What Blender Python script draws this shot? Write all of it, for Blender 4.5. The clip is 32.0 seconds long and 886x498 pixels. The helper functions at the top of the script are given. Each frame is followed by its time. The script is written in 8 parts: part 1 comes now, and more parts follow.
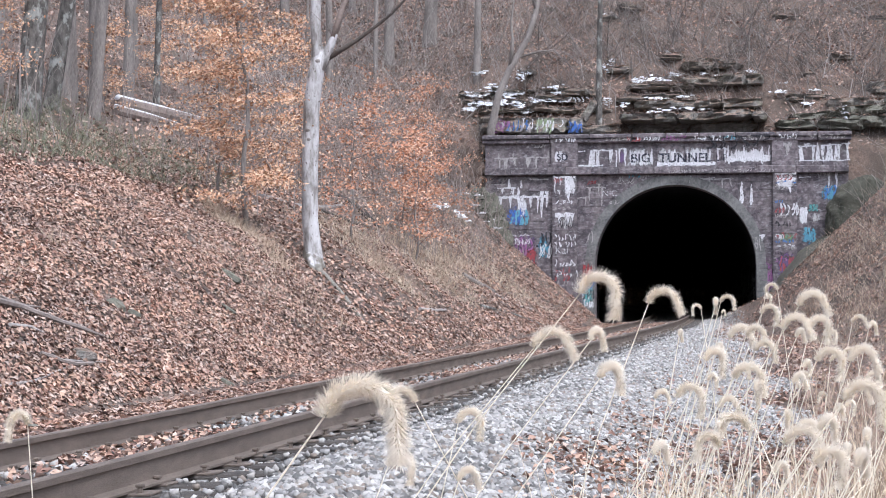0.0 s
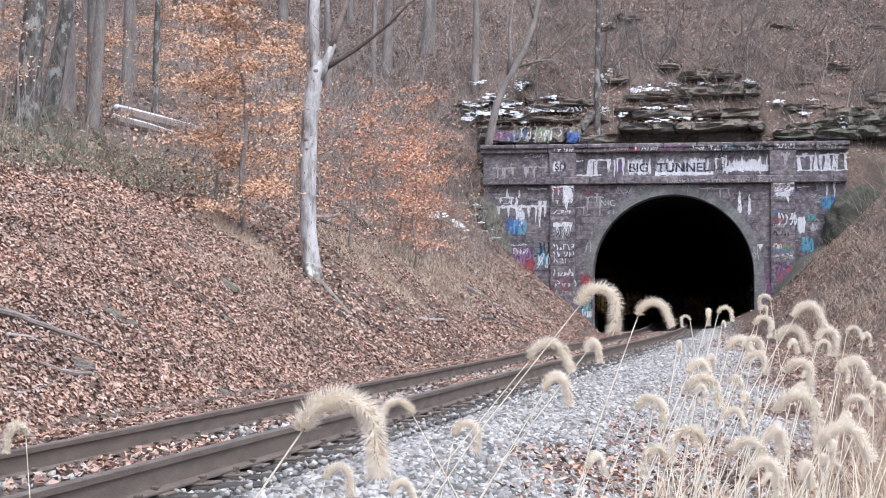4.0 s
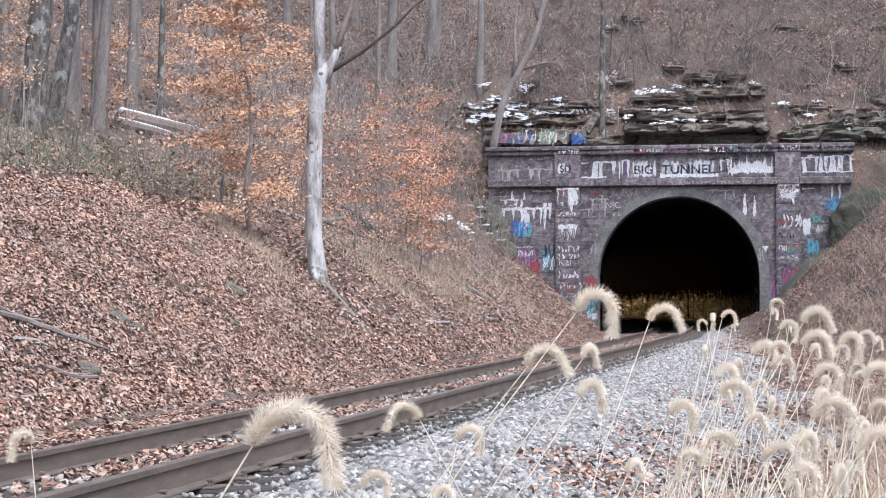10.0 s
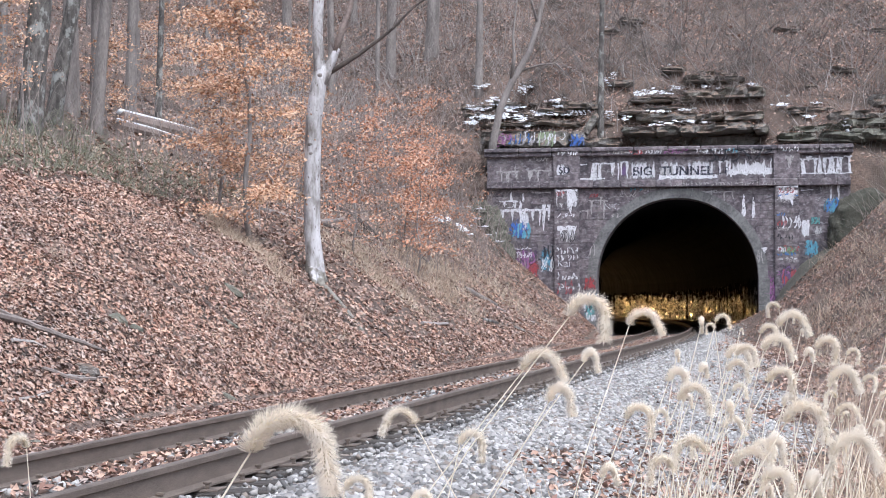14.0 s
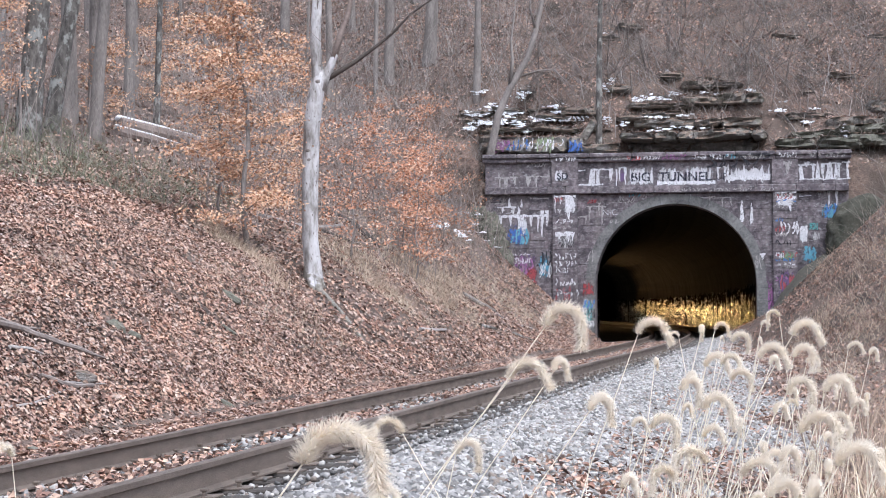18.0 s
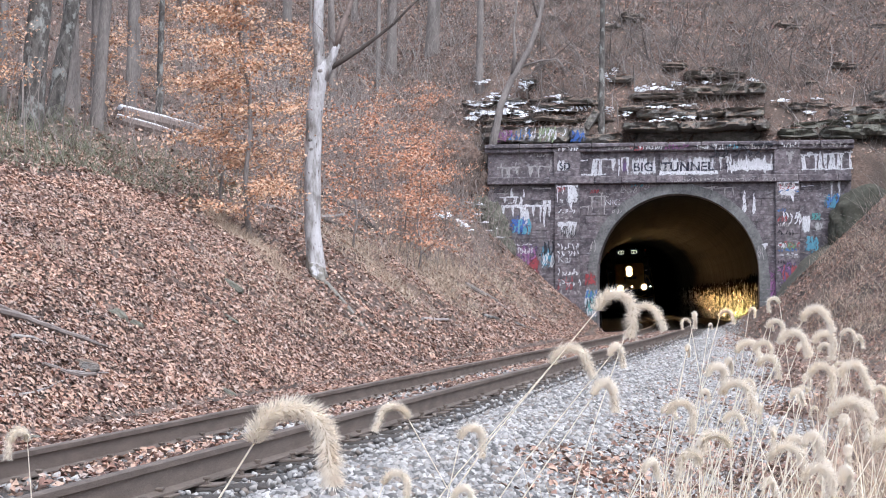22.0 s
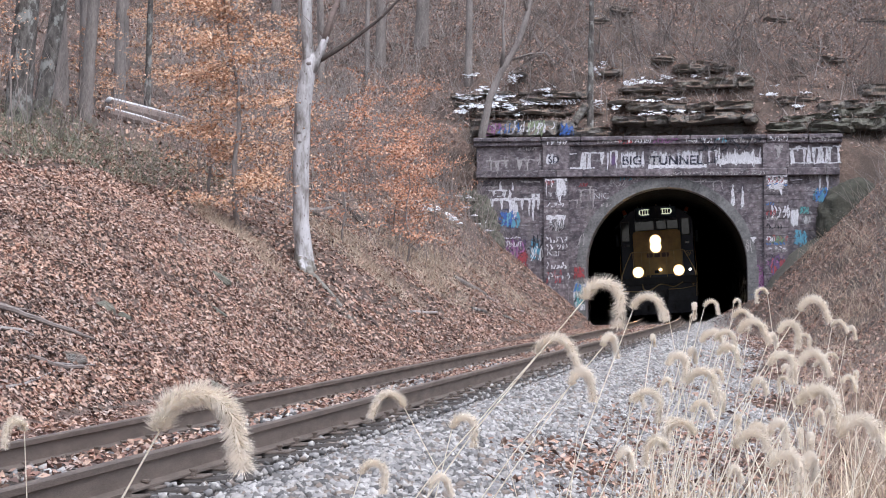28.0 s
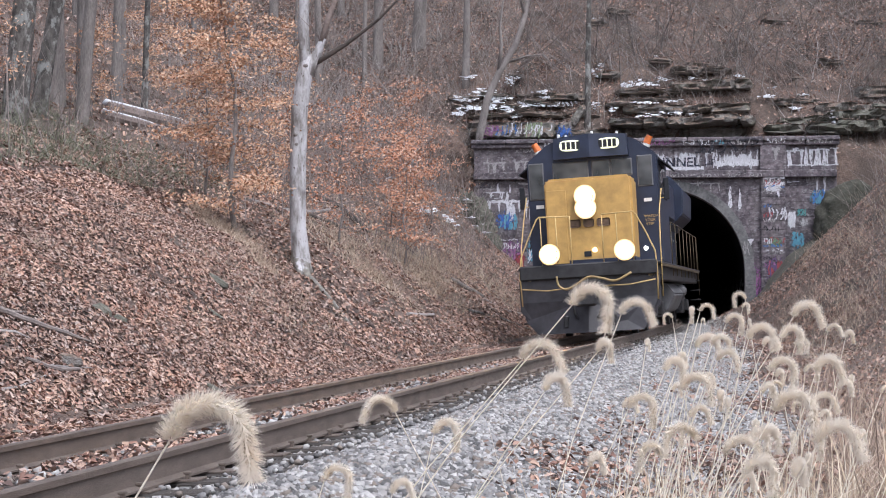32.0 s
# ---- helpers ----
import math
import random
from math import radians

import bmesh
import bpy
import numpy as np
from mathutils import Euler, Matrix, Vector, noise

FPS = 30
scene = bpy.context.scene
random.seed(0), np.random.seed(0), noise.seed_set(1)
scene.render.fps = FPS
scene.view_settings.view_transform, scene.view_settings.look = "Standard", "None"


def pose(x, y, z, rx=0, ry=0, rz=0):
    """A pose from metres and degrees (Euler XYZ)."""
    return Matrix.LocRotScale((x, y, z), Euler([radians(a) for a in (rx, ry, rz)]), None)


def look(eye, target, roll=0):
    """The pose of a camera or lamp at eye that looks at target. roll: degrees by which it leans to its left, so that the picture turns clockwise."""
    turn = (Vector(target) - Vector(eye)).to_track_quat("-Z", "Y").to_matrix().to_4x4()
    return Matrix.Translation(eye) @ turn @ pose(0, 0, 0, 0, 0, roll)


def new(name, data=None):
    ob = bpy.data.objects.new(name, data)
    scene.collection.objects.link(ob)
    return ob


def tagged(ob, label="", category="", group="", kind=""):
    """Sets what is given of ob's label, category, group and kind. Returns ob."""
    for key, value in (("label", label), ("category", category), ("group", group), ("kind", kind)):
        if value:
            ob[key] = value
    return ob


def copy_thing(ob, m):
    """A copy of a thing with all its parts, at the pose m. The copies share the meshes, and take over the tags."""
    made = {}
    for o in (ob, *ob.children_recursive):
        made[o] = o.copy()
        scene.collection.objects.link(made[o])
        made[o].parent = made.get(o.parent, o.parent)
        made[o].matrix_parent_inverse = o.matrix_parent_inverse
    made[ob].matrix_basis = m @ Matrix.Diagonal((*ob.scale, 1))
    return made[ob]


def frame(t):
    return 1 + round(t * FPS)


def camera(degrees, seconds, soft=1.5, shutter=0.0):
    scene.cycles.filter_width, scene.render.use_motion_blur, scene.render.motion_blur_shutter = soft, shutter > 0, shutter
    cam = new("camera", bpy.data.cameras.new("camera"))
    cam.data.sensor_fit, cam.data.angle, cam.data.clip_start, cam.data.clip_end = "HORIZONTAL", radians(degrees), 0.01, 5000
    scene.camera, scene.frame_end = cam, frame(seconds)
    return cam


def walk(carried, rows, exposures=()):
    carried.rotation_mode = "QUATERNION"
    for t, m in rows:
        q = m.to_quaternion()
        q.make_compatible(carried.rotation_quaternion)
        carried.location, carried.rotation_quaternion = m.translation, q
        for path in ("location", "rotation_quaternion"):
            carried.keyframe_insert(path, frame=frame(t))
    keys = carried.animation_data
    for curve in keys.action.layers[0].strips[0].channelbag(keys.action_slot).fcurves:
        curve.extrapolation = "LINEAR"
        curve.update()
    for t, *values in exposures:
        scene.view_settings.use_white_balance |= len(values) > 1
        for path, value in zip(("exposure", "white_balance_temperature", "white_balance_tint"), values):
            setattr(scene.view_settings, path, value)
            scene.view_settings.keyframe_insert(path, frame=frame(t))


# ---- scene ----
# ======== camera: hand-held beside the line, 1.5 m over the ground ========
cam = camera(29.30, 32.0, soft=1.0)
# seconds, yaw to the left, pitch, roll (degrees), sideways shift, height (m)
HELD = [
    (0, -0.097, 1.322, 0.06, -0.001, 0.943),
    (0.5, -0.094, 1.376, 0.07, -0.000, 0.943),
    (1, -0.108, 1.410, 0.06, -0.011, 0.948),
    (1.5, -0.112, 1.456, 0.08, -0.004, 0.944),
    (2, -0.148, 1.458, 0.08, -0.013, 0.943),
    (2.5, -0.139, 1.499, 0.08, -0.006, 0.948),
    (3, -0.149, 1.525, 0.09, -0.006, 0.950),
    (3.5, -0.161, 1.588, 0.08, -0.004, 0.949),
    (5.5, -0.160, 1.687, 0.09, 0.001, 0.946),
    (6, -0.009, 1.590, 0.03, -0.002, 0.948),
    (6.5, 0.026, 1.593, 0.01, -0.000, 0.953),
    (7, 0.022, 1.611, 0.03, -0.004, 0.955),
    (7.5, 0.025, 1.649, 0.00, -0.002, 0.956),
    (8, 0.020, 1.644, 0.00, 0.004, 0.960),
    (8.5, -0.003, 1.675, 0.00, -0.003, 0.960),
    (9, 0.000, 1.702, 0.00, 0.000, 0.961),
    (9.5, -0.007, 1.731, 0.00, -0.005, 0.961),
    (10, -0.005, 1.712, -0.01, -0.018, 0.956),
    (10.5, -0.007, 1.688, -0.01, -0.012, 0.957),
    (11, -0.008, 1.706, 0.00, -0.007, 0.959),
    (11.5, -0.001, 1.746, -0.03, -0.001, 0.956),
    (12, 0.001, 1.699, -0.01, 0.001, 0.961),
    (12.5, 0.001, 1.671, -0.04, -0.000, 0.956),
    (13, -0.005, 1.685, -0.03, -0.004, 0.957),
    (13.5, -0.004, 1.712, -0.03, -0.002, 0.965),
    (14, -0.030, 1.755, -0.02, -0.006, 0.963),
    (14.5, -0.055, 1.758, -0.03, -0.002, 0.963),
    (16.5, -0.098, 1.859, -0.04, -0.005, 0.964),
    (17, -0.087, 1.885, -0.03, -0.001, 0.965),
    (17.5, -0.079, 1.929, -0.05, 0.004, 0.962),
    (18, -0.081, 1.949, -0.05, 0.003, 0.970),
    (18.5, -0.020, 1.810, -0.04, 0.001, 0.962),
    (19, 0.049, 1.655, -0.04, 0.001, 0.964),
    (19.5, 0.080, 1.567, -0.04, 0.005, 0.965),
    (20, 0.059, 1.566, -0.03, -0.000, 0.965),
    (20.5, 0.056, 1.605, -0.02, -0.002, 0.962),
    (21, 0.036, 1.627, -0.03, -0.003, 0.958),
    (21.5, 0.036, 1.649, -0.02, -0.000, 0.966),
    (22, -0.005, 1.616, -0.00, 0.001, 0.960),
    (22.5, -0.125, 1.426, 0.04, 0.005, 0.953),
    (23, -0.204, 1.290, 0.06, 0.007, 0.954),
    (23.5, -0.227, 1.289, 0.06, 0.008, 0.954),
    (24, -0.231, 1.316, 0.06, 0.013, 0.956),
    (24.5, -0.244, 1.350, 0.07, 0.010, 0.955),
    (25, -0.268, 1.354, 0.06, 0.006, 0.952),
    (25.5, -0.281, 1.331, 0.07, 0.015, 0.953),
    (27.5, -0.360, 1.370, 0.06, 0.011, 0.954),
    (28, -0.371, 1.396, 0.06, 0.015, 0.951),
    (28.5, -0.376, 1.435, 0.08, 0.023, 0.948),
    (29, -0.384, 1.447, 0.07, 0.028, 0.954),
    (29.5, -0.393, 1.367, 0.06, 0.033, 0.953),
    (30, -0.406, 1.360, 0.07, 0.034, 0.954),
    (30.5, -0.404, 1.376, 0.06, 0.039, 0.956),
    (31, -0.408, 1.407, 0.06, 0.040, 0.956),
    (31.5, -0.431, 1.451, 0.05, 0.040, 0.956),
    (32, -0.442, 1.458, 0.06, 0.036, 0.958),
]


def held(yaw, pitch, roll, x, z):
    return pose(x, 0, z, 90 + pitch, 0, yaw) @ pose(0, 0, 0, 0, 0, roll)


walk(cam, [(t, held(*v)) for t, *v in HELD], exposures=[(0, 1.04, 5880, 11), (22, 1.04, 5880, 11), (28, 0.82, 5960, 13), (32, 0.71, 5960, 13)])

# ======== light: bright overcast winter sky ========
world = bpy.data.worlds.new("overcast_sky")
scene.world = world
world.use_nodes = True
wn = world.node_tree
wn.nodes.clear()
sky = wn.nodes.new("ShaderNodeTexSky")
sky.sky_type, sky.sun_disc = "NISHITA", False
sky.sun_elevation, sky.sun_rotation = radians(58), radians(151)
sky.air_density, sky.dust_density, sky.ozone_density = 1.0, 4.0, 1.0
hue = wn.nodes.new("ShaderNodeHueSaturation")
hue.inputs["Saturation"].default_value = 0.45
bg = wn.nodes.new("ShaderNodeBackground")
bg.inputs["Strength"].default_value = 0.14
wout = wn.nodes.new("ShaderNodeOutputWorld")
wn.links.new(sky.outputs[0], hue.inputs["Color"])
wn.links.new(hue.outputs[0], bg.inputs["Color"])
wn.links.new(bg.outputs[0], wout.inputs["Surface"])
sun_data = bpy.data.lights.new("sun", "SUN")
sun_data.energy, sun_data.angle, sun_data.color = 0.8, radians(40), (1.0, 0.97, 0.94)
sun = new("sun", sun_data)
sun.matrix_basis = look((20, -36, 66), (0, 0, 0))
# ======== materials ========
class Nodes:
    """A small builder of node materials in object or world coordinates."""

    def __init__(self, name, rough=0.8, metal=0.0):
        self.m = bpy.data.materials.new(name)
        self.m.use_nodes = True
        self.t = self.m.node_tree
        self.b = self.t.nodes["Principled BSDF"]
        self.b.inputs["Roughness"].default_value = rough
        self.b.inputs["Metallic"].default_value = metal
        self.geo = self.t.nodes.new("ShaderNodeNewGeometry")
        self.tc = self.t.nodes.new("ShaderNodeTexCoord")

    def link(self, a, b):
        self.t.links.new(a, b)
        return a

    def at(self, scale=(1, 1, 1), own=False, turn=(0, 0, 0)):
        n = self.t.nodes.new("ShaderNodeMapping")
        n.inputs["Scale"].default_value = scale
        n.inputs["Rotation"].default_value = turn
        self.link(self.tc.outputs["Object"] if own else self.geo.outputs["Position"], n.inputs["Vector"])
        return n.outputs[0]

    def noise(self, scale, detail=4, vec=None, rough=0.6, warp=0.0):
        n = self.t.nodes.new("ShaderNodeTexNoise")
        n.inputs["Scale"].default_value, n.inputs["Detail"].default_value = scale, detail
        n.inputs["Roughness"].default_value, n.inputs["Distortion"].default_value = rough, warp
        self.link(vec or self.geo.outputs["Position"], n.inputs["Vector"])
        return n.outputs["Fac"]

    def cells(self, scale, vec=None, what="Color"):
        n = self.t.nodes.new("ShaderNodeTexVoronoi")
        n.inputs["Scale"].default_value = scale
        self.link(vec or self.geo.outputs["Position"], n.inputs["Vector"])
        return n.outputs[what]

    def ramp(self, fac, stops, hard=False):
        n = self.t.nodes.new("ShaderNodeValToRGB")
        e = n.color_ramp.elements
        while len(e) < len(stops):
            e.new(0.5)
        for k, (p, c) in zip(e, stops):
            k.position = p
            k.color = (*(c if len(c) == 3 else (c[0],) * 3), 1) if not isinstance(c, float) else (c, c, c, 1)
        if hard:
            n.color_ramp.interpolation = "CONSTANT"
        self.link(fac, n.inputs[0])
        return n.outputs[0]

    def mix(self, fac, a, b, how="MIX"):
        n = self.t.nodes.new("ShaderNodeMix")
        n.data_type, n.blend_type = "RGBA", how
        for v, s in ((fac, n.inputs[0]), (a, n.inputs[6]), (b, n.inputs[7])):
            if isinstance(v, (int, float)):
                s.default_value = v
            elif isinstance(v, tuple):
                s.default_value = (*v, 1)
            else:
                self.link(v, s)
        return n.outputs[2]

    def math(self, how, a, b=0.0):
        n = self.t.nodes.new("ShaderNodeMath")
        n.operation = how
        for v, s in ((a, n.inputs[0]), (b, n.inputs[1])):
            if isinstance(v, (int, float)):
                s.default_value = v
            else:
                self.link(v, s)
        return n.outputs[0]

    def axis(self, which, vec=None):
        n = self.t.nodes.new("ShaderNodeSeparateXYZ")
        self.link(vec or self.geo.outputs["Position"], n.inputs[0])
        return n.outputs[which]

    def random(self):
        return self.t.nodes.new("ShaderNodeObjectInfo").outputs["Random"]

    def island(self):
        return self.geo.outputs["Random Per Island"]

    def done(self, color, rough=None, bump=None, strength=0.4, distance=0.02):
        if isinstance(color, tuple):
            self.b.inputs["Base Color"].default_value = (*color, 1)
        else:
            self.link(color, self.b.inputs["Base Color"])
        if rough is not None:
            self.link(rough, self.b.inputs["Roughness"])
        if bump is not None:
            n = self.t.nodes.new("ShaderNodeBump")
            n.inputs["Strength"].default_value, n.inputs["Distance"].default_value = strength, distance
            self.link(bump, n.inputs["Height"])
            self.link(n.outputs[0], self.b.inputs["Normal"])
        return self.m


def two_scale(name, dark, light, fine=30, coarse=2.0, rough=0.85, own=False, strength=0.4, distance=0.01, metal=0.0, stretch=(1, 1, 1)):
    n = Nodes(name, rough, metal)
    v = n.at(stretch, own)
    a = n.noise(coarse, 3, v)
    b = n.noise(fine, 5, v)
    f = n.math("ADD", n.math("MULTIPLY", a, 0.55), n.math("MULTIPLY", b, 0.45))
    return n.done(n.ramp(f, [(0.3, dark), (0.7, light)]), bump=b, strength=strength, distance=distance)


def pick(name, colors, rough=0.8, patches=0.0):
    """One colour of the list for each separate piece of a mesh."""
    n = Nodes(name, rough)
    k = len(colors)
    c = n.ramp(n.island(), [(i / k, c) for i, c in enumerate(colors)], hard=True)
    c = n.mix(0.35, c, n.ramp(n.noise(60, 3), [(0.25, (0.35, 0.3, 0.28)), (0.75, (1.0, 1.0, 1.0))]), "MULTIPLY")
    if patches:      # faded and fresher drifts
        c = n.mix(patches, c, n.ramp(n.noise(0.9, 4), [(0.36, (0.78, 0.77, 0.78)), (0.5, (1.05, 1.02, 1.0)), (0.66, (1.25, 1.14, 1.06))]), "MULTIPLY")
    return n.done(c)


def m_ground():
    n = Nodes("leaf_litter_soil", 0.95)
    sep = n.t.nodes.new("ShaderNodeSeparateColor")
    n.link(n.cells(16, n.at((1, 1, 1))), sep.inputs[0])
    a = n.ramp(sep.outputs[0], [(0.0, (0.06, 0.045, 0.04)), (0.4, (0.17, 0.115, 0.09)), (0.75, (0.29, 0.205, 0.165)), (1.0, (0.42, 0.33, 0.28))])
    c = n.ramp(n.noise(9, 6), [(0.25, (0.06, 0.045, 0.04)), (0.45, (0.16, 0.11, 0.09)), (0.6, (0.27, 0.195, 0.16)), (0.78, (0.38, 0.3, 0.26))])
    c = n.mix(0.5, c, a)
    dark = n.ramp(n.noise(1.3, 5), [(0.44, (0.0, 0.0, 0.0)), (0.6, (1.0, 1.0, 1.0))])
    c = n.mix(n.math("MULTIPLY", dark, 0.8), c, (0.055, 0.048, 0.04))
    big = n.ramp(n.noise(0.45, 3), [(0.4, (0.0, 0.0, 0.0)), (0.65, (1.0, 1.0, 1.0))])
    c = n.mix(n.math("MULTIPLY", big, 0.45), c, (0.25, 0.2, 0.165))
    c = n.mix(1.0, c, (0.8, 0.78, 0.78), "MULTIPLY")
    return n.done(c, bump=n.noise(22, 5), strength=0.9, distance=0.06)


M_GROUND = m_ground()
M_LEAF = pick("fallen_oak_leaves", [(0.316, 0.186, 0.144), (0.428, 0.298, 0.237), (0.177, 0.112, 0.093), (0.577, 0.456, 0.391), (0.26, 0.153, 0.121), (0.391, 0.279, 0.233), (0.484, 0.335, 0.26), (0.13, 0.0884, 0.0772), (0.465, 0.381, 0.339), (0.539, 0.391, 0.307), (0.446, 0.298, 0.228)], patches=0.8)
M_BEECH = pick("beech_leaves", [(0.55, 0.29, 0.16), (0.64, 0.4, 0.25), (0.45, 0.22, 0.12), (0.7, 0.5, 0.35), (0.6, 0.34, 0.2), (0.66, 0.45, 0.3), (0.5, 0.29, 0.19)], 0.6)
M_STONE = pick("limestone_ballast", [(0.36, 0.354, 0.346), (0.25, 0.246, 0.243), (0.56, 0.55, 0.535), (0.13, 0.128, 0.127), (0.32, 0.313, 0.308), (0.47, 0.46, 0.446), (0.18, 0.173, 0.165), (0.26, 0.222, 0.19), (0.4, 0.385, 0.365)], 0.85)
M_RAIL = two_scale("rusty_rail_steel", (0.1, 0.08, 0.068), (0.25, 0.205, 0.175), 40, 3, 0.6, stretch=(1, 1, 4), metal=0.3)
M_RAILTOP = two_scale("worn_rail_head", (0.2, 0.17, 0.15), (0.36, 0.32, 0.29), 60, 4, 0.35, metal=0.8, strength=0.1)
M_TIE = two_scale("creosoted_oak", (0.025, 0.022, 0.02), (0.12, 0.105, 0.095), 50, 5, 0.9, own=True, stretch=(0.6, 6, 6), strength=0.8)
M_BARK = two_scale("grey_bark", (0.105, 0.093, 0.086), (0.36, 0.325, 0.305), 26, 2.5, 0.95, stretch=(1, 1, 0.3), strength=0.9, distance=0.03)
M_TWIG = two_scale("bare_twigs", (0.15, 0.125, 0.115), (0.34, 0.295, 0.27), 20, 2, 0.95)


def m_sycamore():
    n = Nodes("white_sycamore_bark", 0.8)
    v = n.at((1, 1, 0.3))
    c = n.ramp(n.noise(5, 6, v, 0.7), [(0.34, (0.16, 0.145, 0.135)), (0.45, (0.32, 0.305, 0.3)), (0.54, (0.48, 0.47, 0.48)), (0.7, (0.6, 0.59, 0.61))])
    spots = n.ramp(n.noise(13, 4, n.at((1, 1, 0.6))), [(0.32, (0.0, 0.0, 0.0)), (0.38, (1.0, 1.0, 1.0))])
    c = n.mix(spots, (0.12, 0.095, 0.08), c)
    # rough greyish bark still clings to the foot
    foot = n.ramp(n.math("ADD", n.axis(2, n.tc.outputs["Object"]), n.math("MULTIPLY", n.noise(3.5, 4), 1.6)), [(0.9, (1.0, 1.0, 1.0)), (1.25, (0.0, 0.0, 0.0))])
    c = n.mix(n.math("MULTIPLY", foot, 0.9), c, n.ramp(n.noise(18, 4, v), [(0.3, (0.1, 0.09, 0.07)), (0.7, (0.28, 0.26, 0.22))]))
    return n.done(c, bump=n.noise(14, 5, v), strength=0.6, distance=0.02)


M_SYC = m_sycamore()


def m_portal():
    n = Nodes("sooty_sandstone", 0.9)
    r = n.random()
    c = n.ramp(n.noise(6, 6), [(0.3, (0.056, 0.052, 0.06)), (0.5, (0.13, 0.117, 0.13)), (0.72, (0.255, 0.236, 0.255))])
    c = n.mix(0.5, c, n.ramp(r, [(0.0, (0.45, 0.4, 0.42)), (0.5, (0.9, 0.78, 0.77)), (1.0, (1.45, 1.3, 1.26))]), "MULTIPLY")
    streak = n.ramp(n.noise(3.2, 4, n.at((1, 1, 0.12))), [(0.5, (0.0, 0.0, 0.0)), (0.72, (1.0, 1.0, 1.0))])
    c = n.mix(n.math("MULTIPLY", streak, 0.3), c, (0.3, 0.27, 0.26))
    salt = n.ramp(n.noise(11, 5, n.at((0.6, 0.6, 1.3)), 0.7), [(0.53, (0.0, 0.0, 0.0)), (0.66, (1.0, 1.0, 1.0))])
    c = n.mix(n.math("MULTIPLY", salt, 0.6), c, (0.4, 0.39, 0.41))
    soot = n.ramp(n.noise(1.1, 4), [(0.5, (0.0, 0.0, 0.0)), (0.68, (1.0, 1.0, 1.0))])
    c = n.mix(n.math("MULTIPLY", soot, 0.45), c, (0.045, 0.042, 0.05))
    return n.done(c, bump=n.noise(25, 6), strength=0.5, distance=0.02)


M_PORTAL = m_portal()
M_RING = two_scale("grey_arch_stone", (0.035, 0.036, 0.038), (0.27, 0.268, 0.265), 12, 1.6, 0.9, strength=0.6)


def m_rock():
    n = Nodes("layered_sandstone", 0.95)
    v = n.at((1.0, 1.0, 3.5))
    a = n.noise(3.0, 6, v, 0.75, 0.4)
    c = n.ramp(a, [(0.3, (0.085, 0.08, 0.073)), (0.5, (0.21, 0.2, 0.185)), (0.72, (0.42, 0.4, 0.375))])
    moss = n.ramp(n.noise(1.6, 5), [(0.5, (0.0, 0.0, 0.0)), (0.68, (1.0, 1.0, 1.0))])
    c = n.mix(n.math("MULTIPLY", moss, 0.5), c, (0.12, 0.125, 0.07))
    stain = n.ramp(n.noise(2.3, 4, n.at((1, 1, 0.4))), [(0.56, (0.0, 0.0, 0.0)), (0.72, (1.0, 1.0, 1.0))])
    c = n.mix(n.math("MULTIPLY", stain, 0.4), c, (0.2, 0.11, 0.08))
    # leaf litter and moss lie on the flat tops
    up = n.math("ADD", n.axis(2, n.geo.outputs["Normal"]), n.math("MULTIPLY", n.noise(5, 4), 0.5))
    lit = n.ramp(up, [(0.62, (0.0, 0.0, 0.0)), (0.85, (1.0, 1.0, 1.0))])
    c = n.mix(lit, c, n.ramp(n.noise(14, 5), [(0.3, (0.08, 0.075, 0.05)), (0.5, (0.19, 0.145, 0.115)), (0.7, (0.36, 0.26, 0.21))]))
    return n.done(c, bump=n.math("ADD", a, n.math("MULTIPLY", n.noise(18, 5), 0.4)), strength=1.0, distance=0.08)


M_ROCK = m_rock()
M_SNOW = two_scale("old_snow", (0.72, 0.75, 0.8), (0.9, 0.91, 0.93), 20, 3, 0.6)


def m_lining():
    n = Nodes("sooty_brick_lining", 0.95)
    n.b.inputs["Specular IOR Level"].default_value = 0.05
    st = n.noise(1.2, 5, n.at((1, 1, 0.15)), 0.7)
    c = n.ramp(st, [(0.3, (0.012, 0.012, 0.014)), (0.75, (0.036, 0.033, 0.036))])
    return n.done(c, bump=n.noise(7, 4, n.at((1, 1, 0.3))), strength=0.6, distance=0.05)


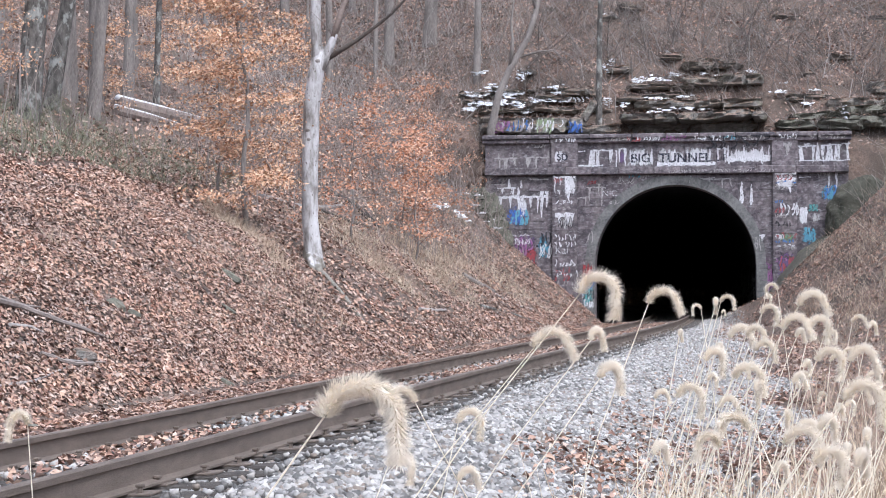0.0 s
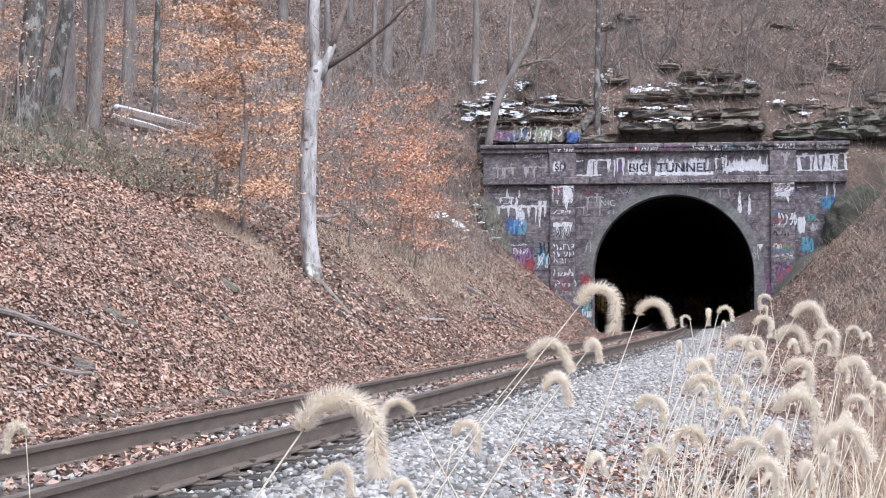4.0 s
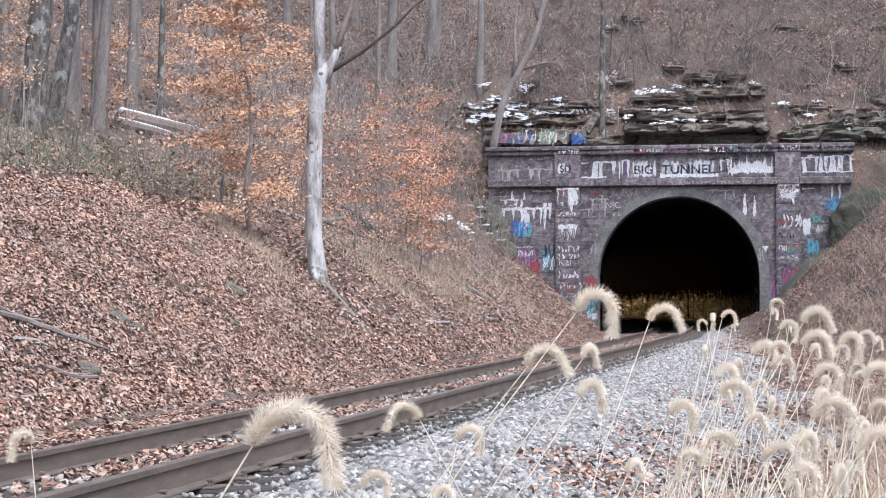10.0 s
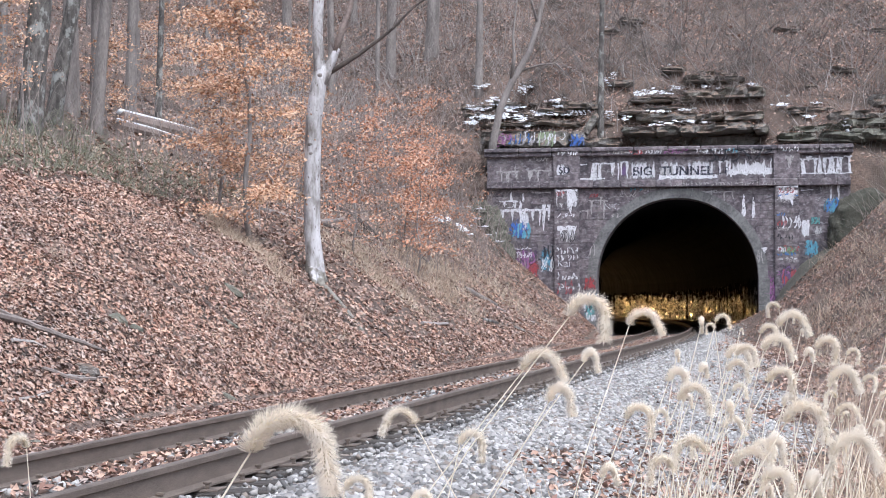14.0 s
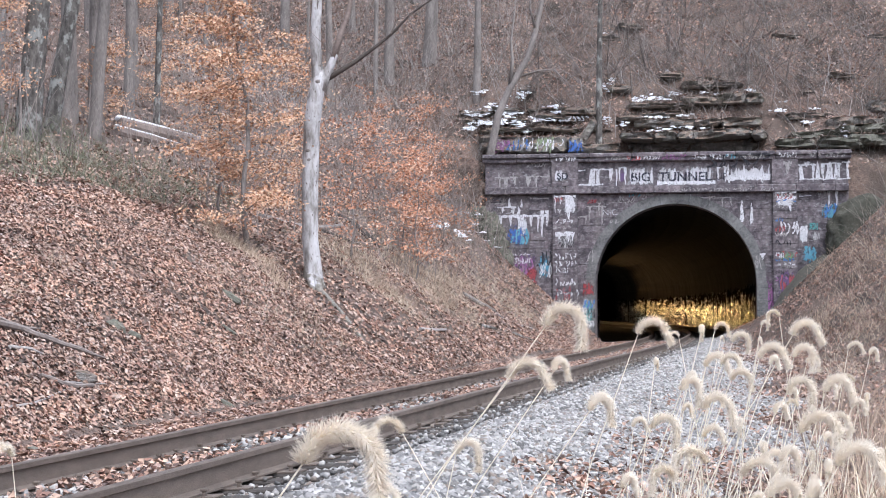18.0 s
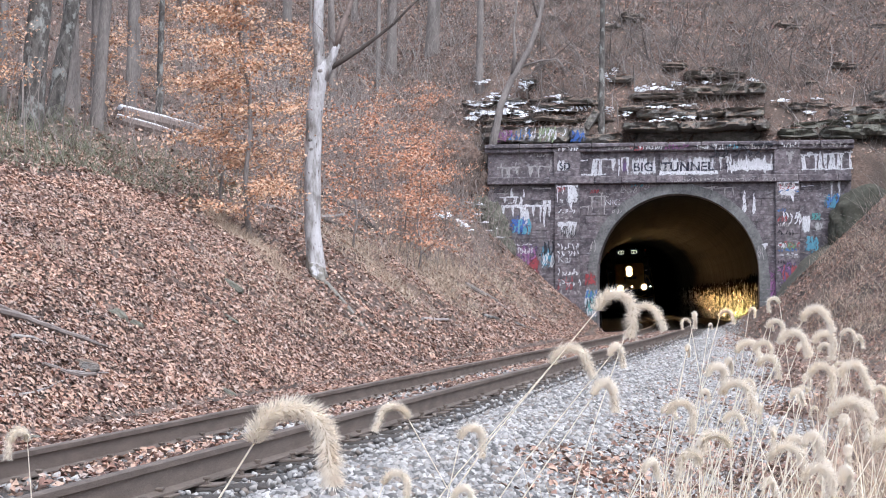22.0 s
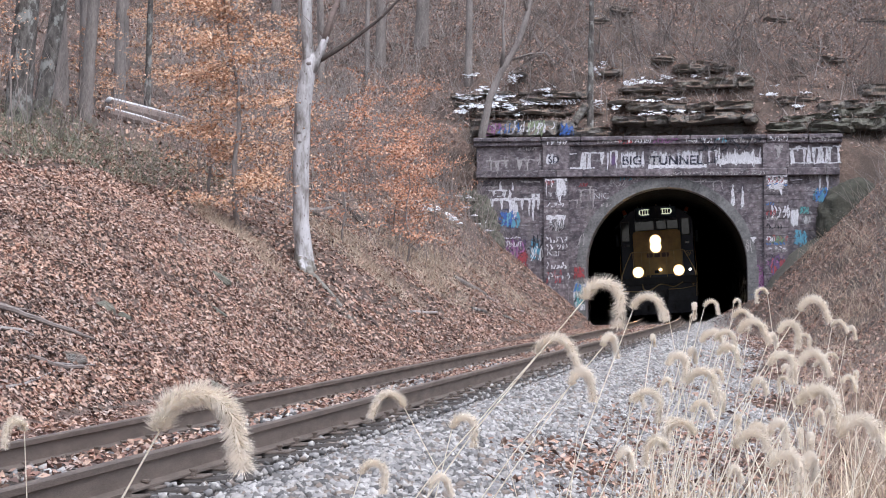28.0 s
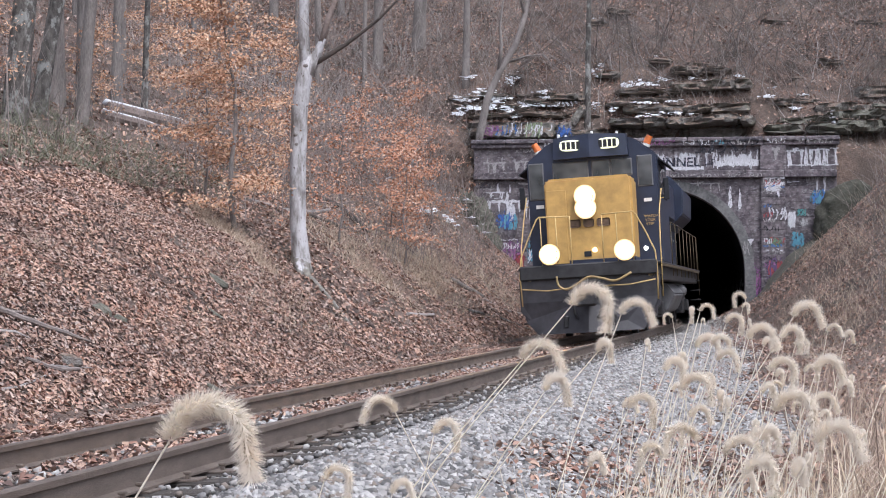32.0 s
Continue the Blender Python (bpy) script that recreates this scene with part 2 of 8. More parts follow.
def m_wet():
    """Seeping water leaves long glistening patches with dry black masonry between."""
    n = Nodes("wet_streaked_wall_foot", 0.2)
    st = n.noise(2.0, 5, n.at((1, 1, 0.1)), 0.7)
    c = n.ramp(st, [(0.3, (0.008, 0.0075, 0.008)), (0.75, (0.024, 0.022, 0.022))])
    v = n.at((0.28, 0.28, 1.7))
    f = n.math("ADD", n.math("MULTIPLY", n.noise(2.0, 6, v, 0.8), 0.75), n.math("MULTIPLY", n.noise(3.0, 4, n.at((0.4, 0.4, 0.12))), 0.25))
    gap = n.ramp(n.noise(0.5, 3, n.at((1, 1, 0.05))), [(0.36, (1.0, 1.0, 1.0)), (0.44, (0.0, 0.0, 0.0))])
    f = n.math("SUBTRACT", f, n.math("MULTIPLY", gap, 0.12))
    # the seep dries out upwards
    f = n.math("SUBTRACT", f, n.math("MULTIPLY", n.math("MAXIMUM", n.math("SUBTRACT", n.axis(2), 0.75), 0.0), 0.16))
    wet = n.ramp(f, [(0.40, (0.0, 0.0, 0.0)), (0.52, (1.0, 1.0, 1.0))])
    n.link(n.math("MULTIPLY", wet, 1.0), n.b.inputs["Specular IOR Level"])
    rough = n.ramp(wet, [(0.0, (0.9, 0.9, 0.9)), (1.0, (0.14, 0.14, 0.14))])
    return n.done(c, rough=rough, bump=n.noise(3.0, 6, n.at((0.35, 0.35, 1.5)), 0.8), strength=1.0, distance=0.14)


M_WET = m_wet()
M_TUNNEL = m_lining()


def plain(name, color, rough=0.6, metal=0.0, vary=0.18, scale=14):
    """Paint with slight dirt and wear."""
    n = Nodes(name, rough, metal)
    d = tuple(max(0.0, c * (1 - vary * 1.6)) for c in color)
    l = tuple(min(1.0, c * (1 + vary)) for c in color)
    c = n.ramp(n.math("ADD", n.math("MULTIPLY", n.noise(scale, 5), 0.6), n.math("MULTIPLY", n.noise(scale / 8, 3), 0.4)), [(0.3, d), (0.7, l)])
    return n.done(c, bump=n.noise(scale * 5, 3), strength=0.08)


def glow(name, color, strength):
    n = Nodes(name, 0.4)
    n.b.inputs["Emission Color"].default_value = (*color, 1)
    n.b.inputs["Emission Strength"].default_value = strength
    return n.done(color)
# ======== mesh helpers ========
def link_bm(name, bm, mat, parent=None, label="", smooth=False):
    me = bpy.data.meshes.new(name)
    bm.to_mesh(me)
    bm.free()
    me.materials.append(mat)
    if smooth:
        me.polygons.foreach_set("use_smooth", [True] * len(me.polygons))
    ob = new(name, me)
    ob.parent = parent
    if label:
        tagged(ob, label)
    return ob


def part(name, bm, material, parent, label="", smooth=False):
    return link_bm(name, bm, material, parent, label, smooth)


def raw(name, verts, faces, mat, parent=None, label="", smooth=False):
    me = bpy.data.meshes.new(name)
    me.from_pydata([tuple(map(float, v)) for v in verts], [], [tuple(map(int, f)) for f in faces])
    me.materials.append(mat)
    if smooth:
        me.polygons.foreach_set("use_smooth", [True] * len(me.polygons))
    ob = new(name, me)
    ob.parent = parent
    if label:
        tagged(ob, label)
    return ob


def grid_mesh(name, V, quads, mat, parent=None, label="", smooth=False):
    """Mesh from arrays: V (n,3), quads (m,3 or 4)."""
    me = bpy.data.meshes.new(name)
    V, quads = np.asarray(V, np.float32), np.asarray(quads, np.int32)
    k = quads.shape[1]
    me.vertices.add(len(V))
    me.vertices.foreach_set("co", V.ravel())
    me.loops.add(quads.size)
    me.loops.foreach_set("vertex_index", quads.ravel())
    me.polygons.add(len(quads))
    me.polygons.foreach_set("loop_start", np.arange(0, quads.size, k, dtype=np.int32))
    me.polygons.foreach_set("loop_total", np.full(len(quads), k, np.int32))
    me.update(calc_edges=True)
    me.validate()
    me.materials.append(mat)
    if smooth:
        me.polygons.foreach_set("use_smooth", [True] * len(quads))
    ob = new(name, me)
    ob.parent = parent
    if label:
        tagged(ob, label)
    return ob


def box(bm, x0, x1, y0, y1, z0, z1, bevel=0.0, m=None):
    vs = [bm.verts.new((x, y, z)) for x in (x0, x1) for y in (y0, y1) for z in (z0, z1)]
    fs = [bm.faces.new([vs[i] for i in f]) for f in ((0, 1, 3, 2), (4, 6, 7, 5), (0, 4, 5, 1), (2, 3, 7, 6), (0, 2, 6, 4), (1, 5, 7, 3))]
    if bevel:
        es = list({e for f in fs for e in f.edges})
        r = bmesh.ops.bevel(bm, geom=es, offset=bevel, segments=1, affect="EDGES", profile=0.5)
        vs = list({v for f in r["faces"] for v in f.verts} | {v for v in vs if v.is_valid})
    if m is not None:
        bmesh.ops.transform(bm, matrix=m, verts=[v for v in vs if v.is_valid])
    return vs


def tube(bm, pts, radii, sides=8, cap=True, flat=1.0):
    """A tapered tube along a line of points."""
    pts = [Vector(p) for p in pts]
    rings, up = [], Vector((0, 0, 1))
    d0 = (pts[1] - pts[0]).normalized()
    side = d0.cross(Vector((0.3, 0.9, 0.31))).normalized()
    for i, p in enumerate(pts):
        d = (pts[min(i + 1, len(pts) - 1)] - pts[max(i - 1, 0)]).normalized()
        side = (side - d * side.dot(d)).normalized()
        o = d.cross(side)
        r = radii[i] if not isinstance(radii, (int, float)) else radii
        rings.append([bm.verts.new(p + side * (r * math.cos(a)) + o * (r * flat * math.sin(a))) for a in [2 * math.pi * k / sides for k in range(sides)]])
    for a, b in zip(rings, rings[1:]):
        for k in range(sides):
            bm.faces.new((a[k], a[(k + 1) % sides], b[(k + 1) % sides], b[k]))
    if cap:
        bm.faces.new(rings[0][::-1])
        bm.faces.new(rings[-1])


def extrude_profile(bm, prof, frames, close=True):
    """Sweep a closed profile of (a, b) along frames (origin, a-axis, b-axis)."""
    rings = [[bm.verts.new(o + u * a + w * b) for a, b in prof] for o, u, w in frames]
    n = len(prof)
    for r0, r1 in zip(rings, rings[1:]):
        for k in range(n):
            bm.faces.new((r0[k], r0[(k + 1) % n], r1[(k + 1) % n], r1[k]))
    if close:
        bm.faces.new(rings[0][::-1])
        bm.faces.new(rings[-1])


def smooth(a, b, x):
    t = np.clip((x - a) / (b - a), 0, 1)
    return t * t * (3 - 2 * t)


# ======== the line of the track ========
CANT = 0.0612          # slope across the canted track
S_PORTAL = 56.6
FALL = 0.00282         # the line falls gently into the tunnel
TS = np.arange(-40, 360.01, 0.25)


def heading(s):
    s = np.asarray(s, float)
    a = np.minimum(s, 58.43)
    return 0.205914 + 0.001107 * a - 0.000034 * a * a - 0.00247 * np.maximum(s - 58.43, 0)


TH = heading(TS)
TX = np.concatenate([[0], np.cumsum(np.sin((TH[1:] + TH[:-1]) / 2) * 0.25)])
TY = np.concatenate([[0], np.cumsum(np.cos((TH[1:] + TH[:-1]) / 2) * 0.25)])
TX += -3.0697 - np.interp(0, TS, TX)
TY += 6.0 - np.interp(0, TS, TY)


def line(s, l=0.0, up=0.0):
    """World place at s metres along, l to the right of and up over the rail-top plane of the canted track."""
    h = float(np.interp(s, TS, TH))
    a = math.atan(CANT)
    lx, lz = l * math.cos(a) - up * math.sin(a), l * math.sin(a) + up * math.cos(a)
    return Vector((float(np.interp(s, TS, TX)) + lx * math.cos(h), float(np.interp(s, TS, TY)) - lx * math.sin(h), lz - FALL * max(0.0, s - 25)))


def line_pose(s, l=0.0, up=0.0):
    """Pose on the track: y axis away from the camera along the line, x right, z up out of the canted plane."""
    h = float(np.interp(s, TS, TH))
    return Matrix.Translation(line(s, l, up)) @ Matrix.Rotation(-h, 4, "Z") @ Matrix.Rotation(-math.atan(CANT), 4, "Y")


# the ground's own axis: the track as far as the portal, then straight on
GS = np.arange(-300, 900.1, 0.5)
GH = heading(np.clip(GS, -12, S_PORTAL))
GX = np.concatenate([[0], np.cumsum(np.sin((GH[1:] + GH[:-1]) / 2) * 0.5)])
GY = np.concatenate([[0], np.cumsum(np.cos((GH[1:] + GH[:-1]) / 2) * 0.5)])
GX += -3.0697 - np.interp(0, GS, GX)
GY += 6.0 - np.interp(0, GS, GY)


def plan(s, l):
    h = np.interp(s, GS, GH)
    return np.interp(s, GS, GX) + l * np.cos(h), np.interp(s, GS, GY) - l * np.sin(h)


def unplan(x, y):
    """Ground coordinates (s, l) of a world place."""
    s = np.asarray(y, float) - 6.0
    for _ in range(8):
        h = np.interp(s, GS, GH)
        dx, dy = x - np.interp(s, GS, GX), y - np.interp(s, GS, GY)
        s = s + dx * np.sin(h) + dy * np.cos(h)
    h = np.interp(s, GS, GH)
    return s, (x - np.interp(s, GS, GX)) * np.cos(h) - (y - np.interp(s, GS, GY)) * np.sin(h)


def wav(x, y, f, p):
    return np.sin(x * f + 1.3 * np.sin(y * f * 0.7 + p) + p) * np.cos(y * f * 0.9 + 1.1 * np.sin(x * f * 0.8 + 2 * p))


def ground_sl(s, l):
    """Height of the ground at (s, l)."""
    s, l = np.asarray(s, float), np.asarray(l, float)
    x, y = plan(s, l)
    lump = 0.10 * wav(x, y, 0.9, 0.4) + 0.06 * wav(x, y, 2.3, 1.7) + 0.03 * wav(x, y, 5.1, 0.9)
    d = -l
    near_p = smooth(38, 56, s)
    # left cutting slope, breaking to a gentler wooded slope
    slope = 0.70 + 0.18 * near_p
    brk = 5.7 + np.clip(s - 28, 0, 60) * 0.17
    toe = 2.5 + 0.4 * near_p - 0.55 * smooth(47, 56, s)
    bank = -0.30 + slope * np.clip(d - toe, 0, None) - (slope - 0.40) * np.clip(d - brk, 0, None) - 0.10 * np.clip(d - 26, 0, None) - 0.24 * np.clip(d - 70, 0, None)
    bank = bank + lump * smooth(2.2, 4.5, d) * 1.3
    # right side: flat shoulder, cutting slope near the portal
    toe_r = 3.3 + 5.0 * (1 - smooth(24, 50, s)) - 1.0 * smooth(46, 55, s)
    sl_r = 0.12 + 0.85 * smooth(26, 55, s)
    bank_r = -0.56 + sl_r * np.clip(l - toe_r, 0, None) - (sl_r - 0.3) * np.clip(l - 16, 0, None) * (sl_r > 0.3) + lump * smooth(3, 6, l) * 0.6
    bed = np.where(l > 0.75, -0.25 + 0.035 * smooth(1.22, 1.45, l), np.where(l > -0.75, -0.205, -0.165)) + CANT * np.clip(l, -2.2, 1.7) - 0.24 * np.clip(l - 1.7, 0, 1.6)
    z = np.where(l < -2.2, np.maximum(bank, -0.34 + 0 * l), np.where(l > 2.6, np.maximum(bank_r, np.minimum(bed, -0.0)), bed)) - FALL * np.clip(s - 25, 0, 40) * (np.abs(l) < 2.6)
    # ballast and silt heaped up to the foot of the portal
    heap = -0.2 + 0.5 * np.clip(l - 1.7, 0, 4) + 0.25 * lump
    w = smooth(49.5, 55.8, s)
    z = np.where((l > 1.65) & (s < 57), np.maximum(z, heap * w - 1.6 * (1 - w)), z)
    # the hill over the tunnel: rock ledges, then a long slope
    v = s - S_PORTAL
    hill = 5.9 + 0.85 * np.clip(v - 0.9, 0, 4.5) + 0.62 * np.clip(v - 5.4, 0, 45) + 0.3 * np.clip(v - 50, 0, 60) + 2 * lump
    hill = hill + 0.05 * np.clip(l - 3, 0, 20)
    hollow = smooth(-2.0, -1.5, l) * smooth(3.6, 3.2, l)
    hill = hill * (1 - hollow) + hollow * np.minimum(hill, 5.9 + 3.6 * np.clip(v - 2.9, 0, None))
    side = smooth(-46, -7.2, l) ** 0.5
    hill = bank * (1 - side) + hill * side
    z = np.where(v > 0.55, np.maximum(z, hill), z)
    return z


def ground_z(x, y):
    return float(ground_sl(*unplan(x, y)))


def build_ground():
    s = np.concatenate([np.linspace(-300, -12, 18), np.arange(-10, 55.5, 0.4), [55.8, 56.3, 56.9, 57.15, 57.5], np.arange(58, 100, 0.6), np.linspace(101, 160, 40), np.linspace(175, 900, 22)])
    l = np.concatenate([np.linspace(-600, -42, 18), np.arange(-40, -12, 0.7), np.arange(-12, 9, 0.3), np.arange(9, 30, 0.8), np.linspace(33, 600, 18)])
    S, L = np.meshgrid(s, l, indexing="ij")
    X, Y = plan(S, L)
    Z = ground_sl(S, L)
    n = len(l)
    i, j = np.meshgrid(np.arange(len(s) - 1), np.arange(n - 1), indexing="ij")
    q = np.stack([i * n + j, i * n + j + 1, (i + 1) * n + j + 1, (i + 1) * n + j], -1).reshape(-1, 4)
    mouth = ((S[:-1, :-1] > 56.5) & (S[:-1, :-1] < 57.4) & (np.abs(L[:-1, :-1] + 0.15) < 3.4)).ravel()
    ob = grid_mesh("ground", np.stack([X, Y, Z], -1).reshape(-1, 3), q[~mouth][:, ::-1], M_GROUND, smooth=True)
    return tagged(ob, "brown leaf-covered soil of a wooded railway cutting", "ground", kind="structure")


build_ground()


# ======== track ========
RAIL = [(-0.075, -0.178), (0.075, -0.178), (0.075, -0.166), (0.014, -0.15), (0.011, -0.05), (0.036, -0.04), (0.037, -0.008), (0.028, 0.0), (-0.028, 0.0), (-0.037, -0.008), (-0.036, -0.04), (-0.011, -0.05), (-0.014, -0.15), (-0.075, -0.166)]


def build_rail(side):
    bm = bmesh.new()
    fr = []
    for s in [*np.arange(-14, 70, 1.0), *np.arange(70, 300, 3.0)]:
        m = line_pose(s, side * 0.7525)
        fr.append((m.translation, m.to_3x3().col[0], m.to_3x3().col[2]))
    extrude_profile(bm, RAIL, fr)
    ob = link_bm("rail", bm, M_RAIL)
    ob.data.materials.append(M_RAILTOP)
    for p in ob.data.polygons:
        if p.normal.z > 0.6 and abs(p.center.z - line(float(unplan(p.center.x, p.center.y)[0]) if p.center.y < 60 else 0, side * 0.7525).z) < 0.02:
            p.material_index = 1
    return tagged(ob, "rusty brown steel rail with a worn top", "rail", "rails of the track", "structure")


build_rail(1)
build_rail(-1)
# ======== tunnel portal and lining ========
PORTAL = Matrix.Translation((line(S_PORTAL).x, line(S_PORTAL).y, 0)) @ Matrix.Rotation(-float(heading(S_PORTAL)), 4, "Z")
AU, AR, ASP = 0.29, 2.90, 1.80      # arch centre, radius, springing height
WL, WR = -6.65, 6.44                # ends of the wing walls
portal = new("wall_portal")
portal.matrix_basis = PORTAL
tagged(portal, "soot-dark sandstone tunnel portal covered in worn graffiti", "portal", kind="structure")


def arch_z(u, r):
    d = abs(u - AU)
    return ASP + math.sqrt(r * r - d * d) if d < r else -9.0


def build_core():
    bm = bmesh.new()
    us = [WL, AU - AR] + [AU - AR * math.cos(a) for a in np.linspace(0, math.pi, 25)[1:-1]] + [AU + AR, WR]
    rows = []
    for k, u in enumerate(us):
        low = arch_z(u, AR) if 1 < k < len(us) - 2 else (ASP if k in (1, len(us) - 2) else -0.6)
        rows.append([bm.verts.new((u, y, z)) for y in (0.03, 1.1) for z in (low, 6.3)])
    for i, (a, b) in enumerate(zip(rows, rows[1:])):
        if i in (0, len(rows) - 2):
            continue
        bm.faces.new((a[0], b[0], b[1], a[1]))
        bm.faces.new((a[2], a[3], b[3], b[2]))
        bm.faces.new((a[0], a[2], b[2], b[0]))
        bm.faces.new((a[1], b[1], b[3], a[3]))
    box(bm, WL, AU - AR, 0.03, 1.1, -0.6, 6.3)
    box(bm, AU + AR, WR, 0.03, 1.1, -0.6, 6.3)
    part("wall_core", bm, M_PORTAL, portal)


build_core()
PIL = ((-4.14, -3.26), (3.79, 4.61))


def stone(name, u0, u1, z0, z1, y0, y1, mat=None, bev=0.012):
    bm = bmesh.new()
    g = 0.0025
    box(bm, u0 + g, u1 - g, y0, y1, z0 + g, z1 - g, bev)
    return part(name, bm, mat or M_PORTAL, portal)


def build_blocks():
    rnd = random.Random(5)
    z, row = -0.35, 0
    while z < 5.05:
        h = min(0.26 + 0.05 * rnd.random(), 5.1 - z)
        u = WL - 0.3 * (row % 2)
        while u < WR - 0.05:
            w = rnd.uniform(0.42, 0.85)
            a, b = max(u, WL), min(u + w, WR)
            u += w
            # stop at the arch
            rr = AR + 0.12
            lim = math.sqrt(max(rr * rr - max(0, z + h / 2 - ASP) ** 2, 0)) if z + h / 2 < ASP + rr else 0
            for p, q in ((a, min(b, AU - lim)), (max(a, AU + lim), b)) if lim else ((a, b),):
                if q - p > 0.12:
                    stone("block", p, q, z, z + h, -rnd.uniform(0.016, 0.035), 0.06, bev=0.009)
        z += h
        row += 1
    # pilasters
    for a, b in PIL:
        z = -0.35
        while z < 5.05:
            h = min(rnd.uniform(0.26, 0.33), 5.1 - z)
            stone("pilaster_stone", a - 0.02, b + 0.02, z, z + h, -0.16 - rnd.uniform(0, 0.015), 0.02)
            z += h
    # string course, frieze, coping
    u = WL
    while u < WR - 0.1:
        w = min(rnd.uniform(0.9, 1.5), WR - u)
        stone("string_course_stone", u, u + w, 5.08, 5.36, -0.24, 0.1, bev=0.03)
        u += w
    u = WL
    while u < WR - 0.1:
        w = min(rnd.uniform(0.7, 1.2), WR - u)
        stone("frieze_stone", u, u + w, 5.36, 6.26, -0.03 - rnd.uniform(0, 0.015), 0.1)
        u += w
    for a, b in PIL:
        stone("pilaster_stone", a - 0.05, b + 0.05, 5.36, 6.26, -0.18, 0.02)
    u = WL - 0.1
    while u < WR:
        w = min(rnd.uniform(1.0, 1.6), WR + 0.1 - u)
        stone("coping_stone", u, u + w, 6.24, 6.40, -0.20, 1.15, bev=0.03)
        stone("coping_stone", u + 0.01, u + w, 6.40, 6.56, -0.28, 1.2, bev=0.03)
        u += w
    # arch ring
    n = 27
    for k in range(n):
        a0, a1 = math.pi * k / n + 0.0012, math.pi * (k + 1) / n - 0.0012
        bm = bmesh.new()
        vs = []
        for y in (-0.07 - 0.004 * rnd.random(), 1.05):
            for r, a in ((AR, a0), (AR, a1), (AR + 0.35, a1), (AR + 0.35, a0)):
                vs.append(bm.verts.new((AU - r * math.cos(a), y, ASP + r * math.sin(a))))
        for f in ((0, 1, 2, 3), (7, 6, 5, 4), (0, 4, 5, 1), (1, 5, 6, 2), (2, 6, 7, 3), (3, 7, 4, 0)):
            bm.faces.new([vs[i] for i in f])
        bmesh.ops.bevel(bm, geom=bm.edges[:], offset=0.005, segments=1, affect="EDGES")
        part("voussoir", bm, M_RING, portal, "pale grey arch stone" if k == n // 2 else "")
    for side in (-1, 1):
        z = -0.45
        while z < ASP - 0.05:
            h = min(0.42, ASP - z)
            u = AU + side * AR
            stone("jamb_stone", min(u, u + side * 0.4), max(u, u + side * 0.4), z, z + h, -0.07, 1.05, M_RING)
            z += h


build_blocks()


# ---- worn paint on the stones ----
def m_paint(name, color, worn, scale=7.0, drip=0.22):
    n = Nodes(name, 0.7)
    m1 = n.noise(scale, 5, n.at((1, 1, drip), turn=(0, 0, 0)), 0.65)
    m2 = n.noise(scale * 5, 3)
    f = n.math("ADD", n.math("MULTIPLY", m1, 0.75), n.math("MULTIPLY", m2, 0.25))
    g = n.t.nodes.new("ShaderNodeSeparateXYZ")
    n.link(n.tc.outputs["Generated"], g.inputs[0])
    ex = n.math("MULTIPLY", n.math("MULTIPLY", g.outputs[0], n.math("SUBTRACT", 1.0, g.outputs[0])), 4.0)
    ez = n.math("MULTIPLY", n.math("MULTIPLY", n.math("POWER", g.outputs[2], 0.8), n.math("SUBTRACT", 1.0, g.outputs[2])), 4.0)
    edge = n.math("POWER", n.math("MULTIPLY", ex, ez), 0.35)
    f = n.math("ADD", f, n.math("MULTIPLY", n.math("SUBTRACT", edge, 0.75), 0.35))
    a = n.ramp(f, [(worn + 0.02 - 0.03, (0.0, 0.0, 0.0)), (worn + 0.10, (0.9, 0.9, 0.9))])
    n.link(a, n.b.inputs["Alpha"])
    c = n.mix(0.5, color, n.ramp(m2, [(0.3, (0.45, 0.45, 0.45)), (0.7, (1.0, 1.0, 1.0))]), "MULTIPLY")
    return n.done(c)


PAINT = {
    "white": m_paint("white_paint", (0.72, 0.72, 0.76), 0.45),
    "faded": m_paint("faded_white_paint", (0.5, 0.49, 0.5), 0.5, 9),
    "script": m_paint("white_scrawl_paint", (0.58, 0.58, 0.62), 0.545, 20, 0.55),
    "blue": m_paint("blue_paint", (0.06, 0.16, 0.5), 0.5, 10, 0.6),
    "cyan": m_paint("cyan_paint", (0.12, 0.34, 0.48), 0.5, 10, 0.6),
    "purple": m_paint("purple_paint", (0.16, 0.1, 0.22), 0.5, 10, 0.7),
    "magenta": m_paint("magenta_paint", (0.3, 0.12, 0.3), 0.53, 14, 0.8),
    "red": m_paint("red_paint", (0.36, 0.06, 0.07), 0.48, 10, 0.7),
    "teal": m_paint("teal_paint", (0.1, 0.35, 0.36), 0.5, 10, 0.8),
    "green": m_paint("green_paint", (0.2, 0.36, 0.2), 0.53, 12, 0.8),
    "black": m_paint("black_paint", (0.02, 0.02, 0.025), 0.47, 12, 0.8),
}


def daub(color, u0, u1, z0, z1, y=-0.045, parent=None):
    bm = bmesh.new()
    vs = [bm.verts.new((u, y, z)) for u, z in ((u0, z0), (u1, z0), (u1, z1), (u0, z1))]
    bm.faces.new(vs)
    ob = part("paint_tag", bm, PAINT[color], parent or portal, color + " graffiti paint")
    ob.visible_shadow = False
    return ob


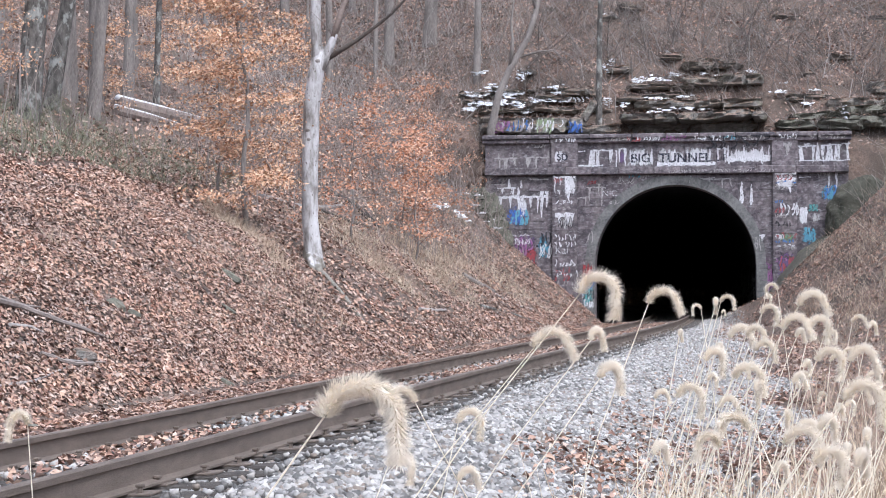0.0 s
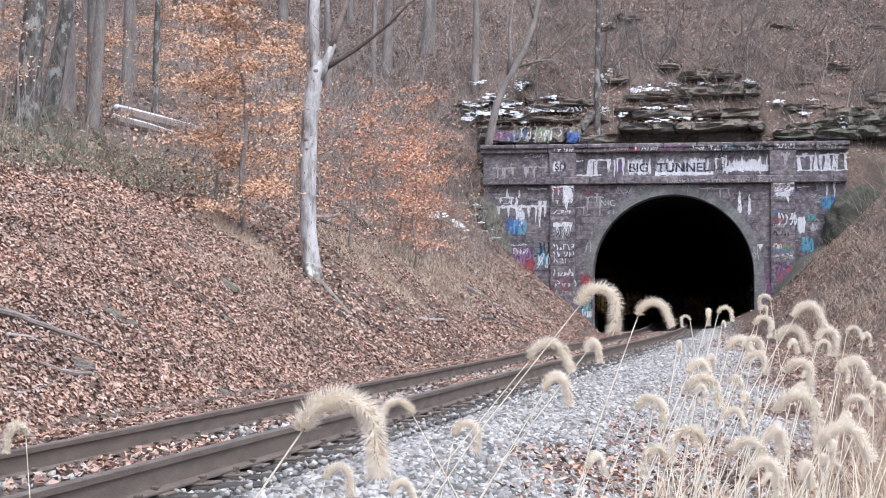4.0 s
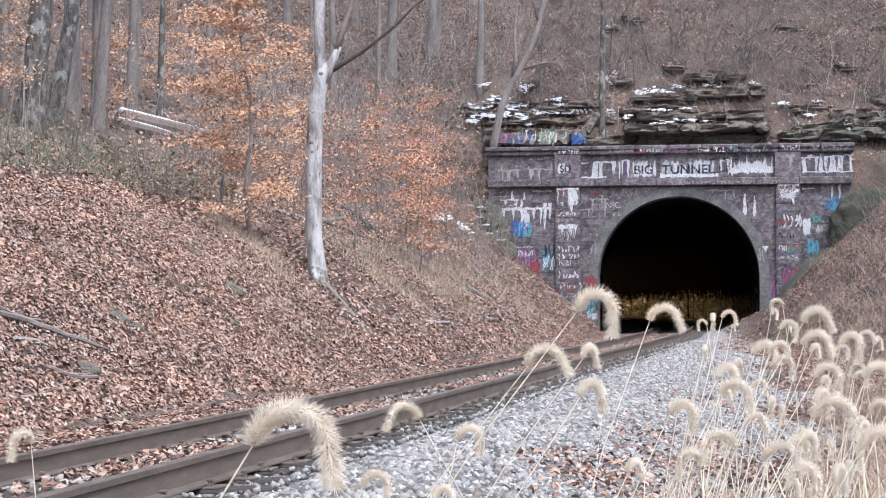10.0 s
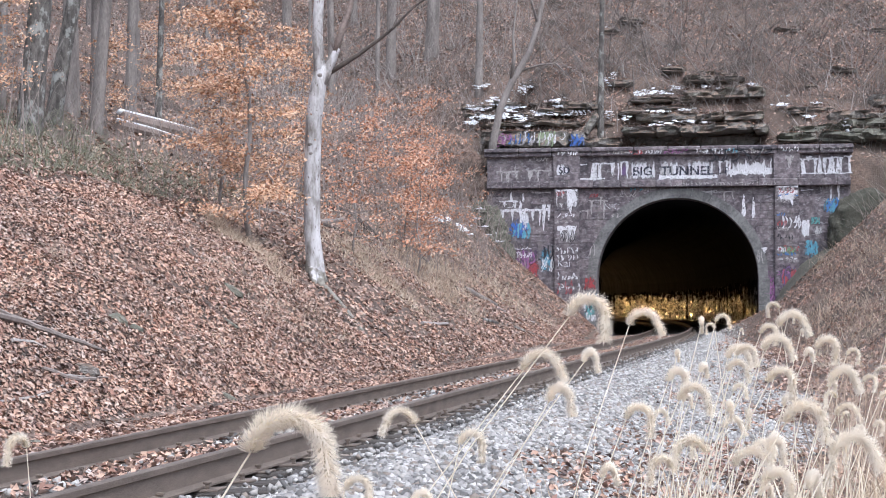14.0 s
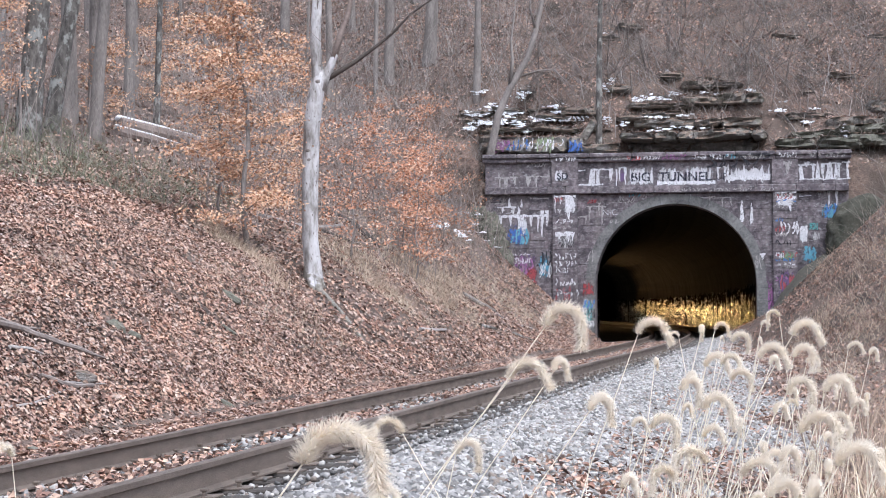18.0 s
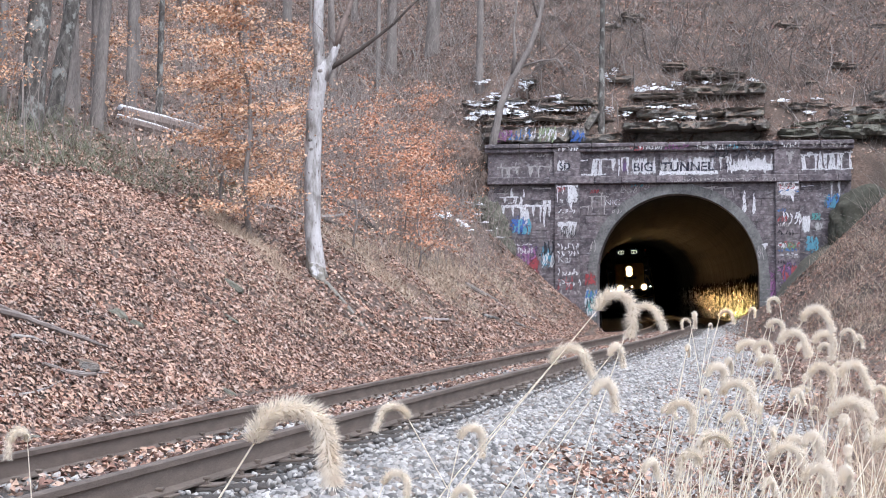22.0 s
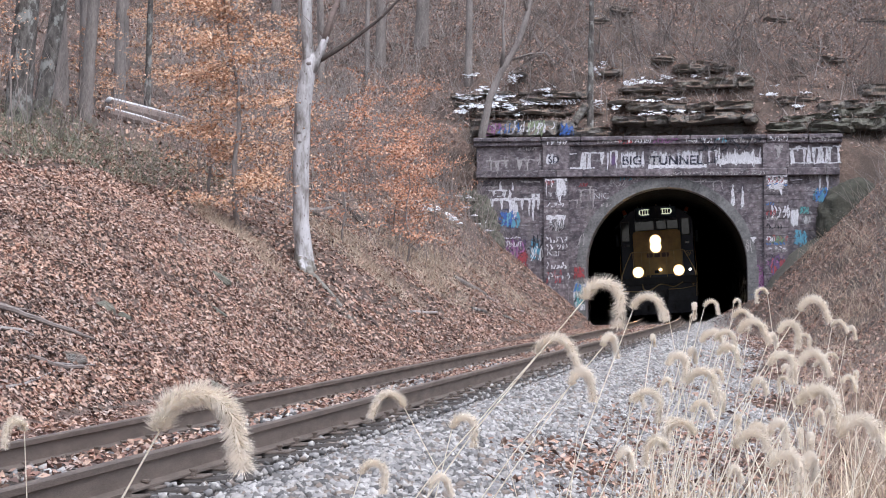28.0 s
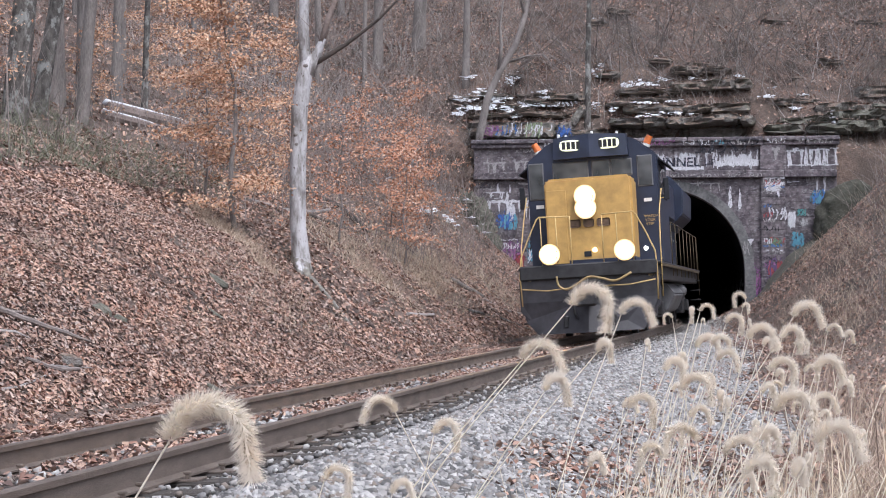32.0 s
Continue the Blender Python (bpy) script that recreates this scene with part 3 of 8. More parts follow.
def strokes(name, color, lines, width, y, parent=None, label=""):
    """Flat brush strokes along the given lines of (u, z), lying on an upright face."""
    bm = bmesh.new()
    for k, pts in enumerate(lines):
        yy = y - 0.0006 * (k % 7)
        edge = []
        for i, p in enumerate(pts):
            a, b = pts[max(i - 1, 0)], pts[min(i + 1, len(pts) - 1)]
            du, dz = b[0] - a[0], b[1] - a[1]
            d = math.hypot(du, dz) or 1.0
            w = width * (p[2] if len(p) > 2 else 1.0) / 2
            edge.append((bm.verts.new((p[0] - dz / d * w, yy, p[1] + du / d * w)), bm.verts.new((p[0] + dz / d * w, yy, p[1] - du / d * w))))
        for (a, b), (c, d) in zip(edge, edge[1:]):
            bm.faces.new((a, b, d, c))
    ob = part(name, bm, STROKE[color], parent or portal, label or color + " graffiti paint")
    ob.visible_shadow = False
    return ob


def m_stroke(name, color, worn=0.33):
    n = Nodes(name, 0.7)
    f = n.noise(26, 4, n.at((1, 1, 0.5)), 0.65)
    n.link(n.ramp(f, [(worn, (0.0, 0.0, 0.0)), (worn + 0.13, (0.95, 0.95, 0.95))]), n.b.inputs["Alpha"])
    c = n.mix(0.5, color, n.ramp(n.noise(9, 3), [(0.3, (0.5, 0.5, 0.5)), (0.7, (1.0, 1.0, 1.0))]), "MULTIPLY")
    return n.done(c)


STROKE = {k: m_stroke(k + "_brushed_paint", c) for k, c in (("white", (0.74, 0.74, 0.78)), ("faded", (0.42, 0.4, 0.4)), ("blue", (0.08, 0.2, 0.5)), ("cyan", (0.14, 0.38, 0.5)), ("red", (0.38, 0.08, 0.09)), ("green", (0.34, 0.42, 0.26)), ("black", (0.025, 0.025, 0.035)), ("magenta", (0.32, 0.14, 0.3)), ("teal", (0.12, 0.34, 0.34)))}
SR = random.Random(63)


def scrawl(color, u0, u1, z0, z1, y, letters=6, width=0.03, slant=0.15):
    """Quick looping letters that nobody can read."""
    lines = []
    w = (u1 - u0) / letters
    for k in range(letters):
        c = u0 + (k + 0.5) * w
        m = SR.randint(3, 5)
        ctrl = [(c + SR.uniform(-0.45, 0.45) * w, z0 + (z1 - z0) * (SR.choice((0.0, 1.0, 0.5)) + SR.uniform(-0.1, 0.1))) for _ in range(m)]
        pts = []
        for a, b in zip(ctrl, ctrl[1:]):
            for t in (0, 0.33, 0.66):
                bow = 0.25 * w * math.sin(math.pi * t)
                pts.append((a[0] + (b[0] - a[0]) * t + bow + slant * (a[1] - z0), a[1] + (b[1] - a[1]) * t))
        pts.append((ctrl[-1][0] + slant * (ctrl[-1][1] - z0), ctrl[-1][1]))
        lines.append(pts)
    return strokes("paint_scrawl", color, lines, width, y)


def drips(color, u0, u1, z, runs, y, band=0.1, up=()):
    """A brushed band from which paint has run down; runs and up: (place, width, length)."""
    n = max(4, int((u1 - u0) / 0.12))
    lines = [[(u0 + (u1 - u0) * i / n, z + SR.uniform(-0.02, 0.02), SR.uniform(0.5, 1.25)) for i in range(n + 1)]] if band else []
    for q, sgn in ((runs, -1), (up, 1)):
        for u, w, h in q:
            k = w / (band or 0.1)
            lines.append([(u + SR.uniform(-0.02, 0.02), z + sgn * h * t, k * f) for t, f in ((0, 1.15), (0.3, 0.95 + SR.uniform(-0.2, 0.2)), (0.6, 0.7), (0.85, 0.45), (1.0, 0.12))])
    return strokes("paint_run", color, lines, band or 0.1, y)


YF, YP, YR, YC = -0.052, -0.205, -0.088, -0.30
for args in (
    ("faded", 0.25, 1.5, 5.36, 5.62, YF), ("white", 2.2, 3.65, 5.5, 5.98, YF), ("faded", -0.45, 0.3, 5.4, 6.0, YF), ("white", -4.1, -3.62, 5.55, 5.98, YP), ("white", 0.62, 0.93, 4.74, 5.1, YF),
    ("white", -5.45, -5.08, 3.5, 4.25, YF), ("white", -3.75, -3.28, 4.35, 5.0, YP), ("faded", -4.1, -3.3, 3.1, 3.65, YP), ("white", 3.9, 4.62, 4.55, 4.9, YP), ("white", 4.67, 5.0, 3.25, 3.8, YF),
    ("blue", -5.9, -5.05, 3.2, 4.0, YF - 0.002), ("purple", -5.6, -4.7, 1.9, 3.0, YF), ("cyan", -4.7, -4.22, 2.0, 2.95, YF - 0.002), ("red", -5.2, -4.7, 1.7, 2.5, YF - 0.002), ("magenta", -5.7, -5.0, 2.3, 2.95, YF - 0.006),
    ("red", -3.1, -2.63, 1.36, 1.88, YR), ("white", -3.1, -2.62, 0.2, 1.36, YR), ("teal", -3.08, -2.64, 0.3, 1.3, YR - 0.003), ("magenta", 3.25, 3.8, 0.3, 2.3, YF), ("blue", 3.2, 3.7, 0.4, 1.3, YF - 0.003),
    ("green", 3.95, 4.6, 2.55, 3.0, YP), ("purple", 3.85, 4.6, 1.2, 2.4, YP), ("cyan", 4.75, 5.3, 2.5, 3.15, YF), ("teal", 5.0, 5.35, 3.7, 3.98, YF), ("cyan", 5.45, 6.15, 4.05, 4.7, YF), ("purple", 4.65, 5.4, 1.2, 2.2, YF), ("faded", 5.1, 5.5, 3.3, 3.7, YF - 0.004),
    ("purple", -1.75, -1.45, 5.45, 6.0, YF),
):
    daub(*args)
for args in (
    # frieze
    ("faded", -6.3, -5.45, 5.72, ((-6.12, 0.08, 0.4), (-5.88, 0.16, 0.5), (-5.55, 0.1, 0.3)), YF, 0.07, ((-6.15, 0.06, 0.2), (-5.6, 0.05, 0.22))),
    ("faded", -5.15, -4.25, 5.74, ((-5.05, 0.16, 0.42), (-4.75, 0.07, 0.55), (-4.35, 0.09, 0.2)), YF, 0.06, ((-4.3, 0.08, 0.25),)),
    ("white", -3.34, -2.95, 5.95, ((-3.3, 0.05, 0.5),), YF, 0.05), ("white", -3.2, -2.3, 5.42, (), YF, 0.07, ((-2.72, 0.2, 0.58), (-2.5, 0.14, 0.5))), ("white", -2.7, -1.95, 5.98, ((-2.68, 0.16, 0.85), (-2.48, 0.1, 0.6), (-2.02, 0.14, 0.45), (-1.82, 0.06, 0.8)), YF, 0.07),
    ("white", -0.35, 1.75, 5.46, ((0.1, 0.1, 0.25), (1.1, 0.08, 0.3), (0.62, 0.06, 0.2)), YF - 0.002, 0.16), ("white", 2.1, 3.7, 5.62, ((2.25, 0.1, 0.2), (3.42, 0.12, 0.22), (2.8, 0.1, 0.16)), YF - 0.002, 0.2, ((2.2, 0.1, 0.5), (2.5, 0.08, 0.35), (2.75, 0.1, 0.48), (3.1, 0.06, 0.4), (3.4, 0.12, 0.46), (3.65, 0.06, 0.5))),
    ("white", 4.7, 6.5, 5.53, (), YF, 0.05, ((4.8, 0.12, 0.5), (5.36, 0.14, 0.65), (5.78, 0.26, 0.62), (6.0, 0.12, 0.58), (6.42, 0.08, 0.7))), ("white", 4.9, 5.1, 6.1, ((4.98, 0.1, 0.14),), YF, 0.1), ("faded", 4.15, 4.45, 6.1, ((4.3, 0.16, 0.4),), YP, 0.12), ("white", 6.2, 6.5, 6.12, ((6.4, 0.06, 0.3),), YF, 0.05),
    # wings and pilasters
    ("white", -6.16, -4.35, 4.3, ((-6.05, 0.1, 0.45), (-5.7, 0.09, 0.4), (-5.35, 0.24, 0.85), (-4.95, 0.1, 0.4), (-4.7, 0.08, 0.6)), YF, 0.11, ((-5.4, 0.14, 0.35),)), ("white", -4.36, -4.34, 4.5, ((-4.36, 0.12, 0.6), (-4.55, 0.12, 1.0)), YF - 0.003, 0.0),
    ("white", -4.1, -3.3, 5.0, ((-3.85, 0.06, 0.3), (-3.55, 0.2, 0.85), (-4.05, 0.05, 0.6)), YP - 0.002, 0.08), ("white", 3.85, 4.6, 5.08, ((4.1, 0.08, 0.2), (4.4, 0.1, 0.3)), YP, 0.1), ("white", 3.92, 4.6, 4.85, ((4.0, 0.16, 0.3), (4.38, 0.14, 0.5)), YP - 0.002, 0.12),
    ("white", 2.6, 2.72, 4.1, ((2.68, 0.13, 0.1),), YF, 0.08, ((2.68, 0.14, 0.7),)), ("white", 2.95, 3.05, 4.05, ((3.0, 0.1, 0.1),), YF, 0.06, ((3.02, 0.11, 0.65),)), ("white", 3.3, 3.5, 2.85, ((3.4, 0.1, 0.2),), YR - 0.004, 0.08), ("white", 5.98, 6.06, 5.1, ((6.02, 0.09, 0.55),), YF - 0.004, 0.06), ("faded", 1.5, 1.75, 4.95, ((1.52, 0.05, 0.4),), YF, 0.04), ("white", 4.7, 5.15, 4.93, (), YF, 0.03),
    ("faded", -2.55, -2.4, 4.75, ((-2.45, 0.06, 0.5),), YF, 0.05), ("faded", -3.3, -2.9, 4.25, ((-3.28, 0.06, 0.35), (-2.95, 0.05, 0.3)), YF, 0.05), ("faded", -6.3, -5.9, 4.75, (), YF, 0.04), ("faded", -5.0, -4.3, 4.95, (), YF, 0.06),
    ("white", -6.2, -5.5, 4.62, ((-6.0, 0.1, 0.2), (-5.62, 0.12, 0.25)), YF, 0.06, ((-5.75, 0.1, 0.35), (-5.3, 0.08, 0.3))), ("white", -4.05, -3.35, 3.62, ((-3.9, 0.12, 0.3), (-3.6, 0.14, 0.35), (-3.42, 0.08, 0.3)), YP - 0.003, 0.16),
    ("white", -1.75, -1.45, 6.02, ((-1.7, 0.07, 0.5), (-1.5, 0.09, 0.62)), YF, 0.05), ("white", 1.8, 2.15, 6.0, ((1.85, 0.08, 0.5), (2.1, 0.08, 0.55)), YF - 0.003, 0.05), ("white", 4.68, 5.3, 6.05, ((4.74, 0.07, 0.6), (5.2, 0.09, 0.62)), YF - 0.003, 0.06), ("white", 5.5, 6.2, 6.08, ((5.55, 0.12, 0.62), (5.75, 0.12, 0.6), (6.1, 0.1, 0.55)), YF - 0.003, 0.06),
    ("white", 4.75, 5.0, 3.8, ((4.8, 0.16, 0.55), (4.95, 0.1, 0.4)), YF - 0.004, 0.14), ("white", 5.7, 5.85, 5.08, ((5.76, 0.08, 0.7),), YF - 0.004, 0.06), ("faded", -2.9, -2.2, 4.62, ((-2.8, 0.08, 0.5), (-2.35, 0.07, 0.7)), YF, 0.05), ("faded", 1.2, 2.4, 4.9, ((1.3, 0.05, 0.2), (2.0, 0.06, 0.35), (2.3, 0.06, 0.3)), YF, 0.04),
):
    drips(*args)
for args in (
    # coping
    ("faded", -5.1, -4.4, 6.1, 6.22, YC + 0.2, 6), ("white", -4.05, -3.3, 6.28, 6.4, YC, 7), ("faded", -2.2, -1.3, 6.3, 6.4, YC, 8), ("red", -1.5, -0.95, 6.28, 6.4, YC, 5), ("white", -1.1, -0.2, 6.3, 6.42, YC, 8), ("magenta", -0.2, 0.7, 6.3, 6.44, YC, 7), ("white", 0.95, 1.4, 6.3, 6.42, YC, 4), ("white", 1.5, 2.2, 6.28, 6.45, YC, 6), ("cyan", 2.0, 2.45, 6.3, 6.44, YC, 4), ("faded", 2.6, 3.5, 6.28, 6.44, YC, 7), ("white", 3.95, 4.6, 6.32, 6.46, YC, 7), ("faded", 5.0, 6.3, 6.3, 6.42, YC, 9),
    ("black", 1.4, 3.65, 6.0, 6.45, YC - 0.006, 6, 0.06), ("faded", 0.0, 3.8, 5.12, 5.22, YC + 0.04, 26, 0.025),
    # pilasters and wings
    ("white", -4.05, -3.4, 4.02, 4.14, YP, 5), ("black", -4.0, -3.4, 3.15, 3.5, YP - 0.006, 6, 0.02), ("white", -4.12, -3.3, 2.7, 2.9, YP, 6), ("white", -4.1, -3.3, 2.45, 2.62, YP, 7), ("white", -4.1, -3.3, 1.75, 2.0, YP, 6), ("white", -4.1, -3.25, 1.35, 1.6, YP, 6), ("faded", -4.1, -3.25, 0.9, 1.2, YP, 6), ("faded", -4.1, -3.25, 0.4, 0.7, YP, 5),
    ("cyan", -5.75, -5.1, 3.3, 3.8, YF - 0.008, 4, 0.06), ("magenta", -5.5, -4.9, 2.1, 2.7, YF - 0.008, 3, 0.06), ("white", -4.68, -4.25, 2.1, 2.9, YF - 0.008, 3, 0.03), ("black", -4.85, -4.3, 2.5, 2.95, YF - 0.008, 3, 0.05), ("white", -5.6, -5.0, 2.55, 2.75, YF - 0.01, 5, 0.03),
    ("white", -3.08, -2.65, 0.22, 0.45, YR - 0.006, 4), ("black", -3.08, -2.65, 0.55, 0.85, YR - 0.006, 4), ("blue", -3.08, -2.65, 0.9, 1.2, YR - 0.006, 3, 0.05),
    ("white", 3.92, 4.62, 3.55, 3.98, YP, 5, 0.05), ("teal", 5.0, 5.35, 3.72, 3.95, YF - 0.006, 3, 0.04), ("cyan", 4.75, 5.25, 2.55, 3.1, YF - 0.008, 3, 0.06), ("blue", 5.5, 6.1, 4.1, 4.6, YF - 0.006, 4, 0.06), ("magenta", 3.3, 3.75, 0.5, 1.6, YF - 0.008, 3, 0.05), ("white", 3.9, 4.55, 2.45, 2.52, YP - 0.004, 4), ("red", 3.95, 4.5, 1.6, 2.1, YP - 0.004, 4, 0.05), ("faded", 4.7, 5.4, 1.4, 1.9, YF - 0.004, 5),
    # over and beside the arch
    ("faded", -1.8, -1.2, 4.75, 5.0, YF, 4), ("cyan", -1.4, -0.95, 4.95, 5.06, YF, 4), ("faded", -1.2, -0.5, 4.95, 5.06, YF, 7), ("faded", -2.1, -1.72, 4.0, 4.15, YR - 0.004, 3, 0.03), ("faded", -0.95, 0.3, 5.0, 5.06, YF, 9, 0.02), ("faded", -2.95, -2.68, 2.6, 3.0, YR - 0.004, 2), ("faded", 3.12, 3.36, 2.3, 2.8, YR - 0.004, 2, 0.03, -0.1),
):
    scrawl(*args)
# faint small scrawls all over the stones
gr = random.Random(21)
for k in range(70):
    w, h = gr.uniform(0.25, 0.8), gr.uniform(0.08, 0.22)
    u, z = gr.uniform(WL + 0.1, WR - 0.9), gr.uniform(0.6, 5.0)
    if math.hypot(u + w / 2 - AU, max(0, z - ASP)) < AR + 0.75 and z < ASP + AR + 0.4:
        continue
    on = any(a - 0.5 < u + w / 2 < b + 0.5 for a, b in PIL)
    if on:
        u = (PIL[0] if u < 0 else PIL[1])[0] + 0.03
        w = min(w, 0.8)
    scrawl(gr.choice(("faded", "faded", "faded", "white", "black", "blue", "red", "magenta")), u, u + w, z, z + h, (YP if on else YF) - 0.012, gr.randint(3, 6), 0.025)


def lettering(name, words, u, z, size, mat, y, width=1.0, parent=None, m=None, label="", bold=0.0):
    """Flat letters, lying on an upright face that looks towards -y."""
    cu = bpy.data.curves.new(name, "FONT")
    cu.body, cu.size, cu.extrude, cu.offset = words, size, 0.002, bold
    tmp = new("lettering_curve", cu)
    me = bpy.data.meshes.new_from_object(tmp.evaluated_get(bpy.context.evaluated_depsgraph_get()))
    bpy.data.objects.remove(tmp)
    me.materials.clear()
    me.materials.append(mat)
    me.transform(Matrix.Translation((u, y, z)) @ Matrix.Rotation(radians(90), 4, "X") @ Matrix.Diagonal((width, 1, 1, 1)))
    ob = new(name, me)
    ob.parent = parent
    if label:
        tagged(ob, label)
    return ob


M_INK = m_stroke("dark_letter_paint", (0.025, 0.03, 0.06), 0.41)
M_CHALK = m_stroke("pale_letter_paint", (0.66, 0.66, 0.7), 0.4)
for u0, u1 in ((-1.5, -0.35), (-0.38, 0.7), (0.6, 1.75)):
    daub("white", u0, u1, 5.38, 6.06, YF + 0.001)
lettering("painted_letters", "BIG", -1.31, 5.53, 0.45, M_INK, YF - 0.006, 1.05, portal, label="dark painted letters", bold=0.01)
lettering("painted_letters", "TUNNEL", -0.28, 5.52, 0.46, M_INK, YF - 0.006, 1.06, portal, label="dark painted letters", bold=0.012)
lettering("painted_letters", "UP", 1.75, 5.55, 0.34, M_INK, YF - 0.006, 1.0, portal, label="dark painted letters")
lettering("painted_letters", "SD", -3.98, 5.62, 0.34, M_INK, YP - 0.004, 1.0, portal, label="dark painted letters", bold=0.01)
lettering("painted_letters", "NIC", -2.35, 4.3, 0.3, M_CHALK, YF - 0.006, 1.1, portal, label="pale painted letters")
lettering("painted_letters", "Kai", -4.05, 2.2, 0.42, M_CHALK, YP - 0.004, 0.9, portal, label="pale painted letters")


# ---- tunnel ----
def tunnel_ring(bm, s, r=AR, low=-0.45, segs=20):
    h = float(np.interp(s, TS, TH))
    c = line(s)
    low -= FALL * (s - 25)
    wide = 0.95 * float(smooth(S_PORTAL + 1.0, S_PORTAL + 8.0, s))      # the bore widens on the inside of the bend
    prof = [(AU + r, low), (AU + r, 0.9)] + [(AU + r * math.cos(a) + wide * min(0.0, math.cos(a)), ASP + r * math.sin(a)) for a in np.linspace(0, math.pi, segs)] + [(AU - r - wide, 0.9), (AU - r - wide, low)]
    return [bm.verts.new((c.x + a * math.cos(h), c.y - a * math.sin(h), b)) for a, b in prof]


def build_tunnel():
    bm = bmesh.new()
    rnd = random.Random(2)
    prev = None
    for s in np.arange(S_PORTAL + 1.02, 330, 1.5):
        ring = tunnel_ring(bm, s, AR + 0.02 + 0.03 * rnd.random())
        if prev:
            for k in range(len(ring) - 1):
                bm.faces.new((prev[k], ring[k], ring[k + 1], prev[k + 1]))
        prev = ring
    bm.faces.new(prev)
    # wet, lumpy foot of both walls
    for side in (-1, 1):
        V, Q = [], []
        ss = [*np.arange(S_PORTAL + 1.0, 130, 0.45), *np.arange(130, 240, 0.9)]
        zs = [-0.5, -0.2, 0.1, 0.4, 0.6, 0.8, 1.0, 1.2, 1.4, 1.6, 1.8]
        for s in ss:
            h = float(np.interp(s, TS, TH))
            c = line(s)
            top = 0.25 * rnd.random() * (rnd.random() < 0.6)
            wide = 0.95 * float(smooth(S_PORTAL + 1.0, S_PORTAL + 8.0, s)) if side < 0 else 0.0
            col = rnd.uniform(-0.03, 0.03)
            for k, z in enumerate(zs):
                a = AU + side * (AR - 0.05 + wide + col + rnd.uniform(-0.03, 0.03) - 0.02 * (k == len(zs) - 1))
                V.append((c.x + a * math.cos(h), c.y - a * math.sin(h), z - FALL * (s - 25) + (top if k == len(zs) - 1 else 0)))
        m = len(zs)
        for i in range(len(ss) - 1):
            for k in range(m - 1):
                q = (i * m + k, (i + 1) * m + k, (i + 1) * m + k + 1, i * m + k + 1)
                Q.append(q if side > 0 else q[::-1])
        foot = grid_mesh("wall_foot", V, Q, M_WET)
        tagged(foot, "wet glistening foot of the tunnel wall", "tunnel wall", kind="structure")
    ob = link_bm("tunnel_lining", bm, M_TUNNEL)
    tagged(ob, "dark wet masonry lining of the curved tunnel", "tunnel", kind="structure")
    bm = bmesh.new()
    prev = None
    for s in np.arange(S_PORTAL - 0.2, 330, 1.0):
        h = float(np.interp(s, TS, TH))
        row = []
        for l in np.linspace(-3.9, 3.2, 15):
            c = line(s)
            row.append(bm.verts.new((c.x + l * math.cos(h), c.y - l * math.sin(h), -0.24 - FALL * (s - 25) + CANT * max(-2, min(2, l)) + rnd.uniform(-0.03, 0.03))))
        if prev:
            for k in range(len(row) - 1):
                bm.faces.new((prev[k], prev[k + 1], row[k + 1], row[k]))
        prev = row
    ob = link_bm("floor", bm, M_BALLASTBED)
    tagged(ob, "dirty ballast bed inside the tunnel", "track bed", kind="structure")


M_BALLASTBED = two_scale("dirty_ballast_bed", (0.12, 0.11, 0.1), (0.42, 0.4, 0.38), 28, 2.5, 0.95, strength=1.0, distance=0.05)
build_tunnel()
# ======== locomotive (local axes: y = 0 at the front plate and rising to the rear, z = 0 at rail top) ========
M_BLUE = plain("dark_blue_paint", (0.026, 0.034, 0.064), 0.4, vary=0.3, scale=3)
M_GOLD = plain("weathered_yellow_paint", (0.6, 0.37, 0.115), 0.5, vary=0.2, scale=4)
M_RAILING = plain("yellow_handrail_paint", (0.6, 0.42, 0.17), 0.5)
M_DULLRAIL = plain("dark_yellow_rail_paint", (0.1, 0.075, 0.042), 0.6, vary=0.35)
M_UNDER = plain("grimy_black_steel", (0.035, 0.034, 0.036), 0.7, vary=0.4, scale=5)
M_PILOT = plain("grimy_dark_pilot_paint", (0.042, 0.04, 0.046), 0.6, vary=0.45, scale=4)
M_ORANGE = plain("orange_beacon_plastic", (0.75, 0.2, 0.05), 0.35)
M_WHITE = plain("white_number_glass", (0.8, 0.8, 0.76), 0.4, vary=0.08)
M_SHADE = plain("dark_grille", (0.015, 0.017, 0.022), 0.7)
M_HOSE = plain("dirty_tan_hose", (0.38, 0.27, 0.12), 0.6)
M_TANK = plain("dusty_grey_tank", (0.14, 0.14, 0.145), 0.7, vary=0.4, scale=3)
M_BEAM = glow("headlight_bulb_glow", (1.0, 0.56, 0.2), 60000.0)
M_LENS = glow("headlight_lens_glow", (1.0, 0.74, 0.4), 5.0)


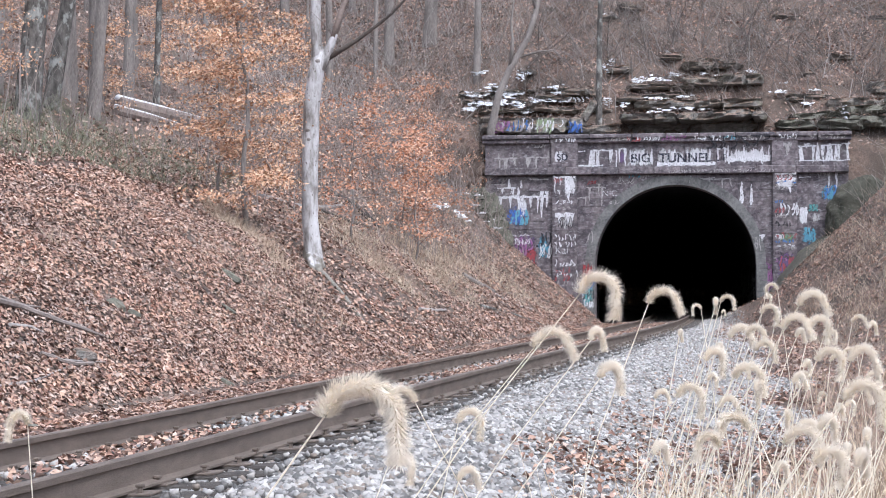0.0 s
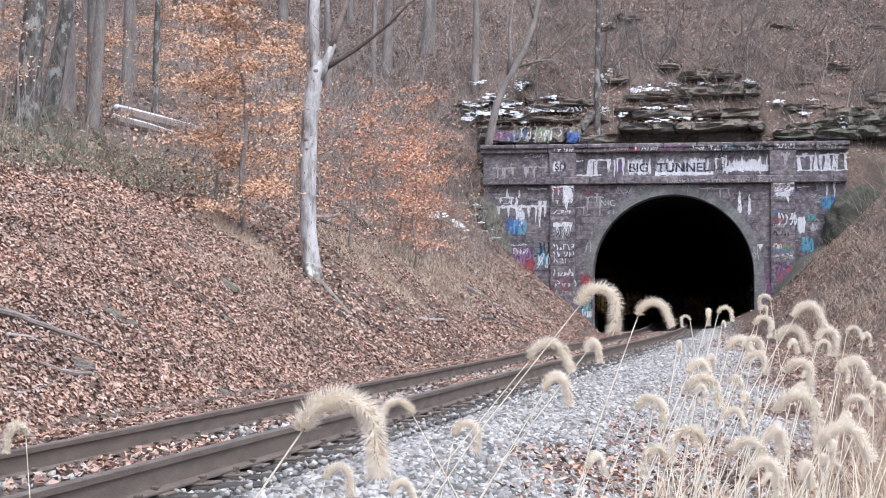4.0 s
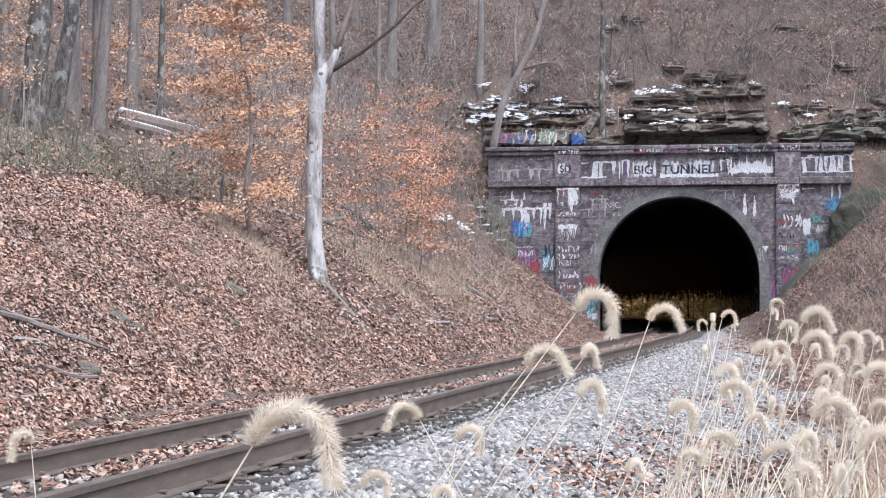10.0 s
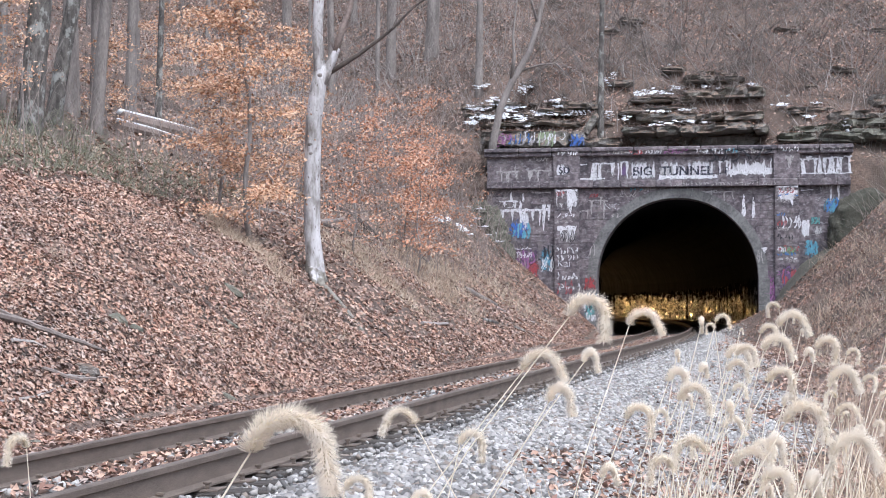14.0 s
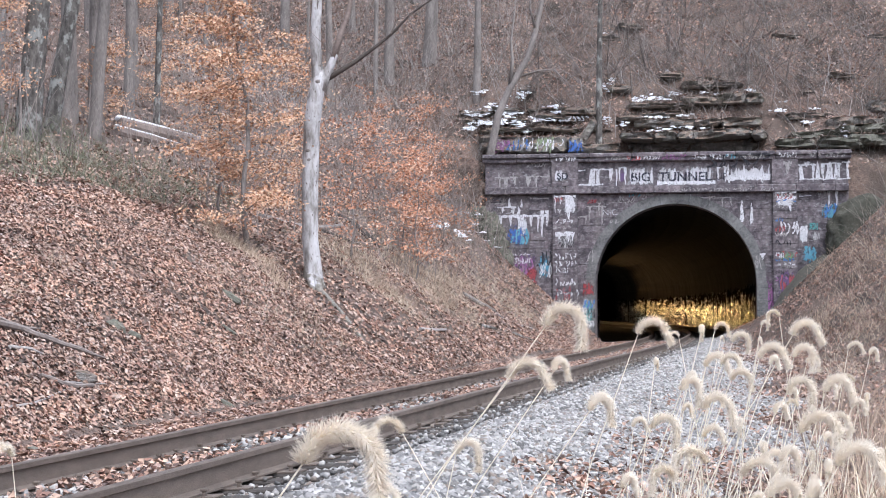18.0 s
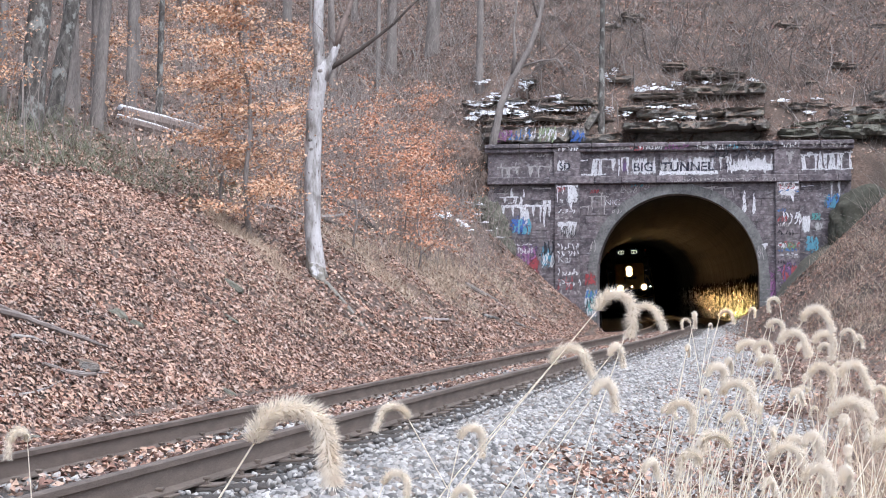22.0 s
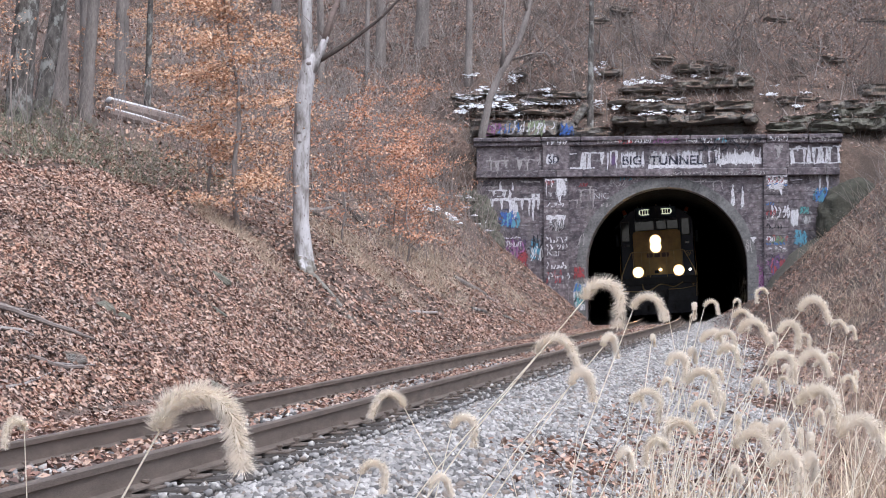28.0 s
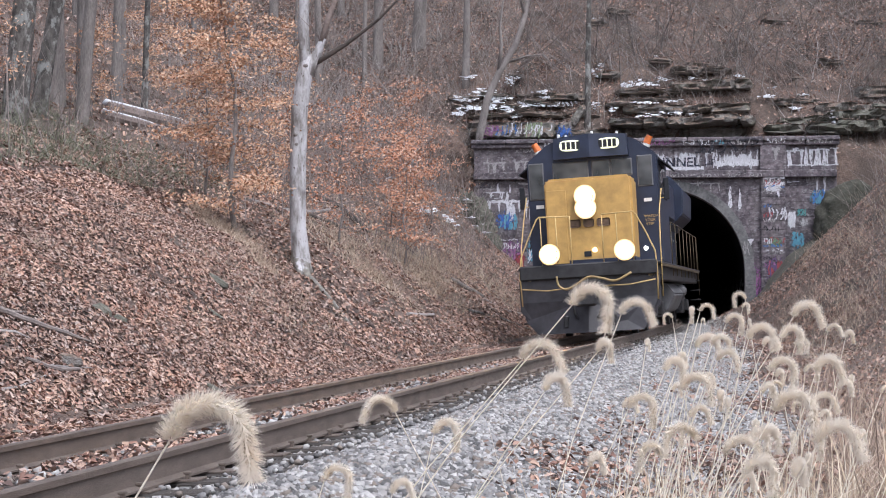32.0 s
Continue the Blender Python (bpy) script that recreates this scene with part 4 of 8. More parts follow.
def m_glare_bowl():
    """An oversized reflector whose painted glow, fading to the rim, stands for lamp glare."""
    n = Nodes("reflector_glare_glow", 0.3)
    g = n.t.nodes.new("ShaderNodeSeparateXYZ")
    n.link(n.tc.outputs["Generated"], g.inputs[0])
    dx, dz = n.math("SUBTRACT", g.outputs[0], 0.5), n.math("SUBTRACT", g.outputs[2], 0.5)
    r = n.math("ADD", n.math("MULTIPLY", dx, dx), n.math("MULTIPLY", dz, dz))
    k = n.math("POWER", n.math("MAXIMUM", n.math("SUBTRACT", 1.0, n.math("MULTIPLY", r, 4.0)), 0.0), 0.8)
    n.b.inputs["Emission Color"].default_value = (1.0, 0.66, 0.28, 1)
    n.link(n.math("MULTIPLY", k, 4.5), n.b.inputs["Emission Strength"])
    return n.done((0.6, 0.45, 0.25))


M_GLAREBOWL = m_glare_bowl()
M_EMBLEM = plain("faded_emblem_paint", (0.16, 0.1, 0.06), 0.5, vary=0.3)
M_SEAL = plain("grey_window_seal", (0.14, 0.14, 0.145), 0.6)
M_MARK = glow("marker_light_glow", (1.0, 0.93, 0.8), 6.0)
M_BOARDGLOW = glow("lit_number_glass", (0.95, 0.95, 0.66), 0.42)


def m_glass():
    n = Nodes("dark_cab_glass", 0.06)
    n.b.inputs["Specular IOR Level"].default_value = 0.8
    return n.done(n.ramp(n.noise(1.5, 2), [(0.35, (0.015, 0.017, 0.02)), (0.65, (0.11, 0.11, 0.115))]))


M_GLASS = m_glass()
loco = new("locomotive")
tagged(loco, "dark blue diesel locomotive with a yellow nose and lit headlights", "locomotive")


def lp(name, mat, *boxes, bevel=0.02, parent=None, label="", m=None):
    bm = bmesh.new()
    for b in boxes:
        box(bm, *b, bevel)
    if m is not None:
        bmesh.ops.transform(bm, matrix=m, verts=bm.verts)
    return part(name, bm, mat, parent or loco, label)


def prism(name, mat, outline, y0, y1, parent=None, label="", bevel=0.02):
    """Outline of (x, z) pulled from y0 to y1."""
    bm = bmesh.new()
    a = [bm.verts.new((x, y0, z)) for x, z in outline]
    b = [bm.verts.new((x, y1, z)) for x, z in outline]
    n = len(a)
    bm.faces.new(a)
    bm.faces.new(b[::-1])
    for k in range(n):
        bm.faces.new((a[k], b[k], b[(k + 1) % n], a[(k + 1) % n]))
    bmesh.ops.recalc_face_normals(bm, faces=bm.faces[:])
    if bevel:
        bmesh.ops.bevel(bm, geom=bm.edges[:], offset=bevel, segments=2, affect="EDGES")
    return part(name, bm, mat, parent or loco, label)


def pipe(name, mat, pts, r=0.019, parent=None, label="", sides=6):
    bm = bmesh.new()
    tube(bm, pts, [r] * len(pts), sides)
    return part(name, bm, mat, parent or loco, label, True)


def disc(name, mat, x, y, z, r, depth=0.05, parent=None, label="", sides=20):
    bm = bmesh.new()
    bmesh.ops.create_cone(bm, cap_ends=True, segments=sides, radius1=r, radius2=r, depth=depth, matrix=Matrix.Translation((x, y, z)) @ Matrix.Rotation(radians(90), 4, "X"))
    ob = part(name, bm, M_UNDER if mat is M_GLAREBOWL else mat, parent or loco, label)
    if mat is M_GLAREBOWL:      # only the front of the glare disc shines
        ob.data.materials.append(mat)
        for f in ob.data.polygons:
            if f.normal.y < -0.9:
                f.material_index = 1
    return ob


def lamp(x, y, z, r, parent, label, depth=0.13, bulb=0.02):
    """A round lamp: barrel, glowing lens ring and, at the bottom of its bore, the bulb."""
    n = 24
    ring = [(math.cos(2 * math.pi * k / n), math.sin(2 * math.pi * k / n)) for k in range(n)]
    barrel = bmesh.new()
    o0, o1 = ([barrel.verts.new((x + r * c, q, z + r * d)) for c, d in ring] for q in (y, y + depth + 0.02))
    # the deep thin bore is added to keep the bulb's beam narrow
    i0, i1 = ([barrel.verts.new((x + bulb * c, q, z + bulb * d)) for c, d in ring] for q in (y + 0.001, y + depth))
    for a, b in ((o0, o1), (i0, i1)):
        for k in range(n):
            barrel.faces.new((a[k], b[k], b[(k + 1) % n], a[(k + 1) % n]))
    body = part("lamp_barrel", barrel, M_UNDER, parent, "black lamp barrel, its bore added to narrow the beam")
    face = bmesh.new()
    a, b = ([face.verts.new((x + q * c, y, z + q * d)) for c, d in ring] for q in (r, bulb))
    for k in range(n):
        face.faces.new((a[k], a[(k + 1) % n], b[(k + 1) % n], b[k]))
    back = face.verts.new((x, y + depth - 0.001, z))
    bs = [face.verts.new((x + bulb * c, y + depth - 0.001, z + bulb * d)) for c, d in ring]
    bulbs = [face.faces.new((back, bs[k], bs[(k + 1) % n])) for k in range(n)]
    for f in bulbs:
        f.material_index = 1
    lens = part("lamp_lens", face, M_LENS, parent, label)
    lens.data.materials.append(M_BEAM)
    return body


def sweep(p, n=5):
    """A smooth line through the points."""
    p = [Vector(q) for q in p]
    p = [p[0] * 2 - p[1]] + p + [p[-1] * 2 - p[-2]]
    out = []
    for a, b, c, d in zip(p, p[1:], p[2:], p[3:]):
        for k in range(n):
            t = k / n
            out.append(0.5 * (2 * b + (c - a) * t + (2 * a - 5 * b + 4 * c - d) * t * t + (3 * b - a - 3 * c + d) * t ** 3))
    return out + [p[-2]]


# frame, deck, pilot
lp("underframe", M_UNDER, (-1.45, 1.45, 0.25, 17.4, 1.18, 1.52))
lp("deck", M_UNDER, (-1.55, 1.55, 0.0, 17.6, 1.52, 1.58))
lp("anticlimber", M_UNDER, (-1.5, 1.5, -0.12, 0.2, 1.30, 1.62), bevel=0.03)
prism("pilot", M_PILOT, [(-1.53, 1.32), (1.53, 1.32), (1.53, 0.62), (1.05, 0.17), (-1.05, 0.17), (-1.53, 0.62)], -0.05, 0.12)
# plough: two angled blades
for sx in (-1, 1):
    bm = bmesh.new()
    P = [(0, -0.62, 0.12), (0, -0.34, 0.82), (sx * 1.5, -0.05, 0.82), (sx * 1.42, -0.02, 0.42), (sx * 1.15, -0.18, 0.12)]
    f = [bm.verts.new(p) for p in P]
    g = [bm.verts.new((x, y + 0.06, z)) for x, y, z in P]
    bm.faces.new(f)
    bm.faces.new(g[::-1])
    for k in range(5):
        bm.faces.new((f[k], g[k], g[(k + 1) % 5], f[(k + 1) % 5]))
    bmesh.ops.recalc_face_normals(bm, faces=bm.faces[:])
    part("plough_blade", bm, M_PILOT, loco, "grimy dark snowplough blade")
coupler = lp("coupler", M_UNDER, (-0.14, 0.14, -0.75, 0.0, 0.72, 1.0), (-0.24, 0.24, -0.95, -0.7, 0.68, 1.06), bevel=0.05)
for sx in (-0.5, 0.55):
    lp("bracket", M_UNDER, (sx - 0.05, sx + 0.05, -0.42, -0.3, 0.24, 0.5), bevel=0.02)
# hanging hoses
pipe("jumper_cable", M_HOSE, sweep([(-0.68, -0.18, 1.36), (-0.64, -0.2, 1.16), (-0.48, -0.22, 1.07), (-0.25, -0.22, 1.16), (0.02, -0.22, 1.31), (0.3, -0.22, 1.27), (0.6, -0.2, 1.2), (0.95, -0.18, 1.36)]), 0.026)
pipe("air_hose", M_UNDER, [(0.32, -0.1, 1.1), (0.34, -0.3, 0.8), (0.28, -0.42, 0.55), (0.2, -0.45, 0.42)], 0.03)
pipe("air_hose", M_UNDER, [(-0.32, -0.1, 1.1), (-0.34, -0.3, 0.8), (-0.3, -0.42, 0.55), (-0.24, -0.45, 0.42)], 0.03)
pipe("cut_lever", M_RAILING, [(-1.45, -0.14, 1.12), (-0.9, -0.16, 1.06), (-0.35, -0.2, 1.1)], 0.014)
pipe("cut_lever", M_RAILING, [(1.45, -0.14, 1.18), (0.9, -0.16, 1.1), (0.35, -0.2, 1.1)], 0.014)
# short nose
nose = prism("nose", M_GOLD, [(-0.98, 1.58), (0.98, 1.58), (0.98, 3.48), (0.92, 3.56), (-0.92, 3.56), (-0.98, 3.48)], 0.85, 2.3, bevel=0.05, label="weathered yellow nose")
# emblem as plain dark shapes
for k, (x0, x1) in enumerate(((-0.45, -0.2), (-0.14, 0.1), (0.16, 0.46))):
    lp("emblem_bar", M_EMBLEM, (x0, x1, 0.836, 0.846, 2.44, 2.62), bevel=0.03, parent=nose, label="dark emblem bar")
lp("nose_door", M_GOLD, (-0.95, -0.5, 0.835, 0.86, 1.65, 3.3), bevel=0.008, parent=nose)
lp("nose_stripe", M_BLUE, (-0.985, 0.985, 0.84, 2.3, 1.58, 1.72), bevel=0.004, parent=nose, label="dark blue band")
lp("builder_plate", M_SHADE, (-0.16, 0.0, 0.83, 0.845, 1.78, 1.9), bevel=0.0, parent=nose)
# headlight cluster on the nose
hl = lp("headlight", M_UNDER, (-0.22, 0.1, 0.72, 0.86, 2.7, 3.3), bevel=0.05, label="lit twin headlight")
# discs wider than the lamps carry their glare
for dx, dz in ((-0.06, 0.13), (-0.06, -0.14)):
    disc("glare_reflector", M_GLAREBOWL, dx, 0.715, 3.0 + dz, 0.25, 0.03, hl, "warm reflector, oversized to show the lamp's glare")
    lamp(dx, 0.57, 3.0 + dz * 0.9, 0.18, hl, "glowing headlamp lens")
for sx in (-1, 1):
    d = lp("ditch_light", M_UNDER, (sx * 0.82 - 0.18, sx * 0.82 + 0.18, -0.06, 0.18, 1.67, 2.03), bevel=0.04, label="lit ditch light on the front deck")
    disc("glare_reflector", M_GLAREBOWL, sx * 0.82, -0.07, 1.85, 0.235, 0.03, d, "warm reflector, oversized to show the lamp's glare")
    lamp(sx * 0.82, -0.22, 1.85, 0.175, d, "glowing ditch lamp lens")
disc("marker_light", M_MARK, 0.08, 0.83, 1.92, 0.045, 0.03)
disc("marker_light", M_MARK, 1.28, 0.02, 1.86, 0.045, 0.05)
disc("classification_lamp", M_RAILING, 1.37, -0.02, 1.3, 0.075, 0.06)
disc("classification_lamp", M_RAILING, -1.3, -0.02, 1.36, 0.075, 0.06)
# cab
cab = prism("cab", M_BLUE, [(-1.5, 1.58), (1.5, 1.58), (1.5, 4.05), (1.05, 4.42), (0.8, 4.52), (-0.8, 4.52), (-1.05, 4.42), (-1.5, 4.05)], 1.95, 4.9, bevel=0.03, label="dark blue cab")
for y in (1.945,):
    for x0, x1, z0, z1 in ((-0.88, -0.1, 3.62, 3.98), (0.02, 0.4, 3.64, 3.98), (0.46, 0.9, 3.64, 3.98), (-1.44, -1.14, 3.2, 4.0), (1.06, 1.36, 3.36, 4.02)):
        w = lp("window_frame", M_SEAL, (x0 - 0.028, x1 + 0.028, y - 0.012, y + 0.03, z0 - 0.028, z1 + 0.028), bevel=0.014, parent=cab)
        lp("pane", M_GLASS, (x0, x1, y - 0.02, y + 0.0, z0, z1), bevel=0.004, parent=w, label="dark reflecting cab window")
for sx in (-1, 1):
    for y0, y1 in ((2.3, 3.1), (3.2, 4.3)):
        w = lp("window_frame", M_SHADE, (sx * 1.5 - 0.02, sx * 1.5 + 0.02, y0, y1, 3.1, 3.85), bevel=0.01, parent=cab)
        lp("pane", M_GLASS, (sx * 1.515 - 0.012, sx * 1.515 + 0.012, y0 + 0.06, y1 - 0.06, 3.16, 3.8), bevel=0.004, parent=w)
    lp("sunshade", M_SHADE, (-0.02, 0.30, 2.2, 4.4, -0.015, 0.015), bevel=0.0, parent=cab, m=Matrix.Translation((sx * 1.5, 0, 3.98)) @ Matrix.Rotation(radians(38 if sx > 0 else 142), 4, "Y"))
    lp("door_plate", M_WHITE, (sx * 1.24 - 0.09, sx * 1.24 + 0.09, 1.935, 1.95, 2.98, 3.06), bevel=0.0, parent=cab)
for k, words in enumerate(("WATCH", "YOUR", "STEP")):
    lettering("warning_words", words, 1.13 + 0.02 * k, 2.62 - 0.09 * k, 0.085, M_RAILING, 1.942, 1.0, cab, label="yellow warning words")
# roof with number boards
bm = bmesh.new()
rim = [(-0.88, 1.96), (-0.86, 1.80), (0.0, 1.665), (0.86, 1.80), (0.88, 1.96), (0.8, 2.7), (-0.8, 2.7)]
lo = [bm.verts.new((x, y, 4.07)) for x, y in rim]
hi = [bm.verts.new((x * 0.97, y + 0.02, 4.56 + 0.05 * (abs(x) < 0.1))) for x, y in rim]
bm.faces.new(lo[::-1])
bm.faces.new(hi)
for k in range(7):
    bm.faces.new((lo[k], lo[(k + 1) % 7], hi[(k + 1) % 7], hi[k]))
part("number_board_housing", bm, M_BLUE, loco)
for sx in (-1, 1):
    m = Matrix.Translation((sx * 0.42, 1.70, 4.36)) @ Matrix.Rotation(radians(-9 * sx), 4, "Z")
    bm = bmesh.new()
    n = 20
    vs = []
    for k in range(n):
        a = 2 * math.pi * k / n
        vs.append((0.26 * math.copysign(abs(math.cos(a)) ** 0.6, math.cos(a)), 0.125 * math.copysign(abs(math.sin(a)) ** 0.7, math.sin(a))))
    a = [bm.verts.new((x, -0.012, z)) for x, z in vs]
    b = [bm.verts.new((x, 0.05, z)) for x, z in vs]
    bm.faces.new(a)
    for k in range(n):
        bm.faces.new((a[k], b[k], b[(k + 1) % n], a[(k + 1) % n]))
    bmesh.ops.recalc_face_normals(bm, faces=bm.faces[:])
    bmesh.ops.transform(bm, matrix=m, verts=bm.verts)
    nb = part("number_board", bm, M_BOARDGLOW, loco, "lit white oval number board")
    for k in range(4):
        x = -0.165 + 0.11 * k
        lp("number_bar", M_SHADE, (x - 0.041, x + 0.041, -0.022, -0.014, -0.085, 0.085), bevel=0.0, parent=nb, m=m, label="dark bar")
for x, z in ((-0.72, 4.66), (-0.55, 4.63), (0.05, 4.68), (0.62, 4.64)):
    lp("roof_marker", M_WHITE, (x - 0.03, x + 0.03, 1.9, 1.98, z - 0.12, z), bevel=0.01)
for sx in (-1, 1):
    bm = bmesh.new()
    bmesh.ops.create_cone(bm, cap_ends=True, segments=12, radius1=0.085, radius2=0.075, depth=0.2, matrix=Matrix.Translation((sx * 1.30, 2.3, 4.42)) @ Matrix.Rotation(radians(28 * sx), 4, "Y"))
    bc = part("beacon", bm, M_ORANGE, loco, "orange rooftop beacon")
    bm = bmesh.new()
    bmesh.ops.create_cone(bm, cap_ends=True, segments=12, radius1=0.09, radius2=0.09, depth=0.06, matrix=Matrix.Translation((sx * 1.26, 2.3, 4.30)) @ Matrix.Rotation(radians(28 * sx), 4, "Y"))
    part("beacon_base", bm, M_WHITE, bc)
# mirrors
for sx in (-1, 1):
    lp("mirror", M_SHADE, (sx * 1.66 - 0.06, sx * 1.66 + 0.06, 2.05, 2.1, 3.0, 3.5), bevel=0.015, label="dark wind deflector beside the cab")
    pipe("mirror_bracket", M_RAILING, [(sx * 1.5, 2.1, 3.05), (sx * 1.66, 2.08, 3.05)], 0.012)
# long hood
prism("long_hood", M_BLUE, [(-0.92, 1.58), (0.92, 1.58), (0.92, 4.0), (0.66, 4.22), (-0.66, 4.22), (-0.92, 4.0)], 4.9, 16.7, bevel=0.03)
for sx in (-1, 1):
    for k in range(9):
        y = 6.3 + 1.12 * k
        dr = lp("hood_door", M_BLUE, (sx * 0.925 - 0.015, sx * 0.925 + 0.015, y, y + 1.04, 1.75, 3.2), bevel=0.006)
        lp("door_latch", M_WHITE, (sx * 0.945 - 0.01, sx * 0.945 + 0.01, y + 0.9, y + 0.96, 2.45, 2.52), bevel=0.0, parent=dr)
    for y0, y1, z0, z1 in ((5.1, 6.1, 2.6, 3.7), (13.2, 16.2, 3.35, 3.95), (6.4, 8.0, 3.35, 3.9)):
        g = lp("grille", M_SHADE, (sx * 0.93 - 0.012, sx * 0.93 + 0.012, y0, y1, z0, z1), bevel=0.004, label="dark louvred grille")
        n = int((z1 - z0) / 0.09)
        for k in range(n):
            z = z0 + (k + 0.5) * (z1 - z0) / n
            lp("louvre", M_BLUE, (sx * 0.945 - 0.01, sx * 0.945 + 0.01, y0 + 0.04, y1 - 0.04, z - 0.015, z + 0.015), bevel=0.0, parent=g)
    lp("blower_duct", M_BLUE, (sx * 1.05 - 0.14, sx * 1.05 + 0.14, 5.0, 7.6, 1.6, 2.15), bevel=0.05)
prism("radiator_section", M_BLUE, [(-0.95, 2.75), (0.95, 2.75), (1.42, 3.15), (1.46, 3.85), (1.1, 4.28), (-1.1, 4.28), (-1.46, 3.85), (-1.42, 3.15)], 12.4, 16.8, bevel=0.03, label="flared dark blue radiator section")
for sx in (-1, 1):
    lp("equipment_box", M_BLUE, (sx * 1.14 - 0.22, sx * 1.14 + 0.22, 4.95, 6.5, 1.58, 3.25), bevel=0.06, label="dark blue equipment box behind the cab")
    lp("filter_housing", M_BLUE, (sx * 1.06 - 0.18, sx * 1.06 + 0.18, 8.4, 11.6, 2.9, 3.9), bevel=0.05)
lp("horn", M_UNDER, (0.3, 0.5, 3.0, 3.5, 4.52, 4.66), bevel=0.03)
for y in (9.5, 13.9, 15.4):
    bm = bmesh.new()
    bmesh.ops.create_cone(bm, cap_ends=True, segments=18, radius1=0.55, radius2=0.5, depth=0.22, matrix=Matrix.Translation((0, y, 4.32)))
    part("radiator_fan", bm, M_SHADE, loco)
lp("exhaust_stack", M_UNDER, (-0.25, 0.25, 8.2, 8.7, 4.2, 4.5), bevel=0.03)
# handrails: side and front
for sx in (-1, 1):
    pts = [(sx * 1.5, 0.25, 2.62), (sx * 1.52, 1.6, 2.62)]
    pipe("handrail", M_RAILING, [(sx * 1.48, -0.05, 0.75), (sx * 1.5, -0.06, 1.4), (sx * 1.47, 0.0, 1.8), (sx * 1.3, 0.04, 2.2), (sx * 1.08, 0.05, 2.64), (sx * 1.02, 0.05, 2.68), (sx * 0.35, 0.05, 2.66)], 0.017)
    pipe("grab_rail", M_RAILING, [(sx * 1.54, 0.65, 0.8), (sx * 1.55, 0.65, 2.0), (sx * 1.53, 1.2, 2.7), (sx * 1.55, 1.95, 3.25)], 0.016)
    for x in (0.35, 0.66, 1.0):
        pipe("stanchion", M_RAILING, [(sx * x, 0.05, 1.58), (sx * x, 0.05, 2.66)], 0.013)
    pipe("side_handrail", M_DULLRAIL, [(sx * 1.5, 5.2, 2.62), (sx * 1.5, 9, 2.62), (sx * 1.5, 13, 2.62), (sx * 1.5, 17.2, 2.62), (sx * 1.5, 17.45, 2.3), (sx * 1.5, 17.5, 0.8)], 0.014)
    for k in range(8):
        y = 5.2 + 1.7 * k
        pipe("stanchion", M_DULLRAIL, [(sx * 1.5, y, 1.3), (sx * 1.5, y, 2.62)], 0.012)
    lp("side_sill", M_DULLRAIL, (sx * 1.53 - 0.02, sx * 1.53 + 0.02, 0.9, 16.9, 1.48, 1.54), bevel=0.004, label="yellow sill stripe")
    for y0 in (0.3, 16.75):
        for k in range(4):
            lp("step", M_UNDER, (sx * 1.4 - 0.14, sx * 1.4 + 0.14, y0, y0 + 0.5, 0.35 + 0.3 * k, 0.38 + 0.3 * k), bevel=0.005)
# running gear
WHEELS = []
prism("fuel_tank", M_TANK, [(-1.2, 1.15), (1.2, 1.15), (1.42, 0.85), (1.2, 0.42), (0.7, 0.28), (-0.7, 0.28), (-1.2, 0.42), (-1.42, 0.85)], 6.6, 10.6, bevel=0.04)
for sx in (-1, 1):
    pipe("air_reservoir", M_TANK, [(sx * 1.2, 10.9, 0.95), (sx * 1.2, 12.4, 0.95)], 0.2, sides=12)
for y0 in (1.9, 12.6):
    tr = lp("truck", M_UNDER, (-0.6, 0.6, y0 + 0.2, y0 + 2.9, 0.45, 0.95), bevel=0.04)
    for sx in (-1, 1):
        lp("side_frame", M_UNDER, (sx * 1.05 - 0.09, sx * 1.05 + 0.09, y0 - 0.1, y0 + 3.2, 0.55, 0.8), (sx * 1.05 - 0.1, sx * 1.05 + 0.1, y0 + 0.9, y0 + 2.2, 0.3, 0.58), bevel=0.03, parent=tr)
        for yy in (y0 + 0.2, y0 + 2.9):
            lp("journal_box", M_UNDER, (sx * 1.16 - 0.08, sx * 1.16 + 0.08, yy - 0.17, yy + 0.17, 0.36, 0.7), bevel=0.03, parent=tr)
    for yy in (y0 + 0.2, y0 + 2.9):
        for sx in (-1, 1):
            bm = bmesh.new()
            bmesh.ops.create_cone(bm, cap_ends=True, segments=24, radius1=0.508, radius2=0.508, depth=0.13, matrix=Matrix.Rotation(radians(90), 4, "Y"))
            for q in (0, 1, 2, 3):
                box(bm, -0.085, 0.085, -0.05, 0.05, 0.2, 0.3, 0.01, Matrix.Rotation(q * math.pi / 2, 4, "X"))
            wheel = part("wheel", bm, M_UNDER, tr)
            wheel.location = (sx * 0.76, yy, 0.508)
            WHEELS.append(wheel)
        pipe("axle", M_UNDER, [(-0.7, yy, 0.508), (0.7, yy, 0.508)], 0.09, parent=tr)
# ======== rock ledges over the portal ========
def hill_v(z):
    """How far behind the portal's plane the hillside reaches the height z."""
    return 0.9 + (z - 5.9) / 0.85 if z < 9.72 else 5.4 + (z - 9.72) / 0.62


LEDGES = []


